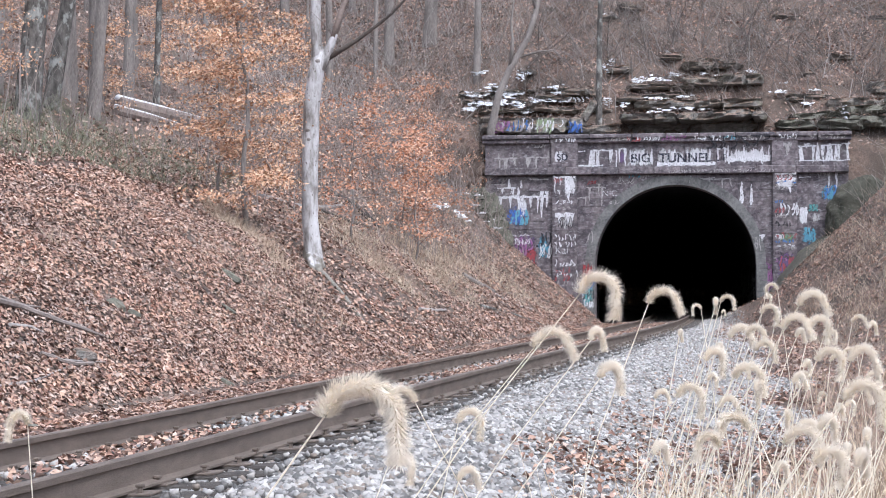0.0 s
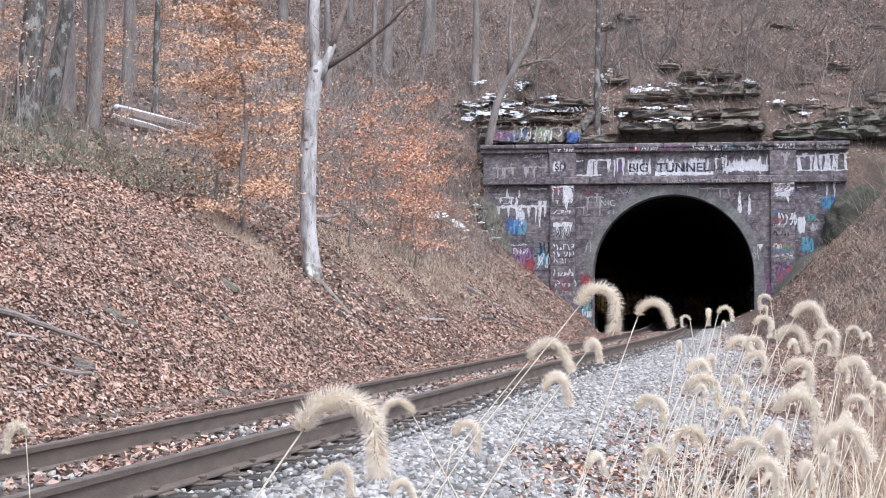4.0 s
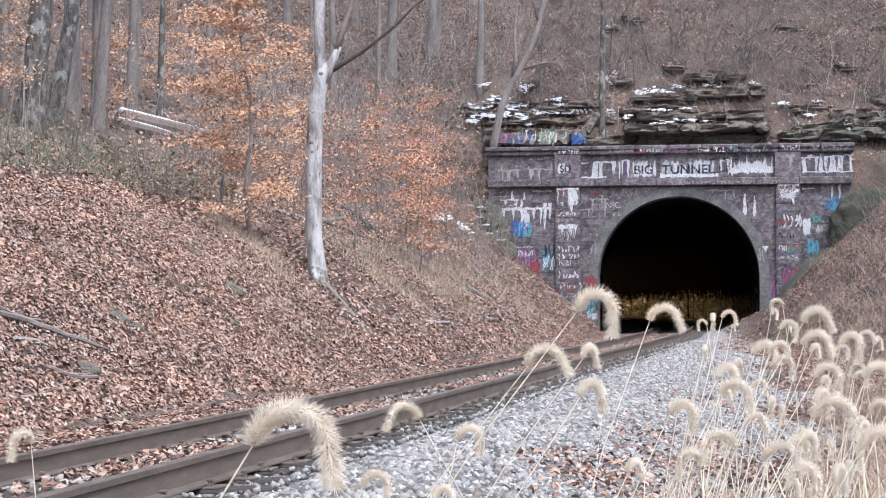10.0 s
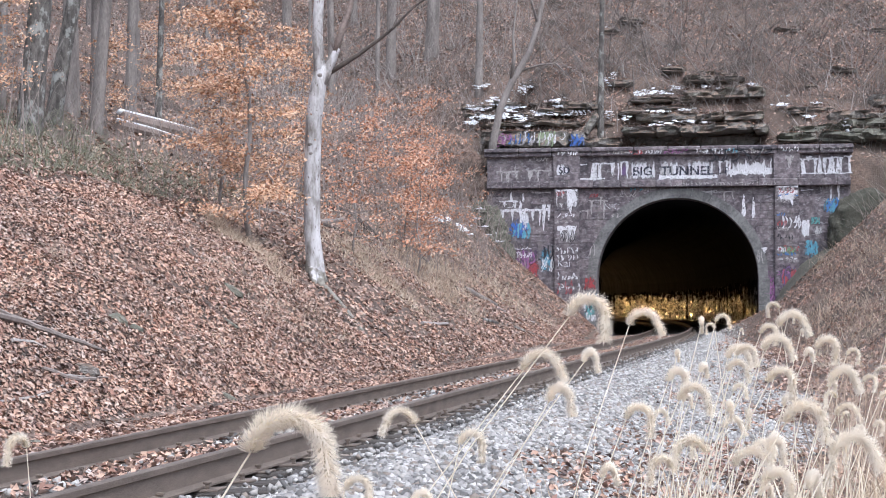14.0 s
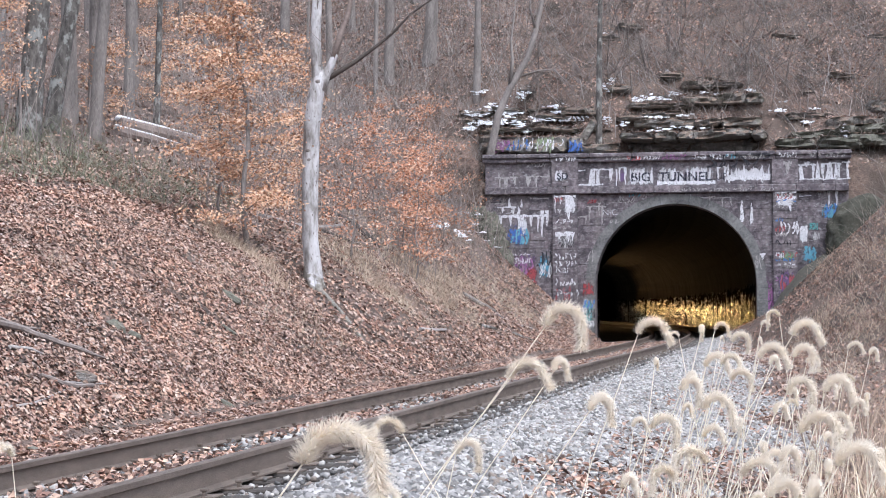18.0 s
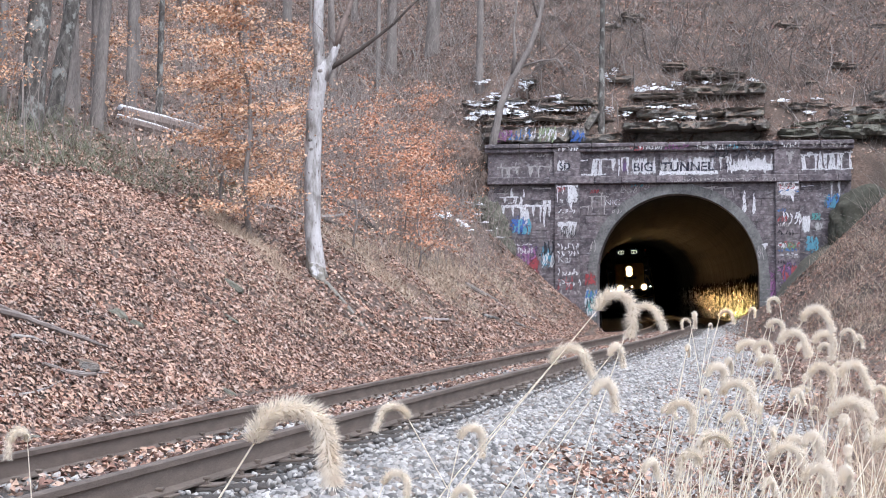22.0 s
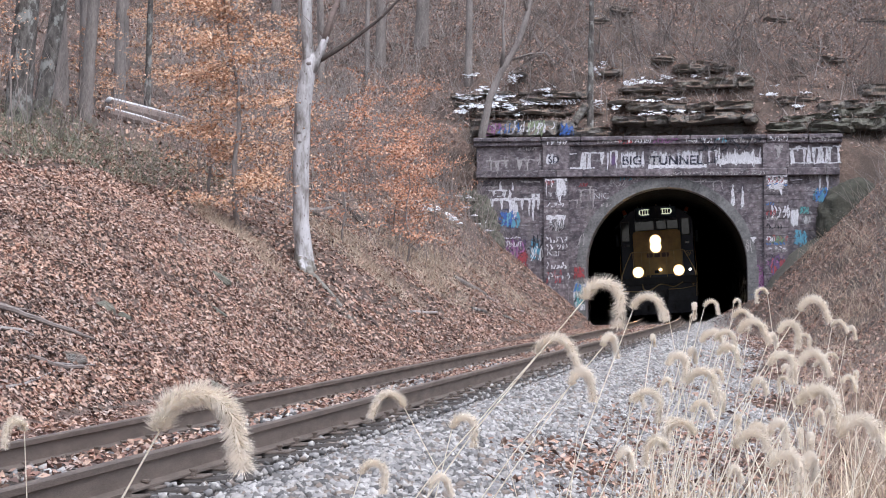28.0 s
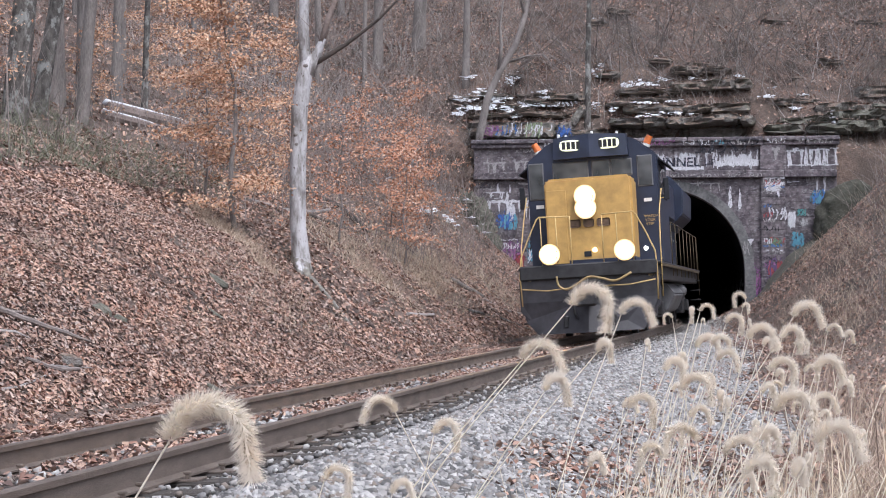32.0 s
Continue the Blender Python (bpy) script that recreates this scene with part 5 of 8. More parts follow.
def slab(name, u, z, v, w, h, d, seed, tilt=0.0, label="", mat=None, group="rock ledges", rough=0.1, turn=0.0):
    """A broken bed of sandstone; u, z its centre in the portal's plane, v its face behind that plane."""
    rnd = random.Random(seed)
    bm = bmesh.new()
    n = max(6, int(w / 0.13))
    cuts = [-0.5, -0.46, -0.2, 0.08, 0.36, 0.47]
    grid = []
    chunk, step = 0.0, 0.0
    for k in range(n + 1):
        t = k / n
        x = -w / 2 + w * t
        if rnd.random() < 0.22:
            chunk, step = rnd.uniform(-0.14, 0.14), rnd.uniform(-0.1, 0.06)
        end = max(0.0, abs(t - 0.5) * 2 - 0.86) / 0.14
        col = []
        hh = h * (1 - 0.55 * end * end) + step * h
        for i, c in enumerate(cuts):
            q = Vector((x * 1.7 + seed, c * 5 + 0.35 * math.sin(x * 2 + seed), seed * 0.37))
            f = chunk + rough * noise.noise(q) * 2.2 + 0.35 * end + (0.16 if i == 0 else (0.05 if i == 5 else 0.0)) + rnd.uniform(-0.05, 0.05)
            col.append(bm.verts.new((x + rnd.uniform(-0.03, 0.03), f, c * hh + 0.05 * noise.noise(Vector((x * 1.1, seed, i))))))
        col.append(bm.verts.new((x, d, hh * 0.5 + 0.02)))
        col.insert(0, bm.verts.new((x, d, -hh * 0.5)))
        grid.append(col)
    m = len(grid[0])
    for a, b in zip(grid, grid[1:]):
        for i in range(m):
            j = (i + 1) % m
            bm.faces.new((a[i], b[i], b[j], a[j]))
    bm.faces.new(grid[0])
    bm.faces.new(grid[-1][::-1])
    bmesh.ops.recalc_face_normals(bm, faces=bm.faces[:])
    root = link_bm(name, bm, mat or M_ROCK)
    root.matrix_basis = PORTAL @ Matrix.Translation((u, v, z)) @ Matrix.Rotation(turn, 4, "Z") @ Matrix.Rotation(tilt, 4, "Y")
    tagged(root, label or "weathered layered sandstone ledge on the hillside", "rock", group)
    LEDGES.append((root, w, h, d))
    return root


def snow_patch(u, z, w, h, seed, v=None, lean=0.6, label="ragged patch of old snow on the rock"):
    """Old snow in small crusts, lying against a slope."""
    rnd = random.Random(seed)
    bm = bmesh.new()
    for k in range(int((9 if u < -3.5 else 6) + w * h * (120 if u < -3.5 else 70))):
        cx, cz = rnd.gauss(0, 0.27) * w, rnd.gauss(0, 0.27) * h
        a = rnd.uniform(0.04, 0.15) * min(1.0, w + 0.25)
        b = a * rnd.uniform(0.22, 0.5)
        sk = rnd.uniform(-0.5, 0.35)
        n = 9
        mid = bm.verts.new((cx, cz / lean - 0.04, cz + 0.01))
        ring = []
        for i in range(n):
            t = 2 * math.pi * i / n
            r = rnd.uniform(0.45, 1.3)
            px, pz = a * r * math.cos(t), b * r * math.sin(t)
            pz += sk * px * 0.5
            ring.append(bm.verts.new((cx + px, (cz + pz) / lean + 0.05, cz + pz)))
        for i in range(n):
            bm.faces.new((mid, ring[i], ring[(i + 1) % n]))
    ob = link_bm("snow_patch", bm, M_SNOW, smooth=True)
    ob.matrix_basis = PORTAL @ Matrix.Translation((u, (hill_v(z) if v is None else v) - 0.07, z))
    return tagged(ob, label, "snow", kind="stuff")


# each bed: u from, u to, height of its foot and of its top, how far it juts out of the hillside, tilt
for k, (ua, ub, z0, z1, out, tl) in enumerate((
    # over the arch
    (-1.75, 0.95, 6.98, 7.33, 0.75, 0.015), (0.6, 3.45, 7.03, 7.36, 0.85, -0.02), (-1.2, 1.1, 7.47, 7.76, 0.4, -0.02), (0.9, 3.4, 7.5, 7.86, 0.5, 0.0),
    (-1.9, 0.5, 7.86, 8.06, 0.3, -0.08), (-1.5, 0.9, 8.22, 8.5, 0.5, 0.02), (0.4, 2.1, 8.3, 8.62, 0.45, 0.0), (1.9, 3.45, 8.28, 8.7, 0.5, 0.04),
    (0.45, 2.7, 8.92, 9.16, 0.5, 0.0), (1.0, 2.5, 9.25, 9.42, 0.3, 0.02), (-0.4, 0.5, 9.35, 9.6, 0.35, 0.0),
    # the long face beside it
    (-6.9, -4.9, 6.66, 7.36, 0.55, 0.0), (-5.1, -3.05, 6.62, 7.3, 0.5, 0.015), (-3.2, -1.7, 6.6, 7.0, 0.2, 0.0),
    (-5.2, -3.3, 7.42, 7.72, 0.55, 0.03), (-7.0, -5.1, 7.44, 7.62, 0.4, -0.03), (-7.7, -6.3, 7.72, 7.9, 0.35, 0.05), (-6.4, -4.8, 7.76, 7.96, 0.35, 0.06), (-5.0, -3.4, 7.84, 8.02, 0.35, 0.07),
    (-7.9, -6.6, 8.08, 8.24, 0.35, 0.02), (-6.7, -5.6, 8.16, 8.34, 0.35, 0.06), (-4.15, -2.6, 8.02, 8.34, 0.4, 0.0), (-5.4, -4.2, 8.2, 8.36, 0.25, 0.05), (-3.3, -2.0, 7.4, 7.6, 0.2, 0.0),
    (-7.6, -6.9, 9.0, 9.2, 0.3, 0.0), (-5.7, -5.1, 8.9, 9.1, 0.3, 0.1), (-2.3, -1.4, 8.85, 9.15, 0.4, 0.0), (-2.9, -2.2, 10.9, 11.15, 0.3, 0.0), (-2.2, -1.3, 11.35, 11.6, 0.3, 0.05),
    # towards the far wing
    (4.3, 6.0, 7.65, 8.0, 0.45, 0.0), (5.6, 7.2, 7.3, 7.75, 0.5, -0.03), (6.9, 9.6, 7.1, 7.6, 0.5, 0.0), (7.2, 9.8, 7.9, 8.3, 0.4, 0.03), (4.9, 5.9, 8.6, 8.8, 0.25, 0.0), (5.9, 6.9, 9.2, 9.4, 0.25, 0.0),
    (7.6, 8.6, 10.6, 10.9, 0.3, 0.0), (3.9, 5.0, 10.9, 11.1, 0.25, 0.0),
)):
    rb = random.Random(700 + k)
    z0, z1 = (0.96 + (q - 0.96) * (1 + hill_v(q) / 61.4) for q in (z0, z1))
    ua, ub = ua * 1.035, ub * 1.035
    u = ua
    while u < ub - 0.1:
        w = min(rb.uniform(0.9, 3.0), ub - u)
        if ub - u - w < 0.35:
            w = ub - u
        h = (z1 - z0) * rb.uniform(0.6, 1.0)
        o = out + rb.uniform(-0.16, 0.16)
        v = hill_v(z0) - o
        slab("rock_ledge", u + w / 2, z0 + h / 2 + rb.uniform(-0.04, 0.04), v, w + 0.06, h, hill_v(z1) - v + 1.2, 100 + 9 * k + int(u * 3) % 7, tl + rb.uniform(-0.05, 0.05), turn=rb.uniform(-0.12, 0.12), rough=0.16)
        u += w
# back of the hollow under the overhang
slab("rock_ledge", 0.9, 6.75, 3.1, 5.6, 1.2, 1.5, 140, label="dark rock at the back of the hollow under the ledges")
slab("fallen_rock", -2.98, 7.62, 1.75, 1.0, 0.3, 0.4, 141, tilt=-0.98, label="tilted pale sandstone slab leaning on the ledges", group="", rough=0.04)


M_MOSSROCK = two_scale("mossy_rock", (0.05, 0.053, 0.04), (0.22, 0.212, 0.175), 9, 4, 0.95, strength=0.9, distance=0.05)
for k, (u, z, v, w, h, tl) in enumerate(((4.7, 7.0, 1.5, 1.5, 0.34, 0.05), (5.4, 7.32, 1.9, 1.9, 0.3, -0.04), (6.3, 6.95, 1.3, 1.7, 0.4, 0.06), (7.4, 7.05, 1.2, 1.8, 0.42, 0.03), (7.2, 7.5, 1.7, 2.2, 0.34, -0.05), (8.9, 7.2, 1.4, 1.7, 0.5, 0.05), (9.0, 7.75, 2.0, 2.4, 0.36, 0.02))):
    slab("rock_ledge", u, z, v, w, h, 1.8, 820 + k, tl, "dark mossy broken ledge above the portal's coping", M_MOSSROCK, rough=0.22)
M_DARKMOSS = two_scale("dark_moss_and_earth", (0.025, 0.028, 0.02), (0.12, 0.116, 0.092), 9, 3, 0.95, strength=0.9, distance=0.05)
M_MUD = two_scale("grey_green_mud", (0.05, 0.05, 0.04), (0.16, 0.15, 0.125), 16, 1.8, 0.95, strength=0.8, distance=0.04)


def mud_heap():
    """Silt washed down against the wall: highest along the wall, sloping out to the bank."""
    rnd = random.Random(14)
    us = np.linspace(3.5, 7.4, 40)
    tops = np.interp(us, (3.5, 3.85, 4.0, 4.67, 5.4, 6.2, 7.4), (0.7, 1.1, 1.45, 2.3, 2.75, 3.25, 4.1))
    V, Q = [], []
    n = 14
    for u, top in zip(us, tops):
        for k in range(n):
            q = k / (n - 1)
            v = 0.06 - 2.3 * q
            w = PORTAL @ Vector((u, v, 0))
            low = ground_z(w.x, w.y)
            z = max(low - 0.1 * q + 0.02, top + (low - top) * (1 - (1 - q) ** 1.6))
            V.append((w.x, w.y, z + 0.07 * noise.noise(Vector((u * 1.6, v * 1.6, 3))) + 0.03 * noise.noise(Vector((u * 6, v * 6, 1)))))
    for i in range(len(us) - 1):
        for k in range(n - 1):
            Q.append((i * n + k, i * n + k + 1, (i + 1) * n + k + 1, (i + 1) * n + k))
    ob = grid_mesh("earth_mound", V, Q, M_MUD, smooth=True)
    tagged(ob, "smooth grey-green mud heaped against the portal's wing wall", "mud")


mud_heap()


def hummock(u, v, z, w, d, h, seed, mat, label, rough=0.16):
    """A rounded hump of earth and stone beside the wall."""
    bm = bmesh.new()
    bmesh.ops.create_icosphere(bm, subdivisions=5, radius=0.5)
    for q in bm.verts:
        q.co *= 1 + 0.6 * rough * noise.noise(q.co * 3.0 + Vector((seed, 0, 0))) + rough * 0.7 * noise.noise(q.co * 9 + Vector((0, seed, 0))) + 0.35 * rough * noise.noise(q.co * 24)
    bmesh.ops.scale(bm, vec=(w, d, h), verts=bm.verts)
    ob = link_bm("hummock", bm, mat, smooth=rough < 0.2)
    ob.matrix_basis = PORTAL @ Matrix.Translation((u, v, z))
    return tagged(ob, label, "mound")


hummock(6.92, -0.45, 3.2, 2.7, 1.5, 3.4, 3, M_DARKMOSS, "rounded grey-green hump of earth beside the wing wall", 0.14)
hummock(-7.85, 0.35, 5.0, 2.4, 1.9, 3.6, 11, M_GROUND, "leaf-covered earth banked against the end of the wing wall", 0.2)
hummock(-7.0, -0.5, 2.9, 2.5, 1.5, 3.1, 7, M_MOSSROCK, "mossy hump of earth and stones beside the wing wall", 0.3)
snow_patch(6.35, 7.3, 0.3, 0.42, 50, 0.85, 3.0)
# mossy stones with old snow on the hump at the wing wall
rnd = random.Random(23)
for k in range(15):
    z = 4.15 - 0.095 * k + rnd.uniform(-0.08, 0.08)
    u = -6.98 + 0.062 * k + rnd.uniform(-0.3, 0.25)
    v = -0.5 - 0.75 * math.sqrt(max(0.05, 1 - ((z - 2.9) / 1.55) ** 2 - ((u + 7.0) / 1.25) ** 2))
    w = rnd.uniform(0.26, 0.5)
    slab("rubble_stone", u, z, v + 0.02, w, rnd.uniform(0.13, 0.2), 0.4, 640 + k, rnd.uniform(-0.25, 0.15), "mossy rough stone in the rubble beside the wing wall", M_MOSSROCK, "rubble beside the portal", 0.16)
    if k % 3 == 0:
        snow_patch(u, z + 0.1, w * 0.7, 0.06, 700 + k, v - 0.15, 1.5)
# rubble beside the wings
for k, (u, z, v, w, h) in enumerate(((-7.2, 2.5, -0.2, 0.9, 0.4), (-7.4, 3.1, 0.0, 1.2, 0.35), (-7.6, 3.6, 0.2, 1.3, 0.4), (-7.1, 4.1, 0.4, 1.1, 0.3), (-7.7, 4.6, 0.5, 1.3, 0.35))):
    slab("rock_ledge", u, z, v, w, h, 1.6, 160 + k, 0.05 * (k % 3 - 1), "broken grey stone beside the portal's wing wall", group="broken stones beside the portal")
for k, (u, z, w, h) in enumerate(((-7.3, 8.1, 0.8, 0.34), (-6.5, 8.3, 0.9, 0.4), (-6.9, 7.75, 0.9, 0.26), (-5.9, 8.1, 0.7, 0.3), (-7.35, 7.55, 0.8, 0.14), (-6.3, 7.78, 0.8, 0.26), (-5.5, 7.74, 0.6, 0.3), (-5.2, 7.42, 0.4, 0.12), (-4.8, 7.86, 1.0, 0.2), (-4.2, 8.12, 0.4, 0.2), (-7.3, 8.95, 0.6, 0.26), (-5.5, 8.85, 0.5, 0.45), (-6.2, 8.75, 0.3, 0.2), (-4.3, 8.35, 0.6, 0.14), (-3.9, 7.8, 0.5, 0.1),
                                  (-2.3, 7.78, 0.4, 0.5), (-2.45, 9.0, 0.45, 0.4), (-2.2, 9.3, 0.3, 0.3), (-1.7, 7.62, 0.45, 0.18), (-1.2, 8.5, 0.6, 0.4), (-0.6, 8.55, 0.9, 0.3), (0.1, 8.72, 0.5, 0.2), (-0.5, 7.86, 1.0, 0.1), (0.6, 7.9, 0.8, 0.1), (-0.2, 7.38, 0.9, 0.12), (0.5, 7.45, 0.8, 0.16), (1.2, 7.42, 0.5, 0.06),
                                  (3.0, 8.8, 0.5, 0.16), (1.3, 8.75, 0.4, 0.12), (1.75, 8.68, 0.35, 0.1), (4.0, 8.0, 0.55, 0.2), (4.25, 8.35, 0.25, 0.1), (5.0, 7.55, 0.5, 0.18), (5.4, 8.05, 0.4, 0.2), (-0.1, 9.62, 0.3, 0.1), (-2.6, 11.2, 0.5, 0.14), (7.8, 8.2, 0.6, 0.3), (9.0, 8.0, 0.5, 0.2))):
    z = 0.96 + (z - 0.96) * (1 + hill_v(z) / 61.4)
    snow_patch(u * 1.035, z, w, h, 300 + k, max(0.3, hill_v(z) - 0.45))
for k, (u, z, v, w, h) in enumerate(((-6.15, 2.95, -0.72, 0.8, 0.32), (-6.3, 3.28, -0.78, 1.1, 0.34), (-6.5, 3.62, -0.74, 1.3, 0.34), (-6.85, 3.96, -0.7, 1.4, 0.34), (-7.2, 4.28, -0.6, 1.4, 0.3), (-7.5, 3.7, -0.85, 1.2, 0.34), (-7.1, 3.32, -0.85, 1.3, 0.34))):
    slab("rock_ledge", u, z, v, w, h, 0.85, 180 + k, 0.08 * (k % 3 - 1), "mossy broken stone with snow beside the portal's wing wall", M_MOSSROCK, group="broken stones beside the portal")
    snow_patch(u - 0.1, z + h / 2 - 0.03, w * 0.45, 0.05, 450 + k, v - 0.05, 1.5)
for k, (u, z, w, h, v) in enumerate(((-7.35, 3.5, 0.5, 0.14, -0.05), (-7.5, 4.0, 0.6, 0.16, 0.05), (-7.2, 4.4, 0.5, 0.1, 0.2), (-7.1, 2.8, 0.5, 0.14, -0.25), (-7.7, 4.9, 0.5, 0.14, 0.3))):
    snow_patch(u, z, w, h, 400 + k, v, 2.0)
for k, (kind, col, u0, u1, z0, z1, v) in enumerate((("daub", "magenta", -6.6, -5.7, 6.8, 7.3, 0.98), ("scrawl", "magenta", -6.7, -5.7, 6.8, 7.2, 0.93), ("scrawl", "faded", -6.3, -5.0, 6.8, 7.15, 0.92), ("scrawl", "white", -4.6, -3.9, 6.8, 7.2, 0.9), ("scrawl", "blue", -6.0, -5.2, 6.85, 7.2, 0.96), ("scrawl", "white", -5.45, -4.6, 6.9, 7.3, 0.95), ("scrawl", "green", -4.9, -4.3, 6.75, 7.25, 0.94), ("daub", "blue", -3.75, -3.1, 6.7, 7.25, 1.2), ("scrawl", "white", -3.9, -3.0, 8.1, 8.26, 2.86))):
    if kind == "daub":
        daub(col, u0, u1, z0, z1, v)
    else:
        scrawl(col, u0, u1, z0, z1, v, 5, 0.035)


def ledge_litter():
    """Leaves and thin dead grass caught on the tops of the ledges."""
    rs = np.random.RandomState(19)
    V, F, G, H = [], [], [], []
    for root, w, h, d in LEDGES:
        m = np.array(root.matrix_basis)
        k = int(w * 46)
        P = np.stack([rs.uniform(-w / 2, w / 2, k), 0.1 + 0.8 * min(d, 1.3) * rs.random(k), np.full(k, h * 0.5 + 0.03), np.ones(k)], 1) @ m.T
        for q in P[:, :3]:
            a, r = rs.uniform(0, 6.28), rs.uniform(0.04, 0.09)
            e = np.array([math.cos(a), math.sin(a), rs.uniform(-0.4, 0.4)]) * r
            g = np.array([-math.sin(a), math.cos(a), rs.uniform(-0.3, 0.6)]) * r * 0.55
            i = len(V)
            V += [q - e, q + g, q + e, q - g + np.array([0, 0, 0.02])]
            F += [(i, i + 1, i + 2), (i, i + 2, i + 3)]
        k = int(w * 16)
        P = np.stack([rs.uniform(-w / 2, w / 2, k), 0.02 + 0.25 * rs.random(k), np.full(k, h * 0.5), np.ones(k)], 1) @ m.T
        for q in P[:, :3]:
            side, out = rs.uniform(-0.12, 0.12), rs.uniform(0.03, 0.2)
            up, down = rs.uniform(0.04, 0.16), rs.uniform(-0.22, 0.1)
            i = len(G)
            for t, o in ((0, 0.008), (0.5, 0.007), (1.0, 0.002)):
                c = q + np.array([side * t, -out * t, 4 * up * t * (1 - t) + down * t])
                G += [c - np.array([o, 0, 0]), c + np.array([o, 0, 0])]
            H += [(i, i + 1, i + 3, i + 2), (i + 2, i + 3, i + 5, i + 4)]
    tagged(grid_mesh("fallen_leaves", V, F, M_LEAF), "dry brown leaves caught on the rock ledges", "leaf litter", kind="stuff")
    tagged(grid_mesh("dry_grass", G, H, M_TWIG), "thin dead grass hanging over the rock ledges", "grass", kind="stuff")


ledge_litter()


# ======== trees ========
def wander(rnd, p, d, length, steps, jit, lift=0.0):
    pts = [Vector(p)]
    d = Vector(d).normalized()
    for _ in range(steps):
        d = (d + Vector((rnd.gauss(0, jit), rnd.gauss(0, jit), rnd.gauss(0, jit) + lift))).normalized()
        pts.append(pts[-1] + d * (length / steps))
    return pts


def twigs(bm, rnd, pts, count, length, r, droop=0.0, sides=3):
    for _ in range(count):
        k = rnd.randrange(1, len(pts))
        a = rnd.uniform(0, 2 * math.pi)
        d = (pts[k] - pts[k - 1]).normalized() * 0.7 + Vector((math.cos(a), math.sin(a), rnd.uniform(-0.1, 0.6) - droop))
        q = wander(rnd, pts[k - 1].lerp(pts[k], rnd.random()), d, length * rnd.uniform(0.5, 1.2), 3, 0.22)
        tube(bm, q, [r, r * 0.7, r * 0.45, r * 0.2], sides, cap=False)


def make_tree(seed, height, r0, limbs=9, bark=None, low=0.35, lean=(0, 0)):
    """A bare winter tree at the origin: trunk, each main limb, fine twigs."""
    rnd = random.Random(seed)
    root = new("bare_tree")
    n = 10
    pts, rad = [], []
    wx, wy = rnd.uniform(-0.2, 0.2), rnd.uniform(-0.2, 0.2)
    for k in range(n + 1):
        t = k / n
        pts.append(Vector((lean[0] * height * t + wx * math.sin(3 * t + seed), lean[1] * height * t + wy * math.sin(2.3 * t), height * t - 0.3 * (k == 0))))
        rad.append(r0 * (1 - 0.8 * t) * (1.35 if k == 0 else 1.0))
    pts.insert(1, pts[0].lerp(pts[1], 0.25))
    rad.insert(1, r0 * 1.06)
    bm = bmesh.new()
    tube(bm, pts, rad, 9)
    part("trunk", bm, bark or M_BARK, root, smooth=True)
    bt = bmesh.new()
    for _ in range(limbs):
        t = rnd.uniform(low, 0.97)
        k = min(int(t * n) + 1, n)
        a = rnd.uniform(0, 2 * math.pi)
        L = height * rnd.uniform(0.14, 0.32) * (1.15 - 0.5 * t)
        q = wander(rnd, pts[k], (math.cos(a), math.sin(a), rnd.uniform(0.3, 1.0)), L, 5, 0.18, 0.05)
        r = r0 * (1 - 0.8 * t) * rnd.uniform(0.3, 0.5)
        bm = bmesh.new()
        tube(bm, q, [r, r * 0.8, r * 0.6, r * 0.42, r * 0.28, r * 0.1], 5, cap=False)
        part("limb", bm, bark or M_BARK, root, smooth=True)
        twigs(bt, rnd, q, 9, L * 0.5, r * 0.3)
    twigs(bt, rnd, pts[4:], 14, height * 0.12, r0 * 0.12)
    tagged(part("twig_spray", bt, M_TWIG, root), "fine bare twigs", kind="stuff")
    return root


def place(x, y, turn=0.0, sink=0.1):
    return Matrix.Translation((x, y, ground_z(x, y) - sink)) @ Matrix.Rotation(turn, 4, "Z")


def m_lichen():
    n = Nodes("lichened_bark", 0.95)
    v = n.at((1, 1, 0.4))
    c = n.ramp(n.noise(9, 5, v, 0.7), [(0.32, (0.04, 0.036, 0.034)), (0.55, (0.13, 0.12, 0.11)), (0.72, (0.22, 0.21, 0.2))])
    pale = n.ramp(n.noise(4.5, 4, n.at((1, 1, 0.7))), [(0.52, (0.0, 0.0, 0.0)), (0.6, (1.0, 1.0, 1.0))])
    c = n.mix(n.math("MULTIPLY", pale, 0.7), c, (0.36, 0.37, 0.35))
    return n.done(c, bump=n.noise(14, 5, v), strength=1.0, distance=0.04)


M_LICHEN = m_lichen()
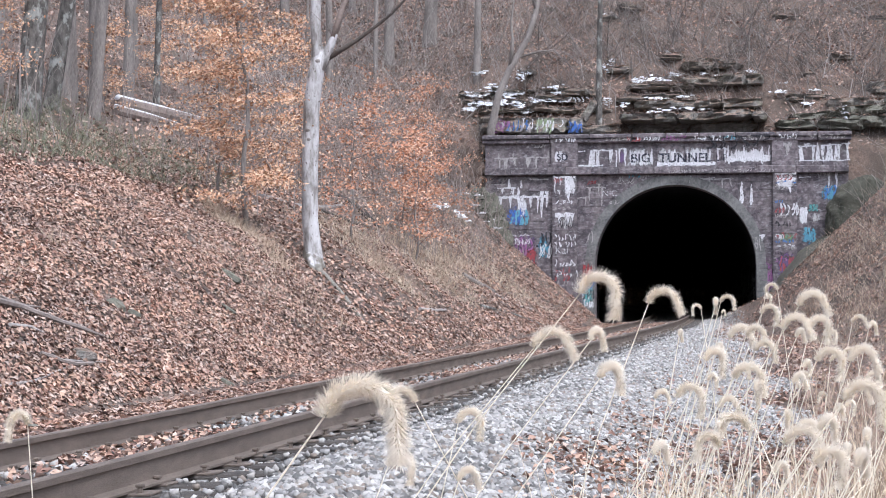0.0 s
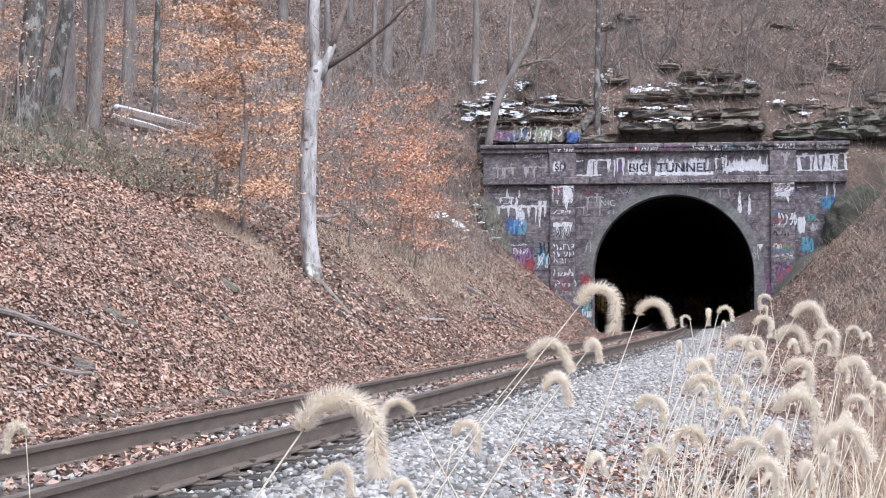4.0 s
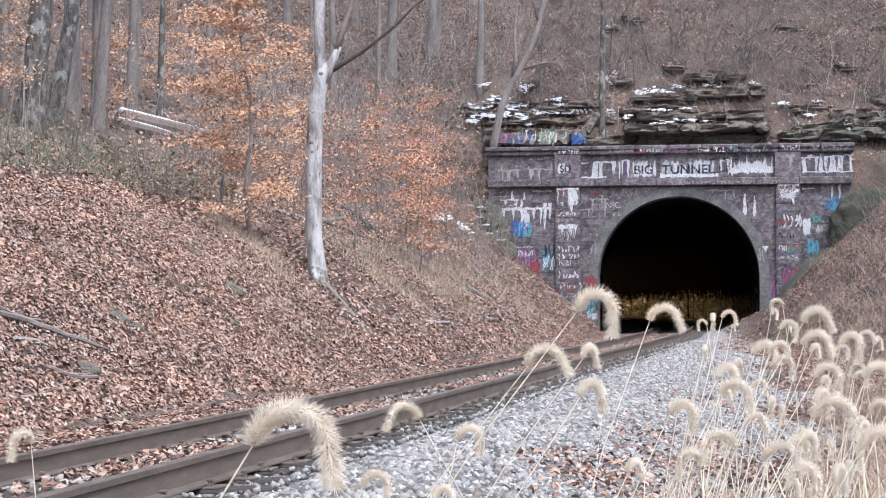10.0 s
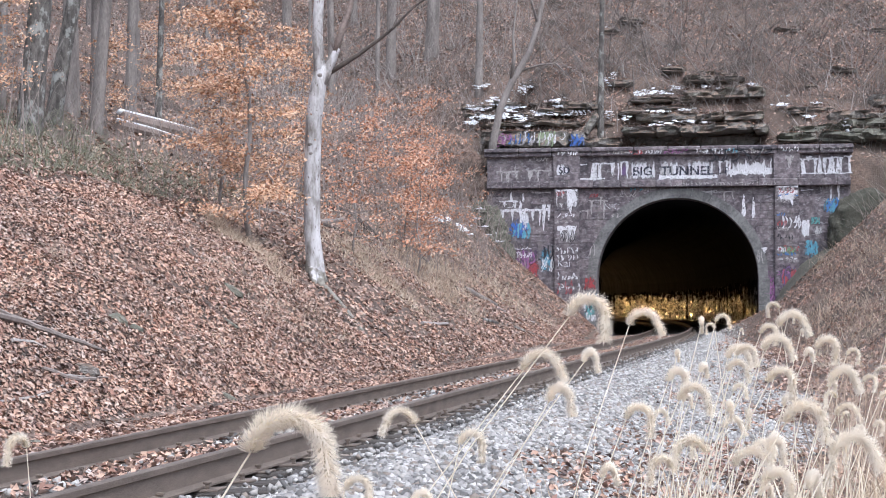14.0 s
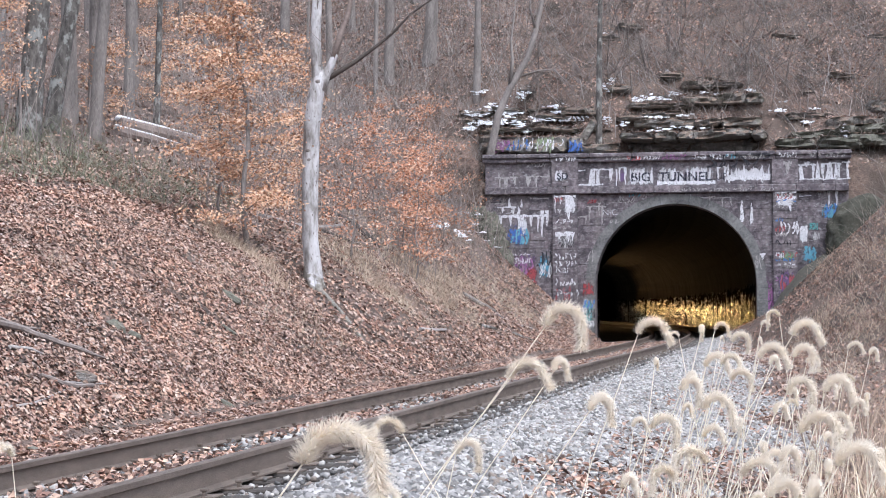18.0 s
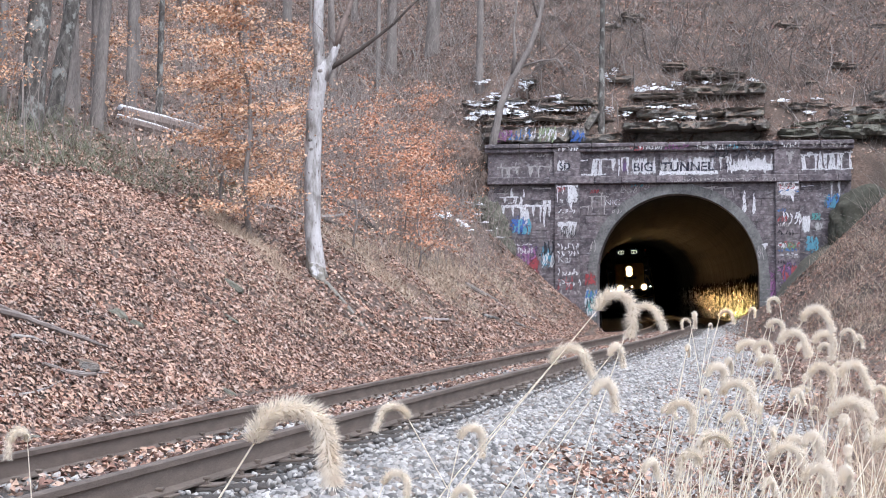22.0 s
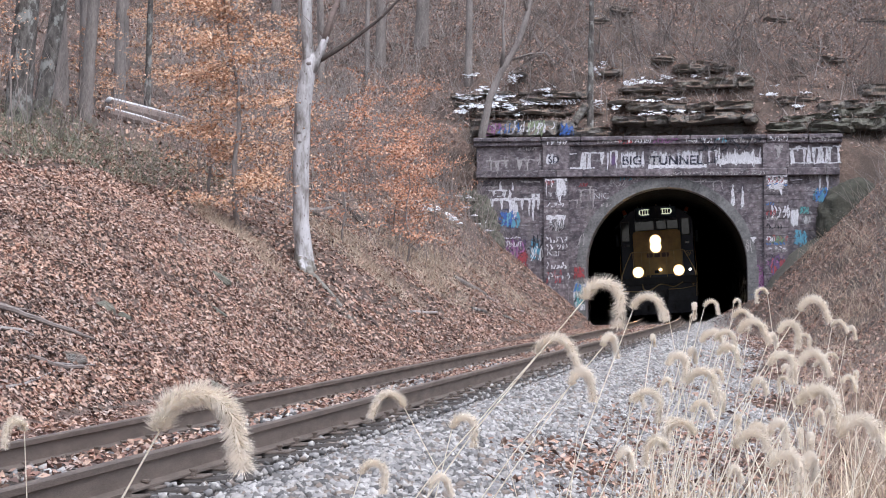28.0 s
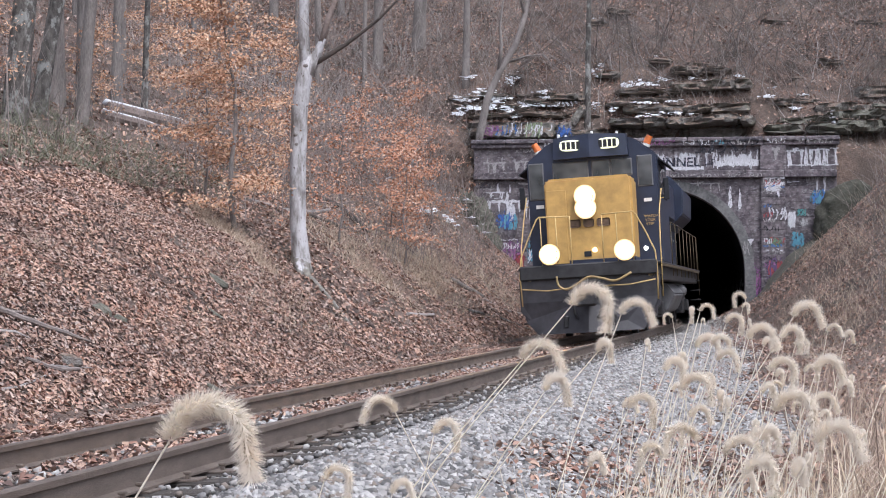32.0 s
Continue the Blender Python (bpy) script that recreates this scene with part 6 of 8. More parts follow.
# the nearer trees: seed, height, radius, limbs, bark, lean, x, y
for seed, hgt, r, nl, bark, lean, x, y, lab in (
    (1, 17, 0.29, 8, M_LICHEN, (0.09, 0.0), -9.0, 37.2, "big lichen-grey leaning tree trunk on the slope"),
    (2, 16, 0.2, 8, M_LICHEN, (0.19, 0.02), -9.5, 40.2, "lichen-grey leaning tree trunk beside a larger one"),
    (3, 17, 0.17, 8, M_BARK, (0.06, 0.0), -8.62, 42.0, "dark straight tree trunk in the woods"),
    (4, 17, 0.17, 8, M_BARK, (0.02, 0.0), -8.85, 47.4, "dark bare tree in the woods"),
    (5, 16, 0.10, 7, M_LICHEN, (0.02, 0.0), -8.45, 50.5, "slender pale-barked bare tree in the woods"),
    (6, 16, 0.30, 8, M_BARK, (0.03, 0.0), -0.45, 70.5, "thick grey bare tree on the hillside"),
    (7, 14, 0.16, 8, M_BARK, (0.02, 0.0), 1.5, 67.4, "slim dark bare tree behind the snowy ledges"),
    (8, 14, 0.13, 12, M_LICHEN, (0.0, 0.0), 6.1, 63.9, "grey bare tree growing out of the ledges"),
):
    t = make_tree(seed, hgt, r, nl, bark, 0.4, lean)
    t.matrix_basis = place(x, y)
    t.name = "tree"
    tagged(t, lab, "tree")


def crooked_tree():
    root = new("tree")
    root.matrix_basis = place(1.75, 63.2, 0, 0.3)
    b = root.matrix_basis.translation.z
    P = [(0, 0, 0), (0.15, 0, 1.3), (0.42, 0, 2.6), (0.85, 0.1, 3.6), (1.5, 0.1, 4.7), (1.85, 0.2, 5.8), (2.2, 0.3, 7.5), (2.4, 0.4, 10)]
    bm = bmesh.new()
    tube(bm, P, [0.19, 0.15, 0.14, 0.13, 0.12, 0.1, 0.08, 0.03], 8)
    part("trunk", bm, M_BARK, root, smooth=True)
    rnd = random.Random(3)
    bt = bmesh.new()
    for st, pts, r in ((3, [(0.85, 0.1, 3.6), (0.95, 0, 4.6), (0.9, 0, 5.4), (1.1, 0, 7.0)], 0.09), (4, [(1.1, 0.1, 4.0), (1.9, 0.1, 4.25), (2.5, 0, 4.3), (3.2, 0, 3.6)], 0.05), (5, [(1.85, 0.2, 5.8), (1.6, 0, 6.6), (1.7, 0, 8.0)], 0.06)):
        bm = bmesh.new()
        tube(bm, pts, [r * (1 - 0.25 * i) for i in range(len(pts))], 6)
        part("limb", bm, M_BARK, root, smooth=True)
        twigs(bt, rnd, [Vector(p) for p in pts], 10, 0.9, 0.016)
    twigs(bt, rnd, [Vector(p) for p in P[3:]], 16, 1.1, 0.018)
    tagged(part("twig_spray", bt, M_TWIG, root), "fine bare twigs", kind="stuff")
    tagged(root, "crooked bare tree leaning over the snowy ledges", "tree")


crooked_tree()


M_LOGBARK = two_scale("rotting_log_bark", (0.12, 0.09, 0.08), (0.34, 0.28, 0.25), 18, 3, 0.95, strength=0.8)
M_DARKBRANCH = two_scale("dark_dead_branch", (0.035, 0.03, 0.027), (0.11, 0.09, 0.08), 18, 3, 0.95, strength=0.6)


def sycamore():
    root = new("sycamore_tree")
    x, y = -2.52, 33.0
    z = ground_z(x, y)
    root.matrix_basis = Matrix.Translation((x, y, z - 0.05))
    P = [(0.06, 0, -0.25), (0.05, 0, 0.05), (0.03, 0, 0.4), (-0.02, 0, 0.9), (-0.02, 0, 2.0), (0.01, 0, 3.1), (0.09, 0, 3.7), (0.15, 0, 4.0), (0.2, 0, 4.2)]
    bm = bmesh.new()
    tube(bm, P, [0.3, 0.2, 0.17, 0.158, 0.16, 0.16, 0.155, 0.15, 0.06], 12)
    part("trunk", bm, M_SYC, root, "smooth white bark", smooth=True)
    rnd = random.Random(4)
    bt = bmesh.new()
    for pts, rad, mat in (
        ([(0.12, 0, 3.75), (0.11, 0, 4.2), (0.07, 0, 4.75), (0.1, 0, 5.35), (0.2, 0.1, 7.2), (0.1, 0.2, 9.5)], [0.13, 0.115, 0.11, 0.1, 0.06, 0.02], M_SYC),
        ([(0.17, 0, 3.8), (0.28, 0, 4.05), (0.42, 0, 4.38), (0.47, 0, 4.5)], [0.12, 0.1, 0.075, 0.06], M_SYC),
        ([(0.42, 0, 4.36), (0.55, 0, 4.85), (0.73, 0, 5.35), (0.95, -0.1, 7.0), (1.1, -0.1, 9.0)], [0.07, 0.06, 0.05, 0.035, 0.012], M_LOGBARK),
        ([(0.3, 0, 4.0), (0.62, -0.03, 4.2), (0.9, -0.05, 4.37), (1.3, -0.1, 4.66), (1.57, -0.1, 4.88), (1.95, -0.1, 5.28), (2.9, -0.3, 5.9)], [0.05, 0.05, 0.04, 0.032, 0.028, 0.022, 0.006], M_DARKBRANCH),
    ):
        bm = bmesh.new()
        tube(bm, pts, rad, 9)
        part("limb", bm, mat, root, smooth=True)
        twigs(bt, rnd, [Vector(p) for p in pts[2:]], 9, 0.9, 0.012)
    # knots
    for kx, kz in ((-0.03, 2.42), (-0.05, 2.6), (0.13, 3.95)):
        bm = bmesh.new()
        bmesh.ops.create_uvsphere(bm, u_segments=8, v_segments=6, radius=0.05, matrix=Matrix.Translation((kx, -0.135, kz)) @ Matrix.Diagonal((1, 0.6, 0.8, 1)))
        part("knot", bm, M_BARK, root, "dark bark knot", True)
    tagged(part("twig_spray", bt, M_TWIG, root), "fine bare twigs", kind="stuff")
    # exposed roots running down the slope
    for way, rad in (([(0.08, -0.12), (0.2, -0.5), (0.34, -0.95), (0.52, -1.4), (0.78, -1.9), (1.05, -2.5), (1.3, -3.2)], [0.11, 0.085, 0.065, 0.05, 0.042, 0.035, 0.012]), ([(0.0, -0.1), (0.05, -0.45), (0.14, -0.9)], [0.1, 0.06, 0.015])):
        q = [(a, b, ground_z(x + a, y + b) - z + 0.04 + (0.16 if k == 0 else 0.5 * r)) for k, ((a, b), r) in enumerate(zip(way, rad))]
        bm = bmesh.new()
        tube(bm, q, rad, 8)
        part("root", bm, M_SYC, root, "grey surface root", smooth=True)
    tagged(root, "white-barked sycamore with a forked dead top", "tree")


sycamore()


# ---- beech saplings that keep their orange leaves ----
def leaf_cloud(rs, centres, spread, count, size):
    """Leaves in flat sprays round the given places."""
    idx = rs.randint(0, len(centres), count)
    C = np.asarray(centres)[idx] + rs.normal(size=(count, 3)) * np.asarray(spread)
    N = np.stack([rs.normal(size=count) * 0.7, rs.normal(size=count) * 0.7 - 0.35, 0.6 + 0.4 * rs.random(count)], 1)
    N /= np.linalg.norm(N, axis=1)[:, None]
    A = rs.normal(size=(count, 3)) + np.array([0, 0, -0.6])
    A -= N * np.sum(A * N, 1)[:, None]
    A /= np.linalg.norm(A, axis=1)[:, None]
    B = np.cross(N, A)
    k = size * (0.7 + 0.6 * rs.random(count))
    T = np.array([(-0.5, 0, 0), (0.0, 0.28, 0.1), (0.55, 0, 0.0), (0.0, -0.28, 0.1)])
    W = C[:, None] + k[:, None, None] * (T[None, :, 0:1] * A[:, None] + T[None, :, 1:2] * B[:, None] + T[None, :, 2:3] * N[:, None])
    F = (np.array([(0, 1, 2), (0, 2, 3)])[None] + (np.arange(count) * 4)[:, None, None]).reshape(-1, 3)
    return W.reshape(-1, 3), F


def beech(seed, x, y, height, r0, reach, leaves, label, from_z=0.6, lean=0.0, size=0.075, bend=(), mat=None):
    rnd, rs = random.Random(seed), np.random.RandomState(seed)
    root = new("beech_sapling")
    root.matrix_basis = place(x, y)
    P = [Vector((lean * height * k / 8 + 0.06 * math.sin(k * 1.7 + seed) + (bend[k] if k < len(bend) else (bend[-1] if bend else 0)), 0.05 * math.cos(k * 1.3), height * k / 8)) for k in range(9)]
    bm = bmesh.new()
    tube(bm, P, [r0 * (1 - 0.1 * k) for k in range(9)], 7)
    part("trunk", bm, M_BARK, root, smooth=True)
    centres = []
    n = int(height * 5.5)
    for k in range(n):
        t = from_z / height + (1 - from_z / height) * (k + rnd.random()) / n
        a = rnd.uniform(0, 2 * math.pi)
        L = reach * (1.1 - 0.55 * t) * rnd.uniform(0.45, 1.1)
        i = min(int(t * 8), 7)
        p = P[i].lerp(P[i + 1], t * 8 - i)
        q = wander(rnd, p, (math.cos(a), math.sin(a), rnd.uniform(0.0, 0.45)), L, 5, 0.12, -0.04)
        bm = bmesh.new()
        tube(bm, q, [0.013, 0.011, 0.009, 0.007, 0.005, 0.002], 4, cap=False)
        part("branch", bm, M_TWIG, root)
        for v in q[1:]:
            centres += [tuple(v)] * 2
            for _ in range(2):
                centres.append(tuple(v + Vector((rnd.gauss(0, 0.18), rnd.gauss(0, 0.18), rnd.gauss(0, 0.04)))))
    V, F = leaf_cloud(rs, centres, (0.13, 0.13, 0.06), leaves, size)
    grid_mesh("leaves", V, F, mat or M_BEECH, root, "dry orange-brown leaves")
    tagged(root, label, "tree", "beech saplings")
    return root


M_RUST = pick("rusty_beech_leaves", [(0.52, 0.235, 0.13), (0.58, 0.3, 0.18), (0.42, 0.18, 0.1), (0.68, 0.47, 0.34), (0.54, 0.26, 0.15)], 0.6)
beech(21, -3.73, 32.4, 5.8, 0.06, 1.8, 8600, "young beech still holding dry orange leaves", 0.5, 0.0, 0.073, (0, 0, 0, 0.0, 0, -0.05, -0.2, -0.35, -0.55))
beech(22, -4.5, 34.6, 4.4, 0.035, 1.3, 3510, "small beech with dry orange leaves in the woods", 0.6)
beech(23, -2.0, 38.5, 3.4, 0.03, 1.6, 950, "low beech with dry orange leaves behind the white tree", 0.4, mat=M_RUST)
beech(24, -0.6, 43.0, 3.3, 0.03, 1.6, 1200, "low beech with dry orange leaves on the cutting slope", 0.4, mat=M_RUST)
beech(25, -9.75, 36.6, 4.2, 0.035, 1.2, 2000, "beech with dry orange leaves among grey trunks", 0.7)
beech(26, -8.9, 53.5, 4.6, 0.035, 1.7, 3510, "beech with dry orange leaves in the woods", 0.5)
beech(27, -0.35, 47.5, 2.6, 0.025, 1.2, 1300, "low beech with dry orange leaves near the portal", 0.3, mat=M_RUST)
beech(28, -8.75, 44.0, 2.6, 0.02, 1.0, 1500, "low beech with dry orange leaves under leaning trunks", 0.3)
beech(30, -0.9, 52.5, 2.4, 0.022, 1.2, 1300, "low beech with dry orange leaves beside the snow", 0.3, mat=M_RUST)
beech(31, 0.05, 53.8, 3.4, 0.025, 1.5, 1900, "low beech with dry orange leaves by the portal wing", 0.3, mat=M_RUST)
beech(32, -0.75, 56.5, 4.0, 0.028, 1.6, 1900, "beech sapling with dry orange leaves below the ledges", 0.5, mat=M_RUST)
beech(33, -1.9, 49.0, 3.6, 0.026, 1.5, 1500, "beech sapling with dry orange leaves on the slope", 0.4, mat=M_RUST)
beech(34, -1.0, 46.9, 3.4, 0.026, 1.4, 1500, "low beech with dry orange leaves above the straw bank", 0.4, mat=M_RUST)
beech(35, -2.75, 37.0, 3.0, 0.026, 1.3, 700, "low beech with dry orange leaves beside the white tree", 0.4, mat=M_RUST)
beech(29, -3.6, 43.5, 4.5, 0.03, 1.6, 2700, "beech with dry orange leaves deeper in the woods", 0.5)

# ---- the woods behind ----
kinds = [make_tree(40 + k, h, r, 9, M_BARK, 0.3, ln) for k, (h, r, ln) in enumerate(((17, 0.16, (0.02, 0)), (15, 0.11, (-0.03, 0)), (19, 0.22, (0.01, 0)), (13, 0.07, (0.05, 0.02)), (16, 0.09, (-0.015, 0)))) ]
rnd = random.Random(77)
spots = []
for k in range(250):
    if k < 160:
        s, l = rnd.uniform(30, 120), -rnd.uniform(13, 62)
    elif k < 215:
        s, l = rnd.uniform(66, 120), -rnd.uniform(6, 36)
    elif k < 222:
        s, l = rnd.uniform(61, 80), -rnd.uniform(9, 18)
    else:
        s, l = rnd.uniform(80, 125), rnd.uniform(-8, 40)
    spots.append((s, l))
for k, (s, l) in enumerate(spots):
    x, y = (float(a) for a in plan(s, l))
    t = kinds[k % 5]
    m = place(x, y, rnd.uniform(0, 6.28), 0.2)
    if k >= 5:
        t = copy_thing(t, m)
    else:
        t.matrix_basis = m
    t.name = "bare_tree"
    tagged(t, ("slender grey bare tree in the winter woods", "thin leaning bare tree in the winter woods", "stout grey bare tree in the winter woods", "thin crooked bare sapling in the winter woods", "narrow straight bare tree in the winter woods")[k % 5], "tree", "bare trees in the woods")


# ---- undergrowth, joined: bare stems too many to count ----
def thicket(name, seed, count, s_rng, l_rng, hgt, r, mat, label, keep=None, lean=0.25, power=1.0):
    rs = np.random.RandomState(seed)
    s = s_rng[0] + (s_rng[1] - s_rng[0]) * rs.random(count) ** power
    l = rs.uniform(*l_rng, count)
    if keep is not None:
        ok = rs.random(count) < keep(s, l)
        s, l = s[ok], l[ok]
    n = len(s)
    x, y = plan(s, l)
    base = np.stack([x, y, ground_sl(s, l) - 0.03], 1)
    V, F = [], []
    h = hgt[0] + (hgt[1] - hgt[0]) * rs.random(n) ** 1.5
    d = np.stack([rs.normal(size=n) * lean, rs.normal(size=n) * lean, np.ones(n)], 1)
    bend = np.stack([rs.normal(size=n) * lean, rs.normal(size=n) * lean, -0.15 * np.ones(n)], 1)
    off = 0
    segs = 3
    ang = 2 * np.pi * np.arange(3) / 3
    ring = np.stack([np.cos(ang), np.sin(ang), 0 * ang], 1)
    out = []
    for k in range(segs + 1):
        t = k / segs
        c = base + h[:, None] * (d * t + bend * t * t)
        rr = r * (0.5 + h / hgt[1]) * (1 - 0.85 * t)
        out.append(c[:, None] + rr[:, None, None] * ring[None])
    V = np.stack(out, 1).reshape(n, -1, 3)
    f = []
    for k in range(segs):
        for j in range(3):
            a, b = k * 3 + j, k * 3 + (j + 1) % 3
            f.append((a, b, b + 3, a + 3))
    F = (np.array(f)[None] + (np.arange(n) * 3 * (segs + 1))[:, None, None]).reshape(-1, 4)
    ob = grid_mesh(name, V.reshape(-1, 3), F, mat)
    return tagged(ob, label, "undergrowth", kind="stuff")


M_STRAW = pick("dry_straw", [(0.62, 0.52, 0.4), (0.7, 0.62, 0.5), (0.5, 0.4, 0.3), (0.56, 0.47, 0.36)], 0.8)
M_PALETWIG = two_scale("pale_grey_twigs", (0.24, 0.215, 0.205), (0.46, 0.43, 0.41), 12, 1.5, 0.9)
thicket("undergrowth", 1, 4600, (14, 75), (-34, -7), (0.6, 3.2), 0.010, M_TWIG, "bare grey-brown brush on the woodland floor", lambda s, l: np.where(s > 28, 1.0, smooth(-7.5, -9.5, l)))
thicket("undergrowth", 2, 4200, (60, 84), (-14, 16), (0.5, 2.6), 0.012, M_TWIG, "bare brush on the hillside over the tunnel", None, 0.5, 1.5)
thicket("undergrowth", 3, 1300, (34, 56), (-12, -5), (0.5, 2.8), 0.008, M_TWIG, "thin bare saplings on the cutting slope")
thicket("undergrowth", 14, 1300, (36, 62), (5.0, 15), (0.5, 2.2), 0.009, M_PALETWIG, "pale tangled brush on the bank beside the portal", lambda s, l: np.where(l > 7.0, 0.8, 0.0), 0.5)
thicket("dry_grass", 15, 5000, (30, 57), (4.4, 13), (0.15, 0.5), 0.006, M_STRAW, "dry grass on the bank beside the portal", lambda s, l: smooth(0.0, 0.5, wav(s, l, 0.9, 0.3)), 0.6)
thicket("undergrowth", 4, 1600, (34, 60), (4.5, 14), (0.4, 1.8), 0.009, M_TWIG, "tangled bare brush beside the portal", lambda s, l: np.where(l > 6.6, 1.0, 0.0), 0.45)
thicket("undergrowth", 11, 1500, (52, 78), (-20, -6.5), (0.8, 3.4), 0.007, M_PALETWIG, "pale grey bare shrubs in front of the woods", None, 0.5)
thicket("undergrowth", 10, 3600, (58, 80), (-6, 16), (0.3, 1.3), 0.014, M_BARK, "dead sticks and brush on the hillside", None, 1.2, 1.5)
thicket("undergrowth", 13, 900, (59, 88), (-14, 20), (0.8, 3.0), 0.016, M_PALETWIG, "pale arching vines on the hillside", None, 0.9, 1.4)
thicket("undergrowth", 9, 1100, (61, 82), (-6, 16), (0.9, 3.4), 0.024, M_BARK, "arching bare vines and saplings on the hillside", None, 0.8, 1.4)
thicket("undergrowth", 19, 700, (53, 58.5), (-10.5, -6.75), (0.6, 2.6), 0.008, M_TWIG, "bare brush against the end of the wing wall", None, 0.45)
M_BRIAR = two_scale("grey_green_briar", (0.11, 0.125, 0.08), (0.28, 0.29, 0.21), 6, 1.0, 0.9)


def k_tuft(s, l):
    return smooth(0.1, 0.7, wav(s, l, 0.7, 2.2)) * np.where(s > 27, 0.9, 0.6)


thicket("dry_grass", 5, 13000, (16, 55), (-8.5, -3.2), (0.12, 0.42), 0.005, M_STRAW, "tufts of short straw-coloured grass on the slope", k_tuft, 0.6)
thicket("dry_grass", 12, 6000, (30, 47), (-7.2, -3.6), (0.12, 0.42), 0.006, M_STRAW, "patches of bleached grass on the slope by the portal", lambda s, l: smooth(0.0, 0.5, wav(s, l, 0.8, 1.2)) * smooth(-7.4, -5.6, l), 0.6)
thicket("undergrowth", 7, 2600, (18, 33), (-13.5, -8.2), (0.25, 0.8), 0.007, M_BRIAR, "grey-green briars along the top of the slope", None, 0.7)
thicket("undergrowth", 8, 1100, (52, 75), (-16, -6), (0.5, 3.0), 0.009, M_PALETWIG, "thin bare saplings left of the portal")
def near_spots(*spots):
    """Density that falls off round each (s, l, size along, size across)."""
    return lambda s, l: np.clip(sum(np.exp(-((s - a) / c) ** 2 - ((l - b) / d) ** 2) for a, b, c, d in spots), 0, 1)


M_PALESTRAW = pick("bleached_straw", [(0.58, 0.46, 0.35), (0.66, 0.55, 0.43), (0.48, 0.36, 0.27)], 0.8)
thicket("dry_grass", 6, 9000, (22.5, 28), (-7.4, -4.6), (0.14, 0.4), 0.006, M_PALESTRAW, "ridge of bleached grass along the break of the slope", lambda s, l: np.exp(-((l + 6.9 - (26 - s) * 0.78) / 0.28) ** 2), 0.5)
thicket("dry_grass", 16, 12000, (28, 46), (-7.2, -3.6), (0.14, 0.42), 0.007, M_PALESTRAW, "pale straw grass in patches on the slope", near_spots((33, -6.0, 1.4, 0.5), (37.5, -5.7, 1.5, 0.5), (41.5, -5.3, 2.2, 0.6), (31, -4.7, 1.2, 0.4), (36, -4.6, 1.6, 0.4)), 0.6)
thicket("dry_grass", 17, 1500, (11, 16), (-5.4, -3.8), (0.1, 0.35), 0.004, M_PALESTRAW, "small tufts of straw among the leaves", near_spots((12.4, -4.5, 0.4, 0.2), (14.6, -4.9, 0.3, 0.2)), 0.6)

thicket("dry_grass", 18, 9000, (38, 56), (3.2, 9.0), (0.15, 0.55), 0.006, M_PALESTRAW, "bleached grass on the bank beside the portal", near_spots((42, 6.0, 2.0, 0.8), (46, 4.8, 2.0, 0.6), (49, 6.6, 2.0, 0.8), (53, 5.4, 1.5, 0.5), (44, 8.0, 2.0, 0.6)), 0.6)


# ---- logs, branches and stones on the slope ----
def on_ground(pts, r, lift=0.0):
    return [(x, y, ground_z(x, y) + r * 0.6 + lift) for x, y in pts]


def log(name, pts, rad, mat, label, category="log", snow=False, sides=9):
    bm = bmesh.new()
    tube(bm, pts, rad, sides)
    ob = link_bm(name, bm, mat, smooth=False)
    tagged(ob, label, category)
    if snow:
        bm = bmesh.new()
        tube(bm, [(x - 0.02, y - 0.03, z + rad[0] * 0.8) for x, y, z in pts], [rad[0] * 0.55, rad[1] * 0.5, rad[2] * 0.2], 7, flat=0.6)
        part("snow_cap", bm, M_SNOW, ob, "strip of snow", True)
    return ob


log("fallen_log", [(-8.75, 45.9, 5.95), (-7.8, 47.4, 5.82), (-6.9, 49.2, 5.72)], [0.2, 0.19, 0.17], M_LOGBARK, "fallen log dusted with snow in the woods", snow=True)
log("fallen_log", [(-8.75, 45.6, 5.72), (-8.0, 46.8, 5.60), (-7.3, 48.0, 5.45)], [0.15, 0.13, 0.12], M_LOGBARK, "thin fallen log dusted with snow", snow=True)
log("fallen_log", on_ground([(-1.6, 47.8), (-0.85, 47.2), (-0.14, 46.5)], 0.04, 0.06), [0.035, 0.03, 0.022], M_BARK, "long thin dark fallen pole lying down the slope")
log("fallen_log", on_ground([(0.6, 46.3), (1.1, 46.6), (1.5, 47.1)], 0.05, 0.03), [0.075, 0.07, 0.06], M_BARK, "short rotting log among the leaves")
log("fallen_branch", on_ground([(1.5, 46.9), (2.1, 48.3), (2.7, 49.9)], 0.03, 0.03), [0.035, 0.03, 0.02], M_PALETWIG, "pale bare branch at the foot of the slope", "branch")
log("fallen_branch", on_ground([(-0.42, 35.2), (-0.1, 36.6), (0.12, 38.0)], 0.03, 0.03), [0.035, 0.04, 0.03], M_PALETWIG, "pale stick among the leaves", "branch")
log("fallen_log", on_ground([(-4.1, 38.6), (-3.5, 40.0), (-2.9, 41.6), (-2.5, 42.6)], 0.05), [0.09, 0.085, 0.075, 0.05], M_BARK, "dark fallen log behind the white tree")
log("fallen_log", on_ground([(1.0, 42.5), (1.9, 44.8), (2.9, 47.5)], 0.04), [0.05, 0.045, 0.03], M_LICHEN, "grey fallen branch at the foot of the slope")
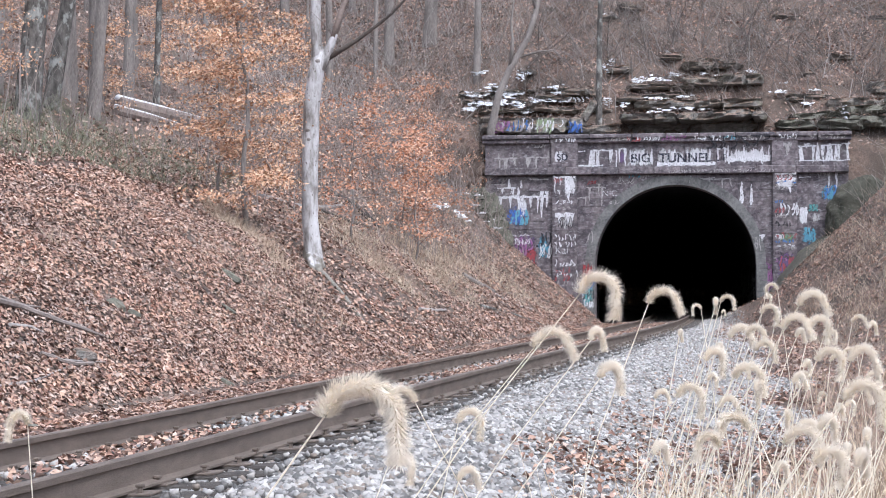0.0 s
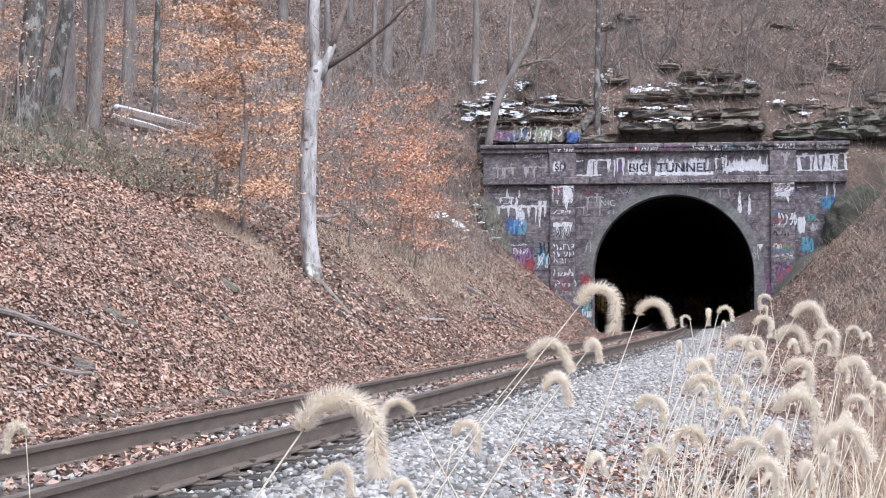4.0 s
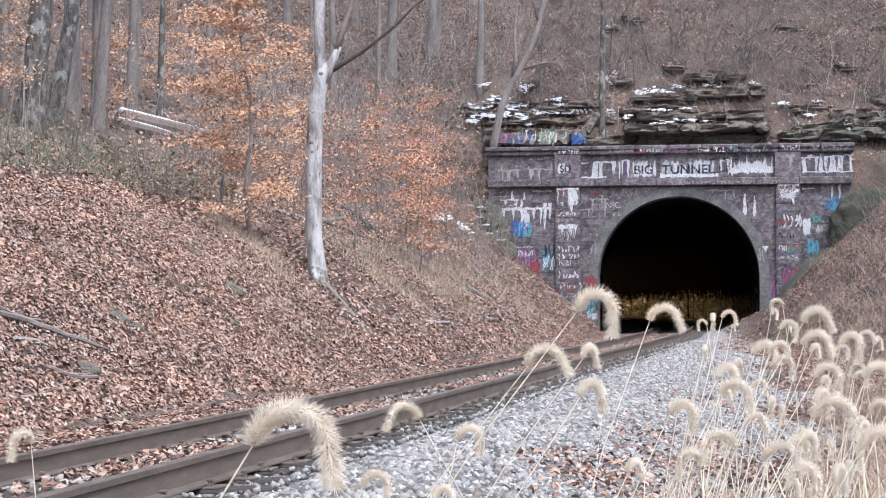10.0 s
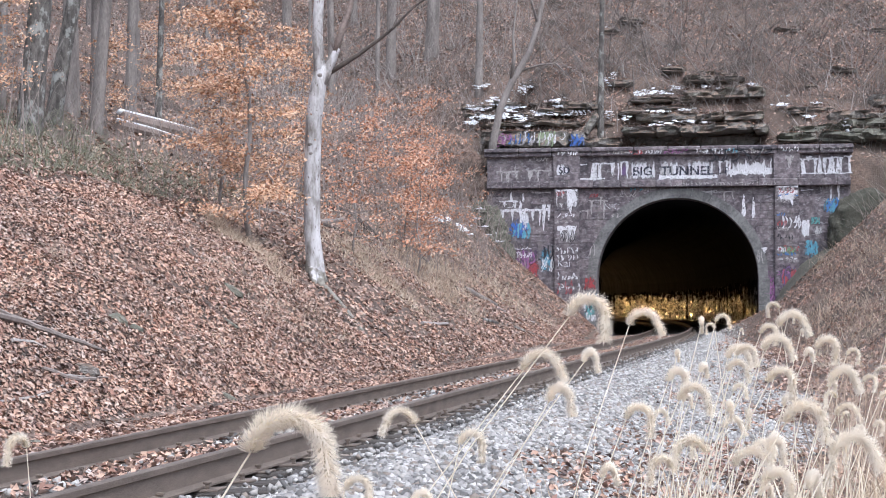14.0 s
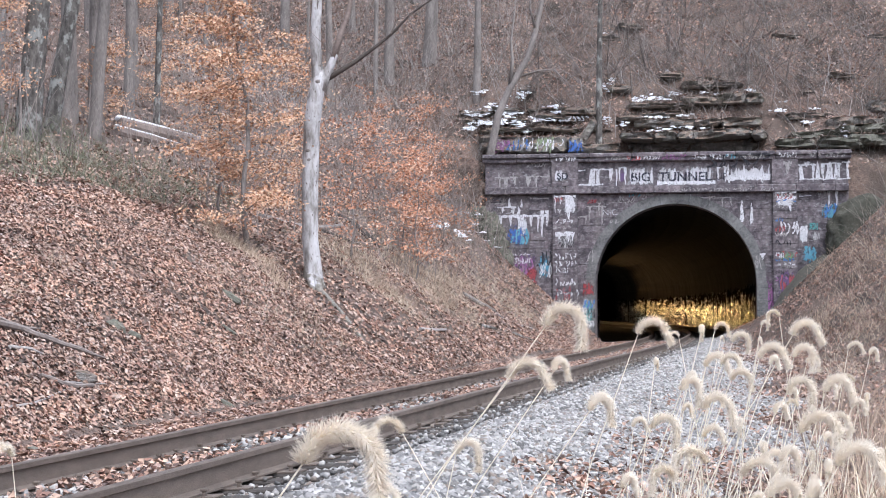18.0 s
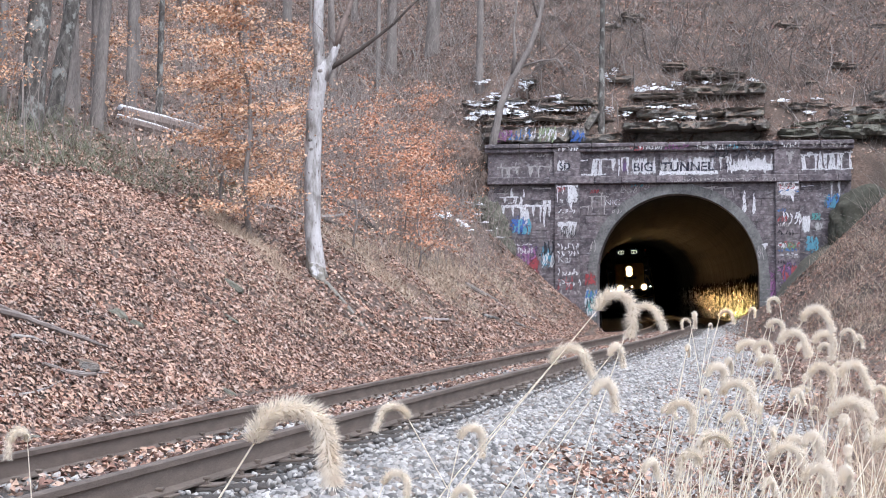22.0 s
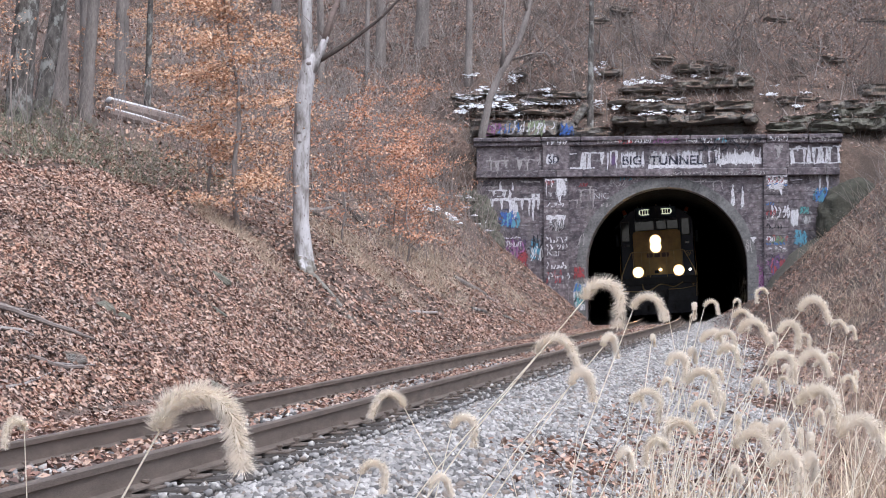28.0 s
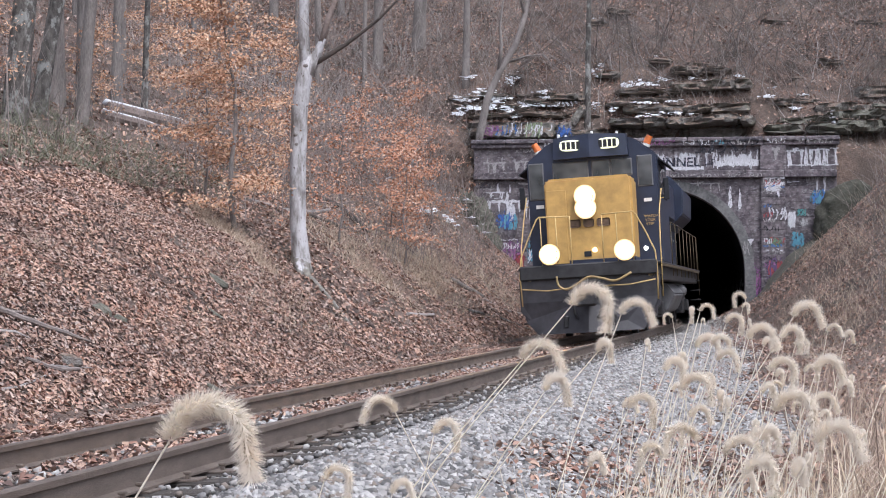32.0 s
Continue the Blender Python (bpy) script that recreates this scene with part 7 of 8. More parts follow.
log("fallen_branch", on_ground([(-4.75, 17.1), (-4.6, 17.4), (-4.45, 18.06), (-4.36, 18.2), (-4.26, 18.36), (-4.12, 18.5), (-3.99, 18.68), (-3.88, 18.85), (-3.78, 19.1)], 0.035, 0.03), [0.04, 0.038, 0.036, 0.034, 0.034, 0.028, 0.027, 0.02, 0.01], M_TWIG, "grey crooked fallen branch on the leaves", "branch", sides=7)
log("fallen_branch", on_ground([(-4.7, 17.6), (-4.56, 17.88), (-4.47, 18.3), (-4.38, 18.6)], 0.025, 0.03), [0.026, 0.024, 0.02, 0.008], M_TWIG, "side limb of a fallen branch on the leaves", "branch", sides=6)
log("fallen_branch", on_ground([(-4.0, 17.0), (-3.92, 17.12), (-3.84, 17.21), (-3.75, 17.5), (-3.66, 17.9)], 0.025, 0.03), [0.016, 0.022, 0.024, 0.024, 0.02], M_TWIG, "short bent stick beside a dark rock", "branch", sides=6)
log("fallen_log", on_ground([(-3.24, 45.8), (-2.8, 45.0), (-2.33, 43.9), (-1.89, 43.5), (-1.55, 43.3)], 0.08), [0.1, 0.1, 0.09, 0.08, 0.05], M_DARKBRANCH, "dark rotten log lying down the gully behind the white tree")
log("fallen_log", on_ground([(-2.95, 41.1), (-2.4, 41.2), (-2.0, 41.9)], 0.06), [0.07, 0.07, 0.05], M_DARKBRANCH, "short dark log in the gully behind the white tree")
log("fallen_branch", on_ground([(-4.35, 17.15), (-4.25, 17.6), (-4.15, 17.75)], 0.02, 0.03), [0.022, 0.018, 0.008], M_PALETWIG, "short grey fallen branch on the leaves", "branch", sides=6)
log("fallen_branch", on_ground([(-4.1, 15.3), (-3.88, 16.2), (-3.82, 16.7), (-3.78, 17.4), (-3.72, 17.9)], 0.014, 0.02), [0.016, 0.014, 0.012, 0.009, 0.005], M_PALETWIG, "thin grey fallen branch on the leaves", "branch", sides=6)
log("fallen_branch", on_ground([(-3.85, 17.3), (-3.75, 17.7), (-3.6, 18.3)], 0.014, 0.03), [0.014, 0.012, 0.006], M_PALETWIG, "thin pale stick on the leaves", "branch", sides=6)


def boulder(x, y, w, h, d, seed, mat, label, tilt=0.3):
    rnd = random.Random(seed)
    bm = bmesh.new()
    bmesh.ops.create_icosphere(bm, subdivisions=2, radius=0.5)
    for v in bm.verts:
        k = 1 + 0.25 * noise.noise(v.co * 2.5 + Vector((seed, 0, 0)))
        v.co = Vector((round(v.co.x * k * 3.2) / 3.2 * 0.5 + v.co.x * k * 0.5, v.co.y * k, round(v.co.z * k * 2.6) / 2.6 * 0.6 + v.co.z * 0.4))
    bmesh.ops.scale(bm, vec=(w, d, h), verts=bm.verts)
    ob = link_bm("rock", bm, mat)
    ob.matrix_basis = Matrix.Translation((x, y, ground_z(x, y) + h * 0.12)) @ Matrix.Rotation(tilt, 4, "Y") @ Matrix.Rotation(rnd.uniform(-0.5, 0.5), 4, "Z")
    return tagged(ob, label, "rock", "rocks on the slope")


boulder(-3.3, 26.3, 0.42, 0.2, 0.3, 1, M_MOSSROCK, "flat mossy grey rock among fallen leaves", 0.5)
boulder(-3.9, 20.4, 0.25, 0.2, 0.2, 2, M_MOSSROCK, "grey-green rock half buried in leaves", 0.7)
boulder(-3.72, 20.6, 0.2, 0.14, 0.2, 3, M_MOSSROCK, "small grey rock half buried in leaves", 0.5)
boulder(-3.78, 17.95, 0.27, 0.2, 0.25, 4, M_ROCK, "dark rock half buried in leaves", 0.2)
boulder(-2.6, 20.6, 0.25, 0.1, 0.18, 5, M_MOSSROCK, "flat grey stone among leaves", 0.5)
boulder(-3.05, 24.5, 0.3, 0.1, 0.22, 6, M_MOSSROCK, "flat tan stone among leaves", 0.6)
boulder(-3.5, 14.8, 0.2, 0.07, 0.2, 7, M_MOSSROCK, "flat pale stone by the rail", 0.4)
for k, (x, y, w) in enumerate(((-0.9, 53.5, 0.8), (-0.3, 55.5, 1.1), (-1.3, 56.5, 0.7), (0.6, 57.5, 0.9))):
    sn = snow_patch(0, 0, w, 0.3, 500 + k, 0, 0.9, "small patch of old snow on the leaf litter")
    sn.matrix_basis = place(x, y, 0, -0.05)
# ======== foxtail grass in the foreground ========
def m_straw(name, dark, light, trans=0.25):
    n = Nodes(name, 0.75)
    c = n.ramp(n.noise(40, 3), [(0.3, dark), (0.7, light)])
    n.b.inputs["Sheen Weight"].default_value = 0.3
    m = n.done(c)
    glass = n.t.nodes.new("ShaderNodeBsdfTranslucent")
    n.link(c, glass.inputs["Color"])
    blend = n.t.nodes.new("ShaderNodeMixShader")
    blend.inputs[0].default_value = trans
    n.link(n.b.outputs[0], blend.inputs[1])
    n.link(glass.outputs[0], blend.inputs[2])
    n.link(blend.outputs[0], n.t.nodes["Material Output"].inputs["Surface"])
    return m


M_STEM = m_straw("straw_stem", (0.78, 0.69, 0.55), (0.94, 0.88, 0.77))
M_BRISTLE = m_straw("pale_bristles", (0.93, 0.86, 0.76), (0.98, 0.94, 0.87), 0.42)
M_SEED = m_straw("tan_seeds", (0.8, 0.71, 0.57), (0.93, 0.87, 0.75))
M_BLADE = m_straw("bleached_blade", (0.62, 0.54, 0.42), (0.86, 0.8, 0.7))
FOX = {}


def head_spine(length, t, curl):
    """Place and direction along a seed head that rises from the neck and nods over to +x."""
    n = max(2, int(24 * t))
    p, a = Vector((0, 0, 0)), radians(12)
    ds = length * t / n
    for k in range(n):
        tt = t * (k + 0.5) / n
        a = radians(6) + radians(curl * 1.16) * min(1.0, tt / 0.68) ** 1.1
        p = p + Vector((math.sin(a), 0, math.cos(a))) * ds
    return p, Vector((math.sin(a), 0, math.cos(a)))


def head_meshes(length, curl, bristles, seed):
    key = (round(length, 3), curl, bristles)
    if key in FOX:
        return FOX[key]
    rnd = random.Random(seed)
    bm = bmesh.new()
    ts = [k / 16 for k in range(17)]
    sp = [head_spine(length, max(t, 0.02), curl) for t in ts]
    tube(bm, [p for p, _ in sp], [length * 0.034 * (0.55 + 0.45 * math.sin(math.pi * min(1, t * 0.9 + 0.1))) for t in ts], 6)
    for _ in range(90):
        p, d = head_spine(length, rnd.uniform(0.03, 0.99), curl)
        a = rnd.uniform(0, 2 * math.pi)
        o = d.cross(Vector((0, 1, 0))).normalized() * math.cos(a) + Vector((0, 1, 0)) * math.sin(a)
        c = p + o * length * 0.036
        q = [c + d * length * 0.022, c - d * length * 0.016, c + o * length * 0.016, c + o.cross(d) * length * 0.012, c - o.cross(d) * length * 0.012]
        v = [bm.verts.new(x) for x in q]
        for f in ((0, 3, 2), (0, 2, 4), (1, 2, 3), (1, 4, 2)):
            bm.faces.new([v[i] for i in f])
    core = bpy.data.meshes.new("seed_head")
    bm.to_mesh(core)
    bm.free()
    core.materials.append(M_SEED)
    V, F = [], []
    cache = [head_spine(length, k / 40 + 0.005, curl) for k in range(40)]
    for _ in range(bristles):
        p, d = cache[rnd.randrange(40)]
        a = rnd.uniform(0, 2 * math.pi)
        side = d.cross(Vector((0, 1, 0))).normalized()
        o = side * math.cos(a) + Vector((0, 1, 0)) * math.sin(a)
        way = (o + d * rnd.uniform(-0.05, 0.7)).normalized()
        w = way.cross(d).normalized() * length * (0.0042 if bristles > 2000 else 0.0062)
        b = p + o * length * 0.03 + d * rnd.uniform(-0.01, 0.01) * length
        L = length * (rnd.uniform(0.055, 0.105) if bristles > 2000 else rnd.uniform(0.06, 0.12))
        i = len(V)
        V += [tuple(b - w), tuple(b + w), tuple(b + way * L + d * L * 0.18), tuple(b + way.cross(w).normalized() * length * 0.003)]
        F += [(i, i + 1, i + 2), (i + 1, i + 3, i + 2)]
    br = bpy.data.meshes.new("bristles")
    br.from_pydata(V, [], F)
    br.materials.append(M_BRISTLE)
    FOX[key] = (core, br)
    return FOX[key]


SWAYS = []


def foxtail(x, y, length, head, droop, face, sway=None, lean=0.0):
    """One grass stalk; it rocks about its foot."""
    k = len(SWAYS)
    rnd = random.Random(300 + k)
    root = new("foxtail")
    z = ground_z(x, y) - 0.02
    length = length + (-0.58 - z)
    near = y < 2.4
    tip = sway[18] if sway else lean
    hl = round(head * 50) / 50 if not near else head
    core, br = head_meshes(hl, (140, 152, 128)[k % 3], 3000 if near else 1700, 7 + k % 3)
    bm = bmesh.new()
    bow = 0.05 * length * (1 if droop > 0 else -1)
    tube(bm, [(-bow * 4 * t * (1 - t), 0, length * t) for t in (-0.1, 0, 0.2, 0.4, 0.6, 0.8, 1.0)], [0.0023, 0.0022, 0.0021, 0.0019, 0.0017, 0.0014, 0.0011], 5)
    part("stem", bm, M_STEM, root)
    turn = Matrix.Rotation(radians(face) + (math.pi if droop < 0 else 0), 4, "Z")
    m = Matrix.Translation((0, 0, length)) @ Matrix.Rotation(radians(-tip), 4, "Y") @ turn @ Matrix.Rotation(radians(4), 4, "Y")
    for name, me in (("seed_head", core), ("bristles", br)):
        ob = new(name, me)
        ob.parent = root
        ob.matrix_basis = m
    # a dry leaf blade on some stalks
    if k % 2 == 0:
        blade(root, length * rnd.uniform(0.3, 0.6), rnd.choice((-1, 1)) * rnd.uniform(0.1, 0.22), rnd)
    tagged(root, "dry straw-coloured foxtail grass with a nodding bristly head", "foxtail", "foxtail grasses by the track")
    SWAYS.append((root, x, y, z, sway, lean, length))
    return root


def blade(root, z, reach, rnd):
    V, F = [], []
    n = 8
    yy = rnd.uniform(-0.06, 0.06)
    for k in range(n + 1):
        t = k / n
        w = 0.006 * math.sin(math.pi * (0.12 + 0.88 * t) ** 0.7)
        px, py, pz = reach * t, yy * t, z + abs(reach) * (1.2 * t - 1.5 * t * t)
        V += [(px, py - w, pz), (px, py, pz - 0.002), (px, py + w, pz)]
        if k:
            i = 3 * (k - 1)
            F += [(i, i + 1, i + 4, i + 3), (i + 1, i + 2, i + 5, i + 4)]
    raw("leaf_blade", V, F, M_BLADE, root, "bleached curling blade")



# those that stand out singly: x, y, stem length, head length, droop side, facing, sway in degrees each half second
foxtail(-0.745, 1.80, 1.50, 0.165, 1, 0, sway=[26.4, 25.8, 25.5, 25.3, 24.8, 25.9, 25.3, 25.3, 25.4, 25.5, 25.7, 25.8, 25.6, 25.9, 25.0, 24.4, 24.6, 23.9, 23.5, 23.0, 22.3, 23.3, 23.4, 23.6, 24.3, 24.3, 24.2, 23.7, 22.7, 23.1, 23.5, 23.8, 24.2, 24.6, 24.1, 25.1, 25.6, 25.0, 23.0, 22.7, 23.3, 23.8, 24.8, 23.9, 23.0, 24.0, 23.7, 23.3, 22.2, 22.4, 23.3, 24.2, 23.2, 22.3, 21.3, 20.4, 20.0, 20.2, 21.4, 20.9, 21.1, 21.1, 20.9, 20.8, 21.5])
foxtail(-0.522, 3.30, 1.75, 0.150, 1, 0, sway=[29.4, 29.6, 29.2, 29.5, 30.3, 30.5, 30.1, 29.5, 29.5, 29.6, 29.6, 29.7, 30.3, 30.6, 31.3, 31.3, 31.8, 31.6, 31.3, 29.6, 28.1, 28.6, 27.7, 26.9, 28.2, 29.6, 27.6, 28.4, 28.1, 27.8, 27.9, 28.0, 28.0, 28.1, 26.4, 26.1, 26.8, 28.3, 26.8, 27.1, 28.0, 28.6, 29.1, 28.8, 30.6, 31.0, 31.0, 31.3, 31.0, 28.7, 28.3, 28.9, 29.2, 29.5, 29.8, 30.1, 30.8, 31.0, 30.1, 29.1, 28.3, 28.9, 29.8, 31.4, 30.9])
foxtail(-0.560, 3.50, 1.63, 0.135, 1, 0, sway=[30.6, 30.9, 30.5, 30.9, 32.1, 31.9, 31.5, 30.5, 30.4, 30.3, 30.2, 30.1, 30.9, 31.5, 32.2, 32.2, 32.7, 32.7, 32.3, 30.5, 28.9, 29.5, 28.4, 28.1, 29.5, 30.7, 29.5, 29.7, 29.1, 28.9, 29.0, 29.1, 29.2, 29.3, 27.8, 27.1, 28.4, 29.5, 28.7, 28.8, 29.1, 30.5, 30.7, 30.3, 32.1, 32.3, 32.7, 32.7, 32.3, 30.1, 29.6, 30.8, 30.9, 31.1, 31.2, 31.3, 32.2, 32.4, 31.3, 30.3, 29.6, 30.3, 30.7, 32.4, 32.0])
foxtail(-0.386, 3.80, 1.64, 0.105, 1, 50, sway=[28.5, 28.6, 28.3, 28.7, 29.5, 29.5, 28.8, 28.2, 28.2, 28.2, 28.2, 28.3, 29.6, 31.2, 31.3, 31.9, 32.2, 32.6, 32.2, 29.4, 26.7, 27.4, 27.4, 25.0, 26.9, 30.1, 26.3, 27.8, 27.4, 27.4, 27.3, 27.2, 27.1, 27.0, 24.3, 24.0, 25.1, 27.0, 26.0, 25.3, 26.6, 27.7, 28.2, 27.6, 30.2, 30.8, 31.2, 31.3, 30.8, 27.7, 27.2, 28.5, 28.7, 28.9, 29.0, 29.2, 31.0, 32.1, 30.5, 29.3, 27.5, 27.3, 27.9, 31.6, 31.7])
foxtail(-0.034, 3.60, 1.24, 0.120, 1, 20, sway=[3.5, 3.6, 3.1, 3.5, 3.1, 3.3, 3.3, 3.3, 3.3, 3.4, 3.4, 3.5, 3.4, 3.5, 3.5, 3.5, 3.9, 3.6, 3.6, 2.9, 2.3, 2.6, 2.8, 3.1, 3.3, 3.4, 3.1, 3.2, 3.2, 3.2, 3.2, 3.1, 3.1, 3.1, 3.3, 3.4, 3.4, 3.4, 3.3, 3.5, 3.3, 3.3, 3.3, 3.3, 3.5, 3.6, 3.6, 3.7, 4.0, 3.6, 3.5, 3.8, 3.9, 4.0, 4.1, 4.3, 4.5, 4.9, 5.1, 3.6, 3.8, 4.0, 4.0, 4.1, 3.9])
foxtail(0.376, 3.70, 1.35, 0.120, -1, 0, sway=[-19.6, -18.9, -19.8, -19.9, -20.1, -18.3, -18.9, -19.5, -19.7, -19.9, -20.1, -20.3, -20.3, -20.2, -19.9, -19.7, -19.6, -19.7, -19.6, -19.8, -20.3, -20.9, -19.4, -20.7, -20.5, -20.5, -20.8, -20.0, -20.1, -19.9, -20.0, -20.1, -20.1, -20.2, -20.2, -21.1, -20.8, -20.6, -19.6, -20.2, -19.8, -20.5, -20.0, -19.6, -20.5, -19.0, -19.1, -18.7, -19.7, -18.9, -19.1, -20.5, -20.0, -19.5, -19.0, -18.5, -19.2, -19.0, -18.5, -17.8, -18.4, -19.8, -19.5, -19.0, -18.9])
foxtail(-1.004, 3.80, 1.22, 0.115, -1, 60, sway=[4.8, 5.0, 4.7, 5.0, 4.5, 4.8, 4.8, 4.7, 4.7, 4.8, 4.8, 4.8, 4.4, 4.4, 4.3, 4.6, 5.1, 4.8, 4.8, 5.1, 4.2, 4.4, 4.5, 3.6, 2.2, 3.2, 3.3, 4.8, 4.4, 3.6, 3.6, 3.7, 3.7, 3.7, 3.2, 3.3, 3.1, 3.0, 2.9, 3.5, 3.7, 3.8, 3.8, 4.2, 4.6, 4.9, 4.9, 4.4, 4.0, 3.9, 3.9, 5.1, 5.2, 5.3, 5.3, 5.4, 6.7, 5.0, 4.7, 6.4, 7.9, 7.9, 7.8, 5.7, 3.4])
foxtail(0.998, 5.20, 1.52, 0.070, -1, 0, sway=[1.4, 1.8, 1.4, 1.6, 1.2, 1.1, 1.3, 0.9, 0.9, 0.9, 0.9, 0.9, 1.3, 1.9, 1.7, 1.1, 1.4, 1.0, 1.2, 0.8, 0.8, 0.9, 1.1, 1.4, 1.4, 1.1, 1.0, 0.9, 0.9, 1.2, 1.1, 0.9, 0.8, 0.6, 1.0, 1.4, 1.5, 1.7, 1.1, 1.3, 0.9, 0.4, 0.4, 0.3, 1.3, 1.1, 1.5, 1.4, 1.7, 1.5, 0.7, 1.0, 1.0, 1.0, 1.0, 1.0, 1.8, 1.5, 2.0, 2.1, 1.8, 1.7, 2.2, 1.4, 0.1])
foxtail(0.150, 3.70, 1.52, 0.120, 1, 0, sway=[12.0, 11.8, 11.3, 11.5, 11.2, 11.5, 11.5, 11.2, 11.2, 11.2, 11.3, 11.3, 11.4, 11.3, 11.1, 11.3, 11.6, 11.5, 11.6, 11.6, 11.4, 11.0, 11.8, 10.8, 11.0, 10.9, 10.7, 10.1, 10.1, 10.6, 10.2, 9.8, 9.5, 9.1, 9.2, 11.1, 11.3, 10.2, 10.3, 10.1, 9.8, 9.9, 9.9, 9.6, 10.3, 10.9, 11.3, 10.9, 11.6, 11.8, 11.4, 12.1, 12.0, 12.0, 11.9, 11.8, 12.2, 12.1, 12.1, 12.5, 12.8, 12.9, 12.8, 12.6, 12.2])
foxtail(0.676, 5.00, 1.49, 0.085, 1, 0, sway=[5.9, 6.2, 5.8, 5.9, 5.6, 5.7, 5.8, 5.9, 5.9, 5.9, 5.9, 6.0, 5.7, 5.6, 5.7, 5.9, 5.9, 5.9, 5.7, 5.7, 5.2, 5.1, 5.1, 5.2, 5.2, 5.3, 4.7, 4.6, 4.9, 5.1, 5.1, 5.1, 5.0, 5.0, 5.1, 5.3, 5.3, 5.5, 5.3, 5.3, 5.4, 5.3, 5.3, 5.7, 5.5, 5.8, 5.9, 5.8, 5.7, 5.6, 5.7, 5.7, 5.7, 5.8, 5.8, 5.8, 5.9, 6.0, 6.2, 6.0, 6.4, 5.9, 5.7, 6.8, 6.4])
foxtail(0.637, 5.00, 1.48, 0.070, 1, 80, sway=[6.9, 6.6, 6.0, 6.2, 5.9, 5.6, 6.4, 6.4, 6.3, 6.3, 6.2, 6.2, 5.9, 5.9, 5.7, 5.2, 5.3, 5.4, 5.7, 5.7, 5.7, 6.0, 6.1, 6.4, 5.0, 5.0, 4.9, 4.8, 4.8, 5.0, 4.8, 4.7, 4.5, 4.3, 4.2, 3.9, 5.3, 5.3, 5.4, 4.7, 4.4, 4.3, 4.0, 3.9, 4.1, 5.1, 5.5, 5.7, 5.4, 5.8, 6.4, 6.1, 6.1, 6.1, 6.1, 6.1, 6.3, 6.5, 6.7, 5.7, 6.0, 6.0, 6.5, 6.8, 7.0])
foxtail(0.248, 3.90, 1.60, 0.130, 1, 10, sway=[21.9, 21.9, 21.4, 21.6, 21.3, 21.5, 21.4, 21.4, 21.6, 21.7, 21.8, 22.0, 21.9, 21.3, 21.2, 21.5, 22.0, 22.2, 22.4, 22.2, 21.8, 21.8, 21.6, 21.6, 21.4, 20.9, 20.2, 20.2, 20.0, 20.4, 20.6, 20.7, 20.8, 20.9, 21.3, 21.6, 21.6, 21.5, 21.4, 21.0, 20.8, 21.0, 20.6, 21.0, 22.1, 22.5, 22.3, 23.9, 24.1, 24.0, 25.1, 25.3, 25.0, 24.7, 24.4, 24.2, 23.9, 24.5, 24.9, 25.2, 25.3, 24.8, 24.6, 24.5, 24.4])
# the rest of the clump
foxtail(0.603, 4.40, 1.40, 0.060, 1, 70, lean=0.0)
foxtail(0.777, 5.20, 1.46, 0.055, -1, 0, lean=0.0)
foxtail(0.616, 4.40, 1.40, 0.110, 1, 20, lean=5.1)
foxtail(0.554, 4.30, 1.42, 0.100, 1, 10, lean=8.5)
foxtail(0.588, 4.60, 1.48, 0.100, 1, 0, lean=10.6)
foxtail(0.603, 3.90, 1.44, 0.120, 1, 10, lean=6.4)
foxtail(0.936, 5.00, 1.45, 0.050, 1, 60, lean=2.1)
foxtail(0.809, 4.20, 1.43, 0.110, 1, 15, lean=4.3)
foxtail(1.226, 5.20, 1.42, 0.090, 1, 0, lean=2.1)
foxtail(1.278, 5.40, 1.40, 0.070, 1, 40, lean=4.3)
foxtail(0.277, 3.90, 1.39, 0.110, 1, 30, lean=12.7)
foxtail(0.396, 4.40, 1.39, 0.080, 1, 60, lean=12.7)
foxtail(0.412, 4.00, 1.41, 0.100, 1, 10, lean=12.7)
foxtail(0.252, 3.60, 1.46, 0.120, 1, 0, lean=20.6)
foxtail(0.663, 3.70, 1.38, 0.110, 1, 20, lean=8.5)
foxtail(0.141, 3.40, 1.40, 0.130, 1, 0, lean=16.7)
foxtail(0.484, 3.80, 1.31, 0.080, 1, 70, lean=8.5)
foxtail(0.696, 3.90, 1.31, 0.080, 1, 40, lean=4.3)
foxtail(0.124, 3.00, 1.43, 0.140, 1, 0, lean=22.4)
foxtail(0.108, 3.50, 1.34, 0.120, 1, 0, lean=14.7)
foxtail(0.240, 2.90, 1.36, 0.140, 1, 10, lean=20.6)
foxtail(0.200, 3.20, 1.34, 0.100, 1, 40, lean=20.6)
foxtail(0.305, 3.40, 1.29, 0.100, 1, 20, lean=16.7)
foxtail(0.325, 3.00, 1.26, 0.100, 1, 60, lean=16.7)
foxtail(0.427, 3.20, 1.26, 0.110, -1, 0, lean=4.3)
foxtail(-0.310, 3.00, 1.22, 0.100, 1, 10, lean=8.5)
foxtail(-0.147, 2.90, 1.20, 0.090, 1, 40, lean=6.4)
foxtail(-0.309, 3.30, 1.47, 0.130, 1, 40, lean=24.2)
foxtail(0.640, 4.00, 1.27, 0.070, 1, 80, lean=4.3)
foxtail(0.600, 4.10, 1.32, 0.100, 1, 0, lean=16.7)
foxtail(0.830, 4.40, 1.32, 0.090, 1, 20, lean=12.7)
foxtail(1.020, 5.60, 1.49, 0.060, 1, 30, lean=2.1)
foxtail(0.691, 4.80, 1.42, 0.080, 1, 50, lean=12.7)
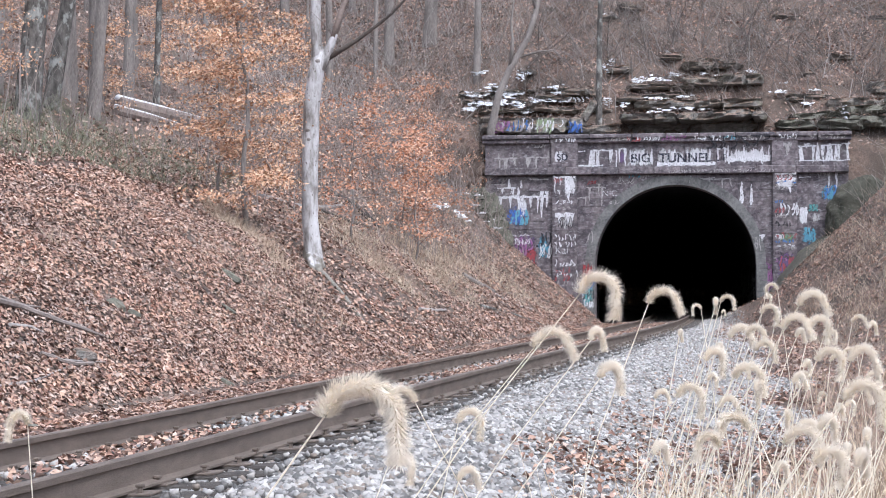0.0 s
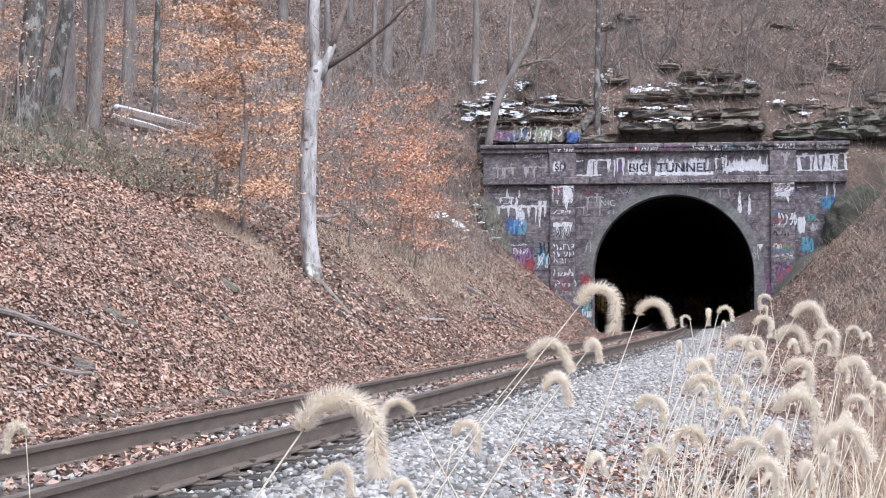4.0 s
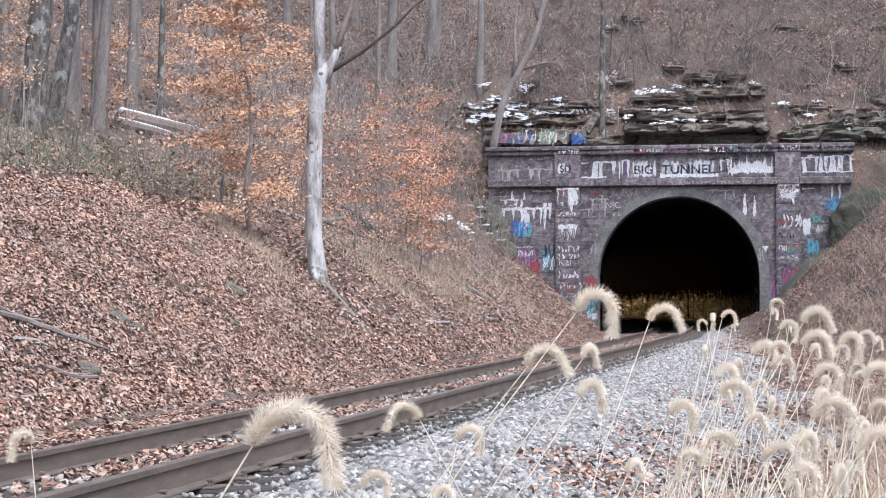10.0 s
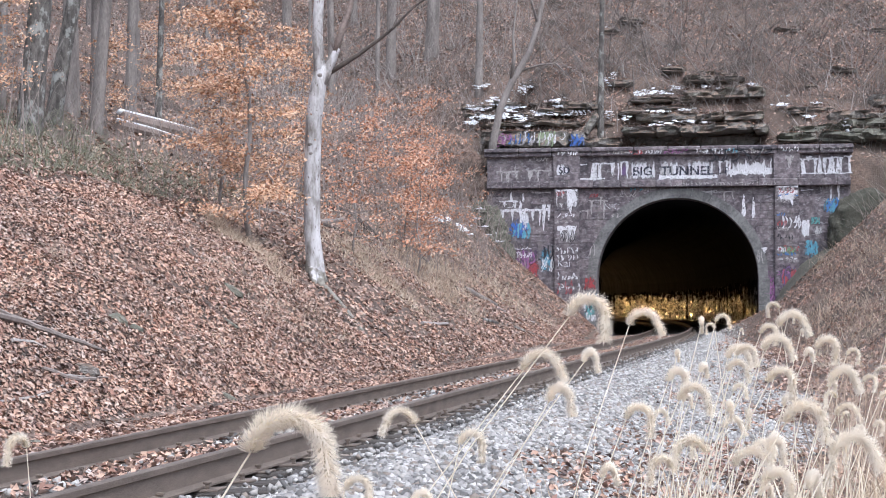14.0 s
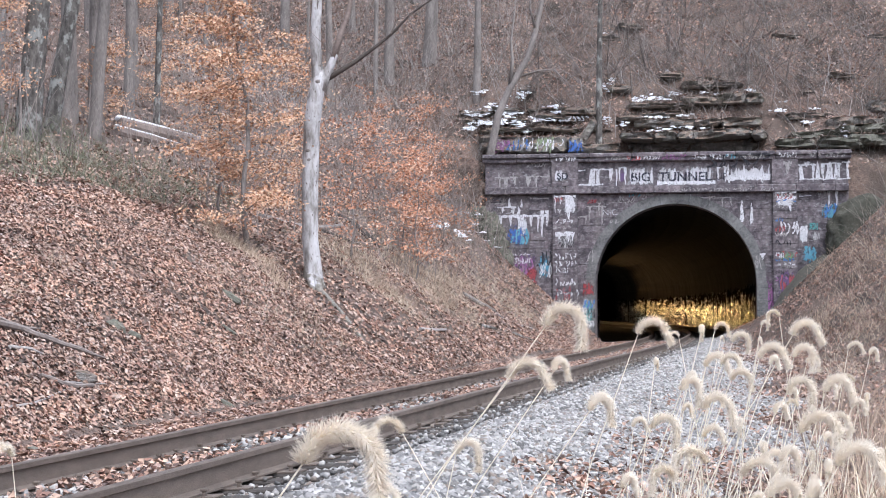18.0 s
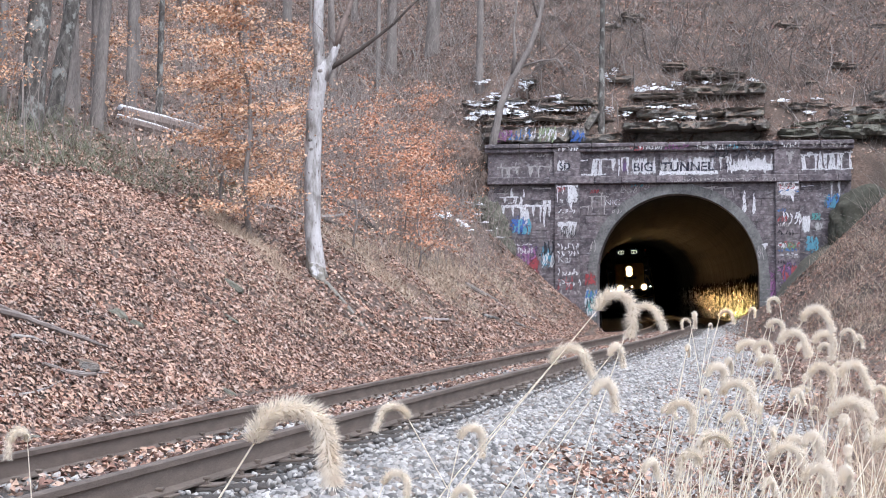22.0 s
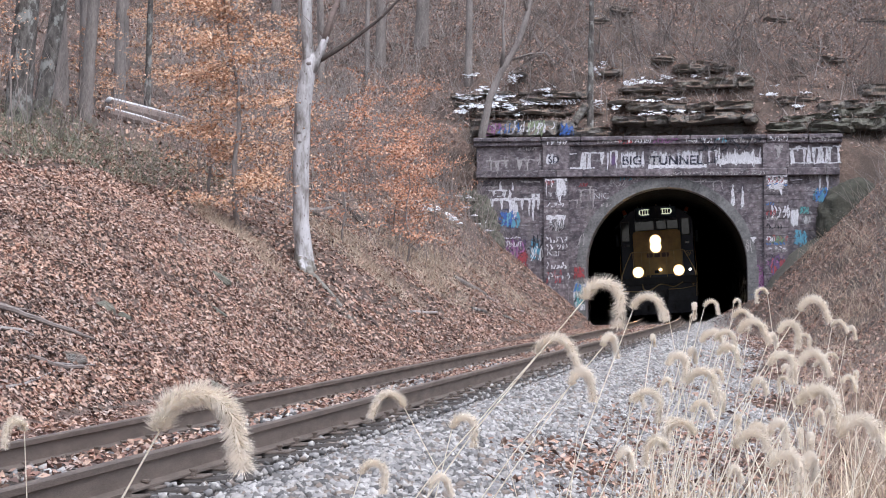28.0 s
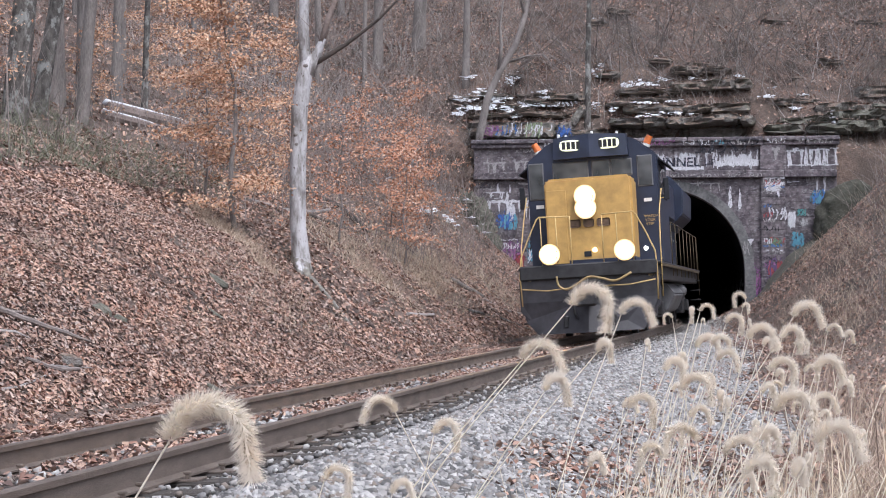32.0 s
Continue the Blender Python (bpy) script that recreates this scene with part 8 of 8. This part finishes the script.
foxtail(0.548, 4.60, 1.32, 0.090, 1, 20, lean=10.6)
foxtail(0.928, 5.00, 1.40, 0.090, 1, 0, lean=8.5)
foxtail(0.254, 3.10, 1.28, 0.120, 1, 0, lean=14.7)
foxtail(0.353, 3.10, 1.24, 0.100, -1, 30, lean=4.3)
foxtail(1.050, 4.80, 1.27, 0.080, -1, 20, lean=0.0)
foxtail(1.244, 5.20, 1.32, 0.080, -1, 0, lean=2.1)
foxtail(0.915, 5.80, 1.44, 0.050, 1, 50, lean=2.1)
foxtail(0.183, 2.90, 1.29, 0.110, 1, 10, lean=18.6)
foxtail(-0.031, 3.00, 1.28, 0.090, 1, 50, lean=16.7)

fr = random.Random(91)
for k in range(26):
    y = fr.uniform(3.1, 5.4)
    x = y * (0.13 + 0.135 * fr.random() ** 0.8)
    foxtail(round(x, 3), round(y, 2), fr.uniform(1.02, 1.36), fr.choice((0.06, 0.08, 0.08, 0.1)), fr.choice((1, 1, -1)), fr.uniform(0, 80), lean=fr.uniform(-4, 14))


def gust(t, x, y):
    return 0.8 * math.sin(1.15 * t + 1.7 * x + 0.4 * y) + 0.6 * math.sin(2.35 * t + 0.9 * x + 1.1) * math.sin(0.31 * t + 0.5) + 0.35 * math.sin(4.1 * t + 2.6 * y)


# ---- the tangle of dry stems and blades below the heads ----
def tangle(name, seed, count, xr, yr, hgt, width, label, lean=0.35, droop=0.6, mat=None):
    rs = np.random.RandomState(seed)
    y = yr[0] + (yr[1] - yr[0]) * rs.random(count) ** 0.8
    u = xr[0] + (xr[1] - xr[0]) * rs.random(count) ** 0.75
    x = u * y
    s, l = unplan(x, y)
    z = ground_sl(s, l) - 0.02
    h = hgt[0] + (hgt[1] - hgt[0]) * rs.random(count)
    dx, dy = lean * (0.35 + 0.6 * rs.normal(size=count)), lean * 0.6 * rs.normal(size=count)
    fx, fy = rs.normal(size=count) * droop, rs.normal(size=count) * droop * 0.5
    n = 6
    w = width * (0.5 + rs.random(count))
    ang = rs.random(count) * np.pi
    rows = []
    for k in range(n + 1):
        t = k / n
        c = np.stack([x + h * (dx * t + fx * t ** 3 * 0.6), y + h * (dy * t + fy * t ** 3 * 0.6), z + h * (t - 0.45 * np.hypot(fx, fy) * t ** 3)], 1)
        ww = w * (0.55 + 0.45 * math.sin(math.pi * t)) * (1 - t ** 4 * 0.9)
        o = np.stack([np.cos(ang), np.sin(ang) * 0.6, 0.2 * np.sin(ang)], 1) * ww[:, None]
        rows.append(np.stack([c - o, c + np.stack([0 * ww, -ww * 0.6, 0 * ww], 1), c + o], 1))
    V = np.stack(rows, 1).reshape(count, -1, 3)
    f = []
    for k in range(n):
        for j in range(2):
            a = k * 3 + j
            f.append((a, a + 1, a + 4, a + 3))
    F = (np.array(f)[None] + (np.arange(count) * 3 * (n + 1))[:, None, None]).reshape(-1, 4)
    ob = grid_mesh(name, V.reshape(-1, 3), F, mat or M_TANGLE)
    return tagged(ob, label, "grass", kind="stuff")


M_TANGLE = pick("dry_grass_tangle", [(0.74, 0.64, 0.49), (0.84, 0.75, 0.61), (0.6, 0.48, 0.34), (0.68, 0.56, 0.41), (0.5, 0.37, 0.26)], 0.75)
M_WEED = pick("brown_dry_weeds", [(0.42, 0.32, 0.25), (0.55, 0.44, 0.34), (0.3, 0.22, 0.17), (0.48, 0.36, 0.27)], 0.8)
tangle("dry_grass", 31, 700, (0.06, 0.26), (2.8, 5.5), (0.5, 1.15), 0.0028, "bleached dry grass stems and blades beside the track", 0.3, 0.35)
tangle("dry_grass", 32, 1600, (0.10, 0.32), (4.5, 9.0), (0.3, 0.95), 0.004, "tangle of dry grass on the shoulder", 0.35, 0.5)
tangle("dry_grass", 37, 800, (0.12, 0.25), (2.7, 4.6), (0.15, 0.45), 0.003, "low matted straw under the foxtails", 0.7, 1.0)
tangle("dry_grass", 33, 460, (0.07, 0.27), (2.8, 4.6), (0.45, 0.85), 0.006, "curling bleached grass blades", 0.35, 0.9)
tangle("dry_grass", 35, 150, (0.03, 0.28), (2.9, 4.8), (0.5, 0.95), 0.011, "broad pale curling grass blades", 0.4, 1.3)
tangle("dry_weeds", 36, 900, (0.235, 0.34), (5.0, 14.0), (0.4, 1.0), 0.005, "brown dry weeds at the edge of the shoulder", 0.45, 0.8, M_WEED)
tangle("dry_weeds", 34, 900, (0.21, 0.33), (6.0, 22.0), (0.4, 1.2), 0.005, "brown dry weeds along the edge of the cutting", 0.35, 0.6, M_WEED)
# ======== sleepers ========
def build_ties():
    rnd = random.Random(8)
    bm = bmesh.new()
    box(bm, -1.28, 1.28, -0.11, 0.11, -0.18, 0.0, 0.012)
    root = new("railway_tie", None)
    part("tie_beam", bm, M_TIE, root)
    for sx in (-0.7525, 0.7525):
        bm = bmesh.new()
        box(bm, sx - 0.17, sx + 0.17, -0.09, 0.09, 0.0, 0.016, 0.004)
        part("tie_plate", bm, M_RAIL, root, "rusty steel plate")
        for ex, ey in ((-0.1, 0.05), (0.1, -0.05)):
            bm = bmesh.new()
            box(bm, sx + ex - 0.012, sx + ex + 0.012, ey - 0.012, ey + 0.012, 0.0, 0.05, 0.002)
            box(bm, sx + ex - 0.022, sx + ex + 0.022, ey - 0.018, ey + 0.018, 0.045, 0.062, 0.004)
            part("spike", bm, M_RAIL, root)
    tagged(root, "weathered dark timber tie half sunk in ballast", "railway tie", "ties under the rails")
    first = True
    for s in [*np.arange(-13.5, 57.0, 0.52), *np.arange(57.2, 90, 0.56)]:
        m = line_pose(s + rnd.uniform(-0.03, 0.03), rnd.uniform(-0.06, 0.06), -0.196) @ Matrix.Rotation(rnd.uniform(-0.025, 0.025), 4, "Z")
        if first:
            root.matrix_basis, first = m, False
        else:
            copy_thing(root, m)


build_ties()


# ======== ballast stones, leaves: what nobody could count ========
def scatter(name, rs, count, s_rng, l_rng, keep, size, mat, label, category, kind_shape, lift=0.0, tilt=0.6, power=1.0):
    """Many small pieces lying on the ground, joined into one mesh."""
    s = s_rng[0] + (s_rng[1] - s_rng[0]) * rs.random(count) ** power
    l = l_rng[0] + (l_rng[1] - l_rng[0]) * rs.random(count)
    ok = rs.random(count) < keep(s, l)
    s, l = s[ok], l[ok]
    n = len(s)
    x, y = plan(s, l)
    z = ground_sl(s, l)
    e = 0.12
    gx = (ground_sl(s, l + e) - ground_sl(s, l - e)) / (2 * e)
    gy = (ground_sl(s + e, l) - ground_sl(s - e, l)) / (2 * e)
    gx, gy = np.clip(gx, -1.5, 1.5), np.clip(gy, -1.5, 1.5)
    h = np.interp(s, GS, GH)
    nx, ny = -(gx * np.cos(h) + gy * np.sin(h)), -(-gx * np.sin(h) + gy * np.cos(h))
    N = np.stack([nx, ny, np.ones(n)], 1) + tilt * rs.normal(size=(n, 3)) * np.array([1, 1, 0.3])
    N /= np.linalg.norm(N, axis=1)[:, None]
    A = rs.normal(size=(n, 3))
    A -= N * np.sum(A * N, 1)[:, None]
    A /= np.linalg.norm(A, axis=1)[:, None]
    B = np.cross(N, A)
    k = size[0] + (size[1] - size[0]) * rs.random(n)
    C = np.stack([x, y, z], 1)
    if kind_shape == "leaf":
        T = np.array([(-0.5, 0, 0.02), (-0.15, 0.28, 0.12), (0.3, 0.2, 0.13), (0.55, 0, 0.02), (0.25, -0.22, 0.12), (-0.2, -0.26, 0.13)])
        tri = np.array([(0, 2, 1), (0, 3, 2), (0, 4, 3), (0, 5, 4)])
        J = T[None] + rs.normal(size=(n, 6, 3)) * 0.05
        J[:, :, 2] *= (0.3 + 2.4 * rs.random((n, 1)))
    elif kind_shape == "far leaf":
        T = np.array([(-0.5, 0, 0.0), (0.05, 0.3, 0.12), (0.55, 0, 0.02), (0.0, -0.3, 0.12)])
        tri = np.array([(0, 2, 1), (0, 3, 2)])
        J = T[None] + rs.normal(size=(n, 4, 3)) * 0.06
        J[:, :, 2] *= (0.3 + 2.4 * rs.random((n, 1)))
    else:
        c = np.array([(a, b, d) for a in (-1, 1) for b in (-1, 1) for d in (-1, 1)], float) * np.array([0.5, 0.42, 0.34])
        J = c[None] * (0.74 + 0.46 * rs.random((n, 8, 1))) + rs.normal(size=(n, 8, 3)) * 0.05
        tri = np.array([(0, 2, 6), (0, 6, 4), (4, 6, 7), (4, 7, 5), (0, 4, 5), (0, 5, 1), (2, 3, 7), (2, 7, 6), (0, 1, 3), (0, 3, 2), (1, 5, 7), (1, 7, 3)])
    W = C[:, None] + k[:, None, None] * (J[..., 0:1] * A[:, None] + J[..., 1:2] * B[:, None] + J[..., 2:3] * N[:, None]) + np.array([0, 0, lift])
    m = J.shape[1]
    F = (tri[None] + (np.arange(n) * m)[:, None, None]).reshape(-1, 3)
    ob = grid_mesh(name, W.reshape(-1, 3), F, mat, smooth=kind_shape == "stone")
    return tagged(ob, label, category, kind="stuff")


RS = np.random.RandomState(11)


def off_rail(s, l):
    return np.where((np.abs(np.abs(l) - 0.7525) < 0.085), 0.0, 1.0)


def k_ballast(s, l):
    edge = 3.1 + 0.8 * smooth(30, 12, s) - 1.1 * smooth(44, 52, s) + 0.6 * wav(s, l, 0.8, 1.0)
    return np.where(l > 0.8, smooth(edge + 0.6, edge - 0.3, l) * (0.78 + 0.22 * smooth(1.2, 1.45, l)), np.where(l > -0.75, 0.08, 0.2 * smooth(-1.9, -1.2, l))) * off_rail(s, l)


scatter("ballast_stones", RS, 112000, (3, 24), (-1.9, 4.6), k_ballast, (0.026, 0.06), M_STONE, "pale grey crushed limestone ballast along the rails", "ballast", "stone", 0.012, 0.55)
scatter("ballast_stones", RS, 12000, (-13, 3), (-1.9, 5.0), k_ballast, (0.035, 0.07), M_STONE, "pale grey crushed limestone ballast beside the track", "ballast", "stone", 0.012, 0.8)
scatter("ballast_stones", RS, 46000, (24, 57), (-1.9, 3.6), k_ballast, (0.028, 0.062), M_STONE, "pale grey crushed limestone ballast further up the line", "ballast", "stone", 0.015, 0.8)


def k_left(s, l):
    bare = smooth(0.25, 0.75, wav(s, l, 0.55, 2.0)) * smooth(26, 34, s)
    soil = np.exp(-((s - 21.5) / 2.0) ** 2 - ((l + 3.4) / 0.6) ** 2)
    return (1 - 0.62 * bare) * (1 - 0.6 * soil) * np.where(l > -0.85, 0.5, 1.0)


def k_bed(s, l):
    return np.where(np.abs(l) < 0.7, 0.7 * smooth(-0.4, 0.4, wav(s, l, 1.1, 0.6)) + 0.15, 0.55) * off_rail(s, l)


scatter("fallen_leaves", RS, 165000, (3, 24), (-8.0, -0.85), k_left, (0.032, 0.078), M_LEAF, "dry brown oak leaves carpeting the cutting slope", "leaf litter", "leaf", 0.02, 0.4)
scatter("fallen_leaves", RS, 12000, (-13, 3), (-8.5, -0.85), k_left, (0.06, 0.12), M_LEAF, "dry brown oak leaves at the foot of the slope", "leaf litter", "far leaf", 0.02, 0.4)
scatter("fallen_leaves", RS, 80000, (24, 57), (-12, -0.9), k_left, (0.05, 0.11), M_LEAF, "dry brown oak leaves on the far cutting slope", "leaf litter", "far leaf", 0.02, 0.45)
scatter("fallen_leaves", RS, 34000, (-13, 56), (-0.85, 0.72), k_bed, (0.04, 0.085), M_LEAF, "dry brown leaves caught between the rails", "leaf litter", "far leaf", 0.03, 0.6)
scatter("fallen_leaves", RS, 40000, (-13, 57), (1.9, 9.0), lambda s, l: smooth(2.0, 4.0, l) * (0.35 + 0.65 * smooth(-0.2, 0.5, wav(s, l, 0.9, 3.0))), (0.045, 0.1), M_LEAF, "dry brown leaves on the gravel shoulder", "leaf litter", "far leaf", 0.03, 0.6)
scatter("fallen_leaves", RS, 62000, (57.5, 76), (-24, 14), lambda s, l: 0.2 + 0.8 * smooth(-0.3, 0.4, wav(s, l, 0.45, 1.0) + 0.4 * wav(s, l, 1.7, 2.0)), (0.07, 0.17), M_LEAF, "dry brown leaves on the hillside over the tunnel", "leaf litter", "far leaf", 0.03, 0.6, 1.2)
scatter("fallen_leaves", RS, 24000, (56, 96), (-34, -7), lambda s, l: 0.9 + 0 * s, (0.1, 0.2), M_LEAF, "dry brown leaves under the bare trees", "leaf litter", "far leaf", 0.03, 0.6)
scatter("fallen_leaves", RS, 18000, (24, 70), (-34, -9.5), lambda s, l: 0.9 + 0 * s, (0.10, 0.2), M_LEAF, "dry brown leaves on the woodland floor", "leaf litter", "far leaf", 0.03, 0.6)


scatter("fallen_leaves", RS, 17000, (3, 57), (-3.3, -0.9), lambda s, l: off_rail(s, l), (0.035, 0.085), M_LEAF, "dry brown leaves heaped along the foot of the slope", "leaf litter", "leaf", 0.035, 0.5)
scatter("fallen_leaves", RS, 26000, (9, 30), (-13.5, -7.4), lambda s, l: 0.9 + 0 * s, (0.045, 0.1), M_LEAF, "dry brown leaves at the top of the cutting slope", "leaf litter", "leaf", 0.03, 0.5)
scatter("fallen_leaves", RS, 15000, (36, 57), (2.0, 13), lambda s, l: 0.25 + 0.75 * smooth(-0.3, 0.4, wav(s, l, 0.8, 2.0)), (0.055, 0.12), M_LEAF, "dry brown leaves on the bank beside the portal", "leaf litter", "far leaf", 0.03, 0.6)


def k_patch(s, l):
    return smooth(0.1, 0.6, wav(s, l, 1.3, 0.5)) * 0.75 + 0.1


scatter("ballast_stones", RS, 2600, (2, 40), (0.86, 1.38), lambda s, l: 0.1 + 0.6 * smooth(1.1, 1.38, l), (0.02, 0.042), M_STONE, "loose ballast lying on the tie ends", "ballast", "stone", 0.065, 0.8)
scatter("fallen_leaves", RS, 2400, (3, 30), (2.35, 4.2), k_patch, (0.03, 0.065), M_LEAF, "dry brown leaves blown over the ballast", "leaf litter", "leaf", 0.05, 0.5, 1.2)
scatter("fallen_leaves", RS, 520, (5.6, 9.4), (2.0, 3.2), lambda s, l: smooth(1.9, 0.6, np.hypot((s - 7.4) / 0.9, (l - 2.62) / 0.32)), (0.04, 0.085), M_LEAF, "drift of red-brown leaves on the ballast", "leaf litter", "leaf", 0.05, 0.5)

scatter("fallen_leaves", RS, 5200, (2.0, 12.0), (2.2, 4.6), lambda s, l: smooth(2.2, 3.4, l) * (0.25 + 0.75 * smooth(-0.1, 0.5, wav(s, l, 1.6, 1.0))), (0.03, 0.07), M_LEAF, "dry brown leaves under the foxtail grass", "leaf litter", "leaf", 0.05, 0.5)


# ======== what moves ========
def motions():
    # the train rolls out of the tunnel at a steady 8 m/s
    times = [0, 3, 6, 9, 12, 14, 16, 17, 18, 19, 20, 21, 22, 23, 24, 25, 26, 27, 28, 28.5, 29, 29.5, 30, 30.5, 31, 31.5, 32]
    walk(loco, [(t, line_pose(31.55 + 8.167 * (32 - t))) for t in times])
    # its wheels roll with it
    for wheel in WHEELS:
        at = Matrix.Translation(wheel.location)
        walk(wheel, [(0.0925 * k, at @ Matrix.Rotation(8.167 / 0.508 * 0.0925 * k, 4, "X")) for k in range(347)])
    # the grasses rock in the wind
    for root, x, y, z, sway, lean, length in SWAYS:
        rows = []
        for k in range(65):
            t = 0.5 * k
            a = sway[k] if sway else lean + 2.2 * gust(t, x, y)
            b = 1.2 * math.sin(1.7 * t + 3 * x)
            low = length * (math.cos(radians(sway[18] if sway else lean)) - math.cos(radians(a)))
            rows.append((t, Matrix.Translation((x, y, z + low)) @ Matrix.Rotation(radians(a), 4, "Y") @ Matrix.Rotation(radians(b), 4, "X")))
        walk(root, rows)


motions()
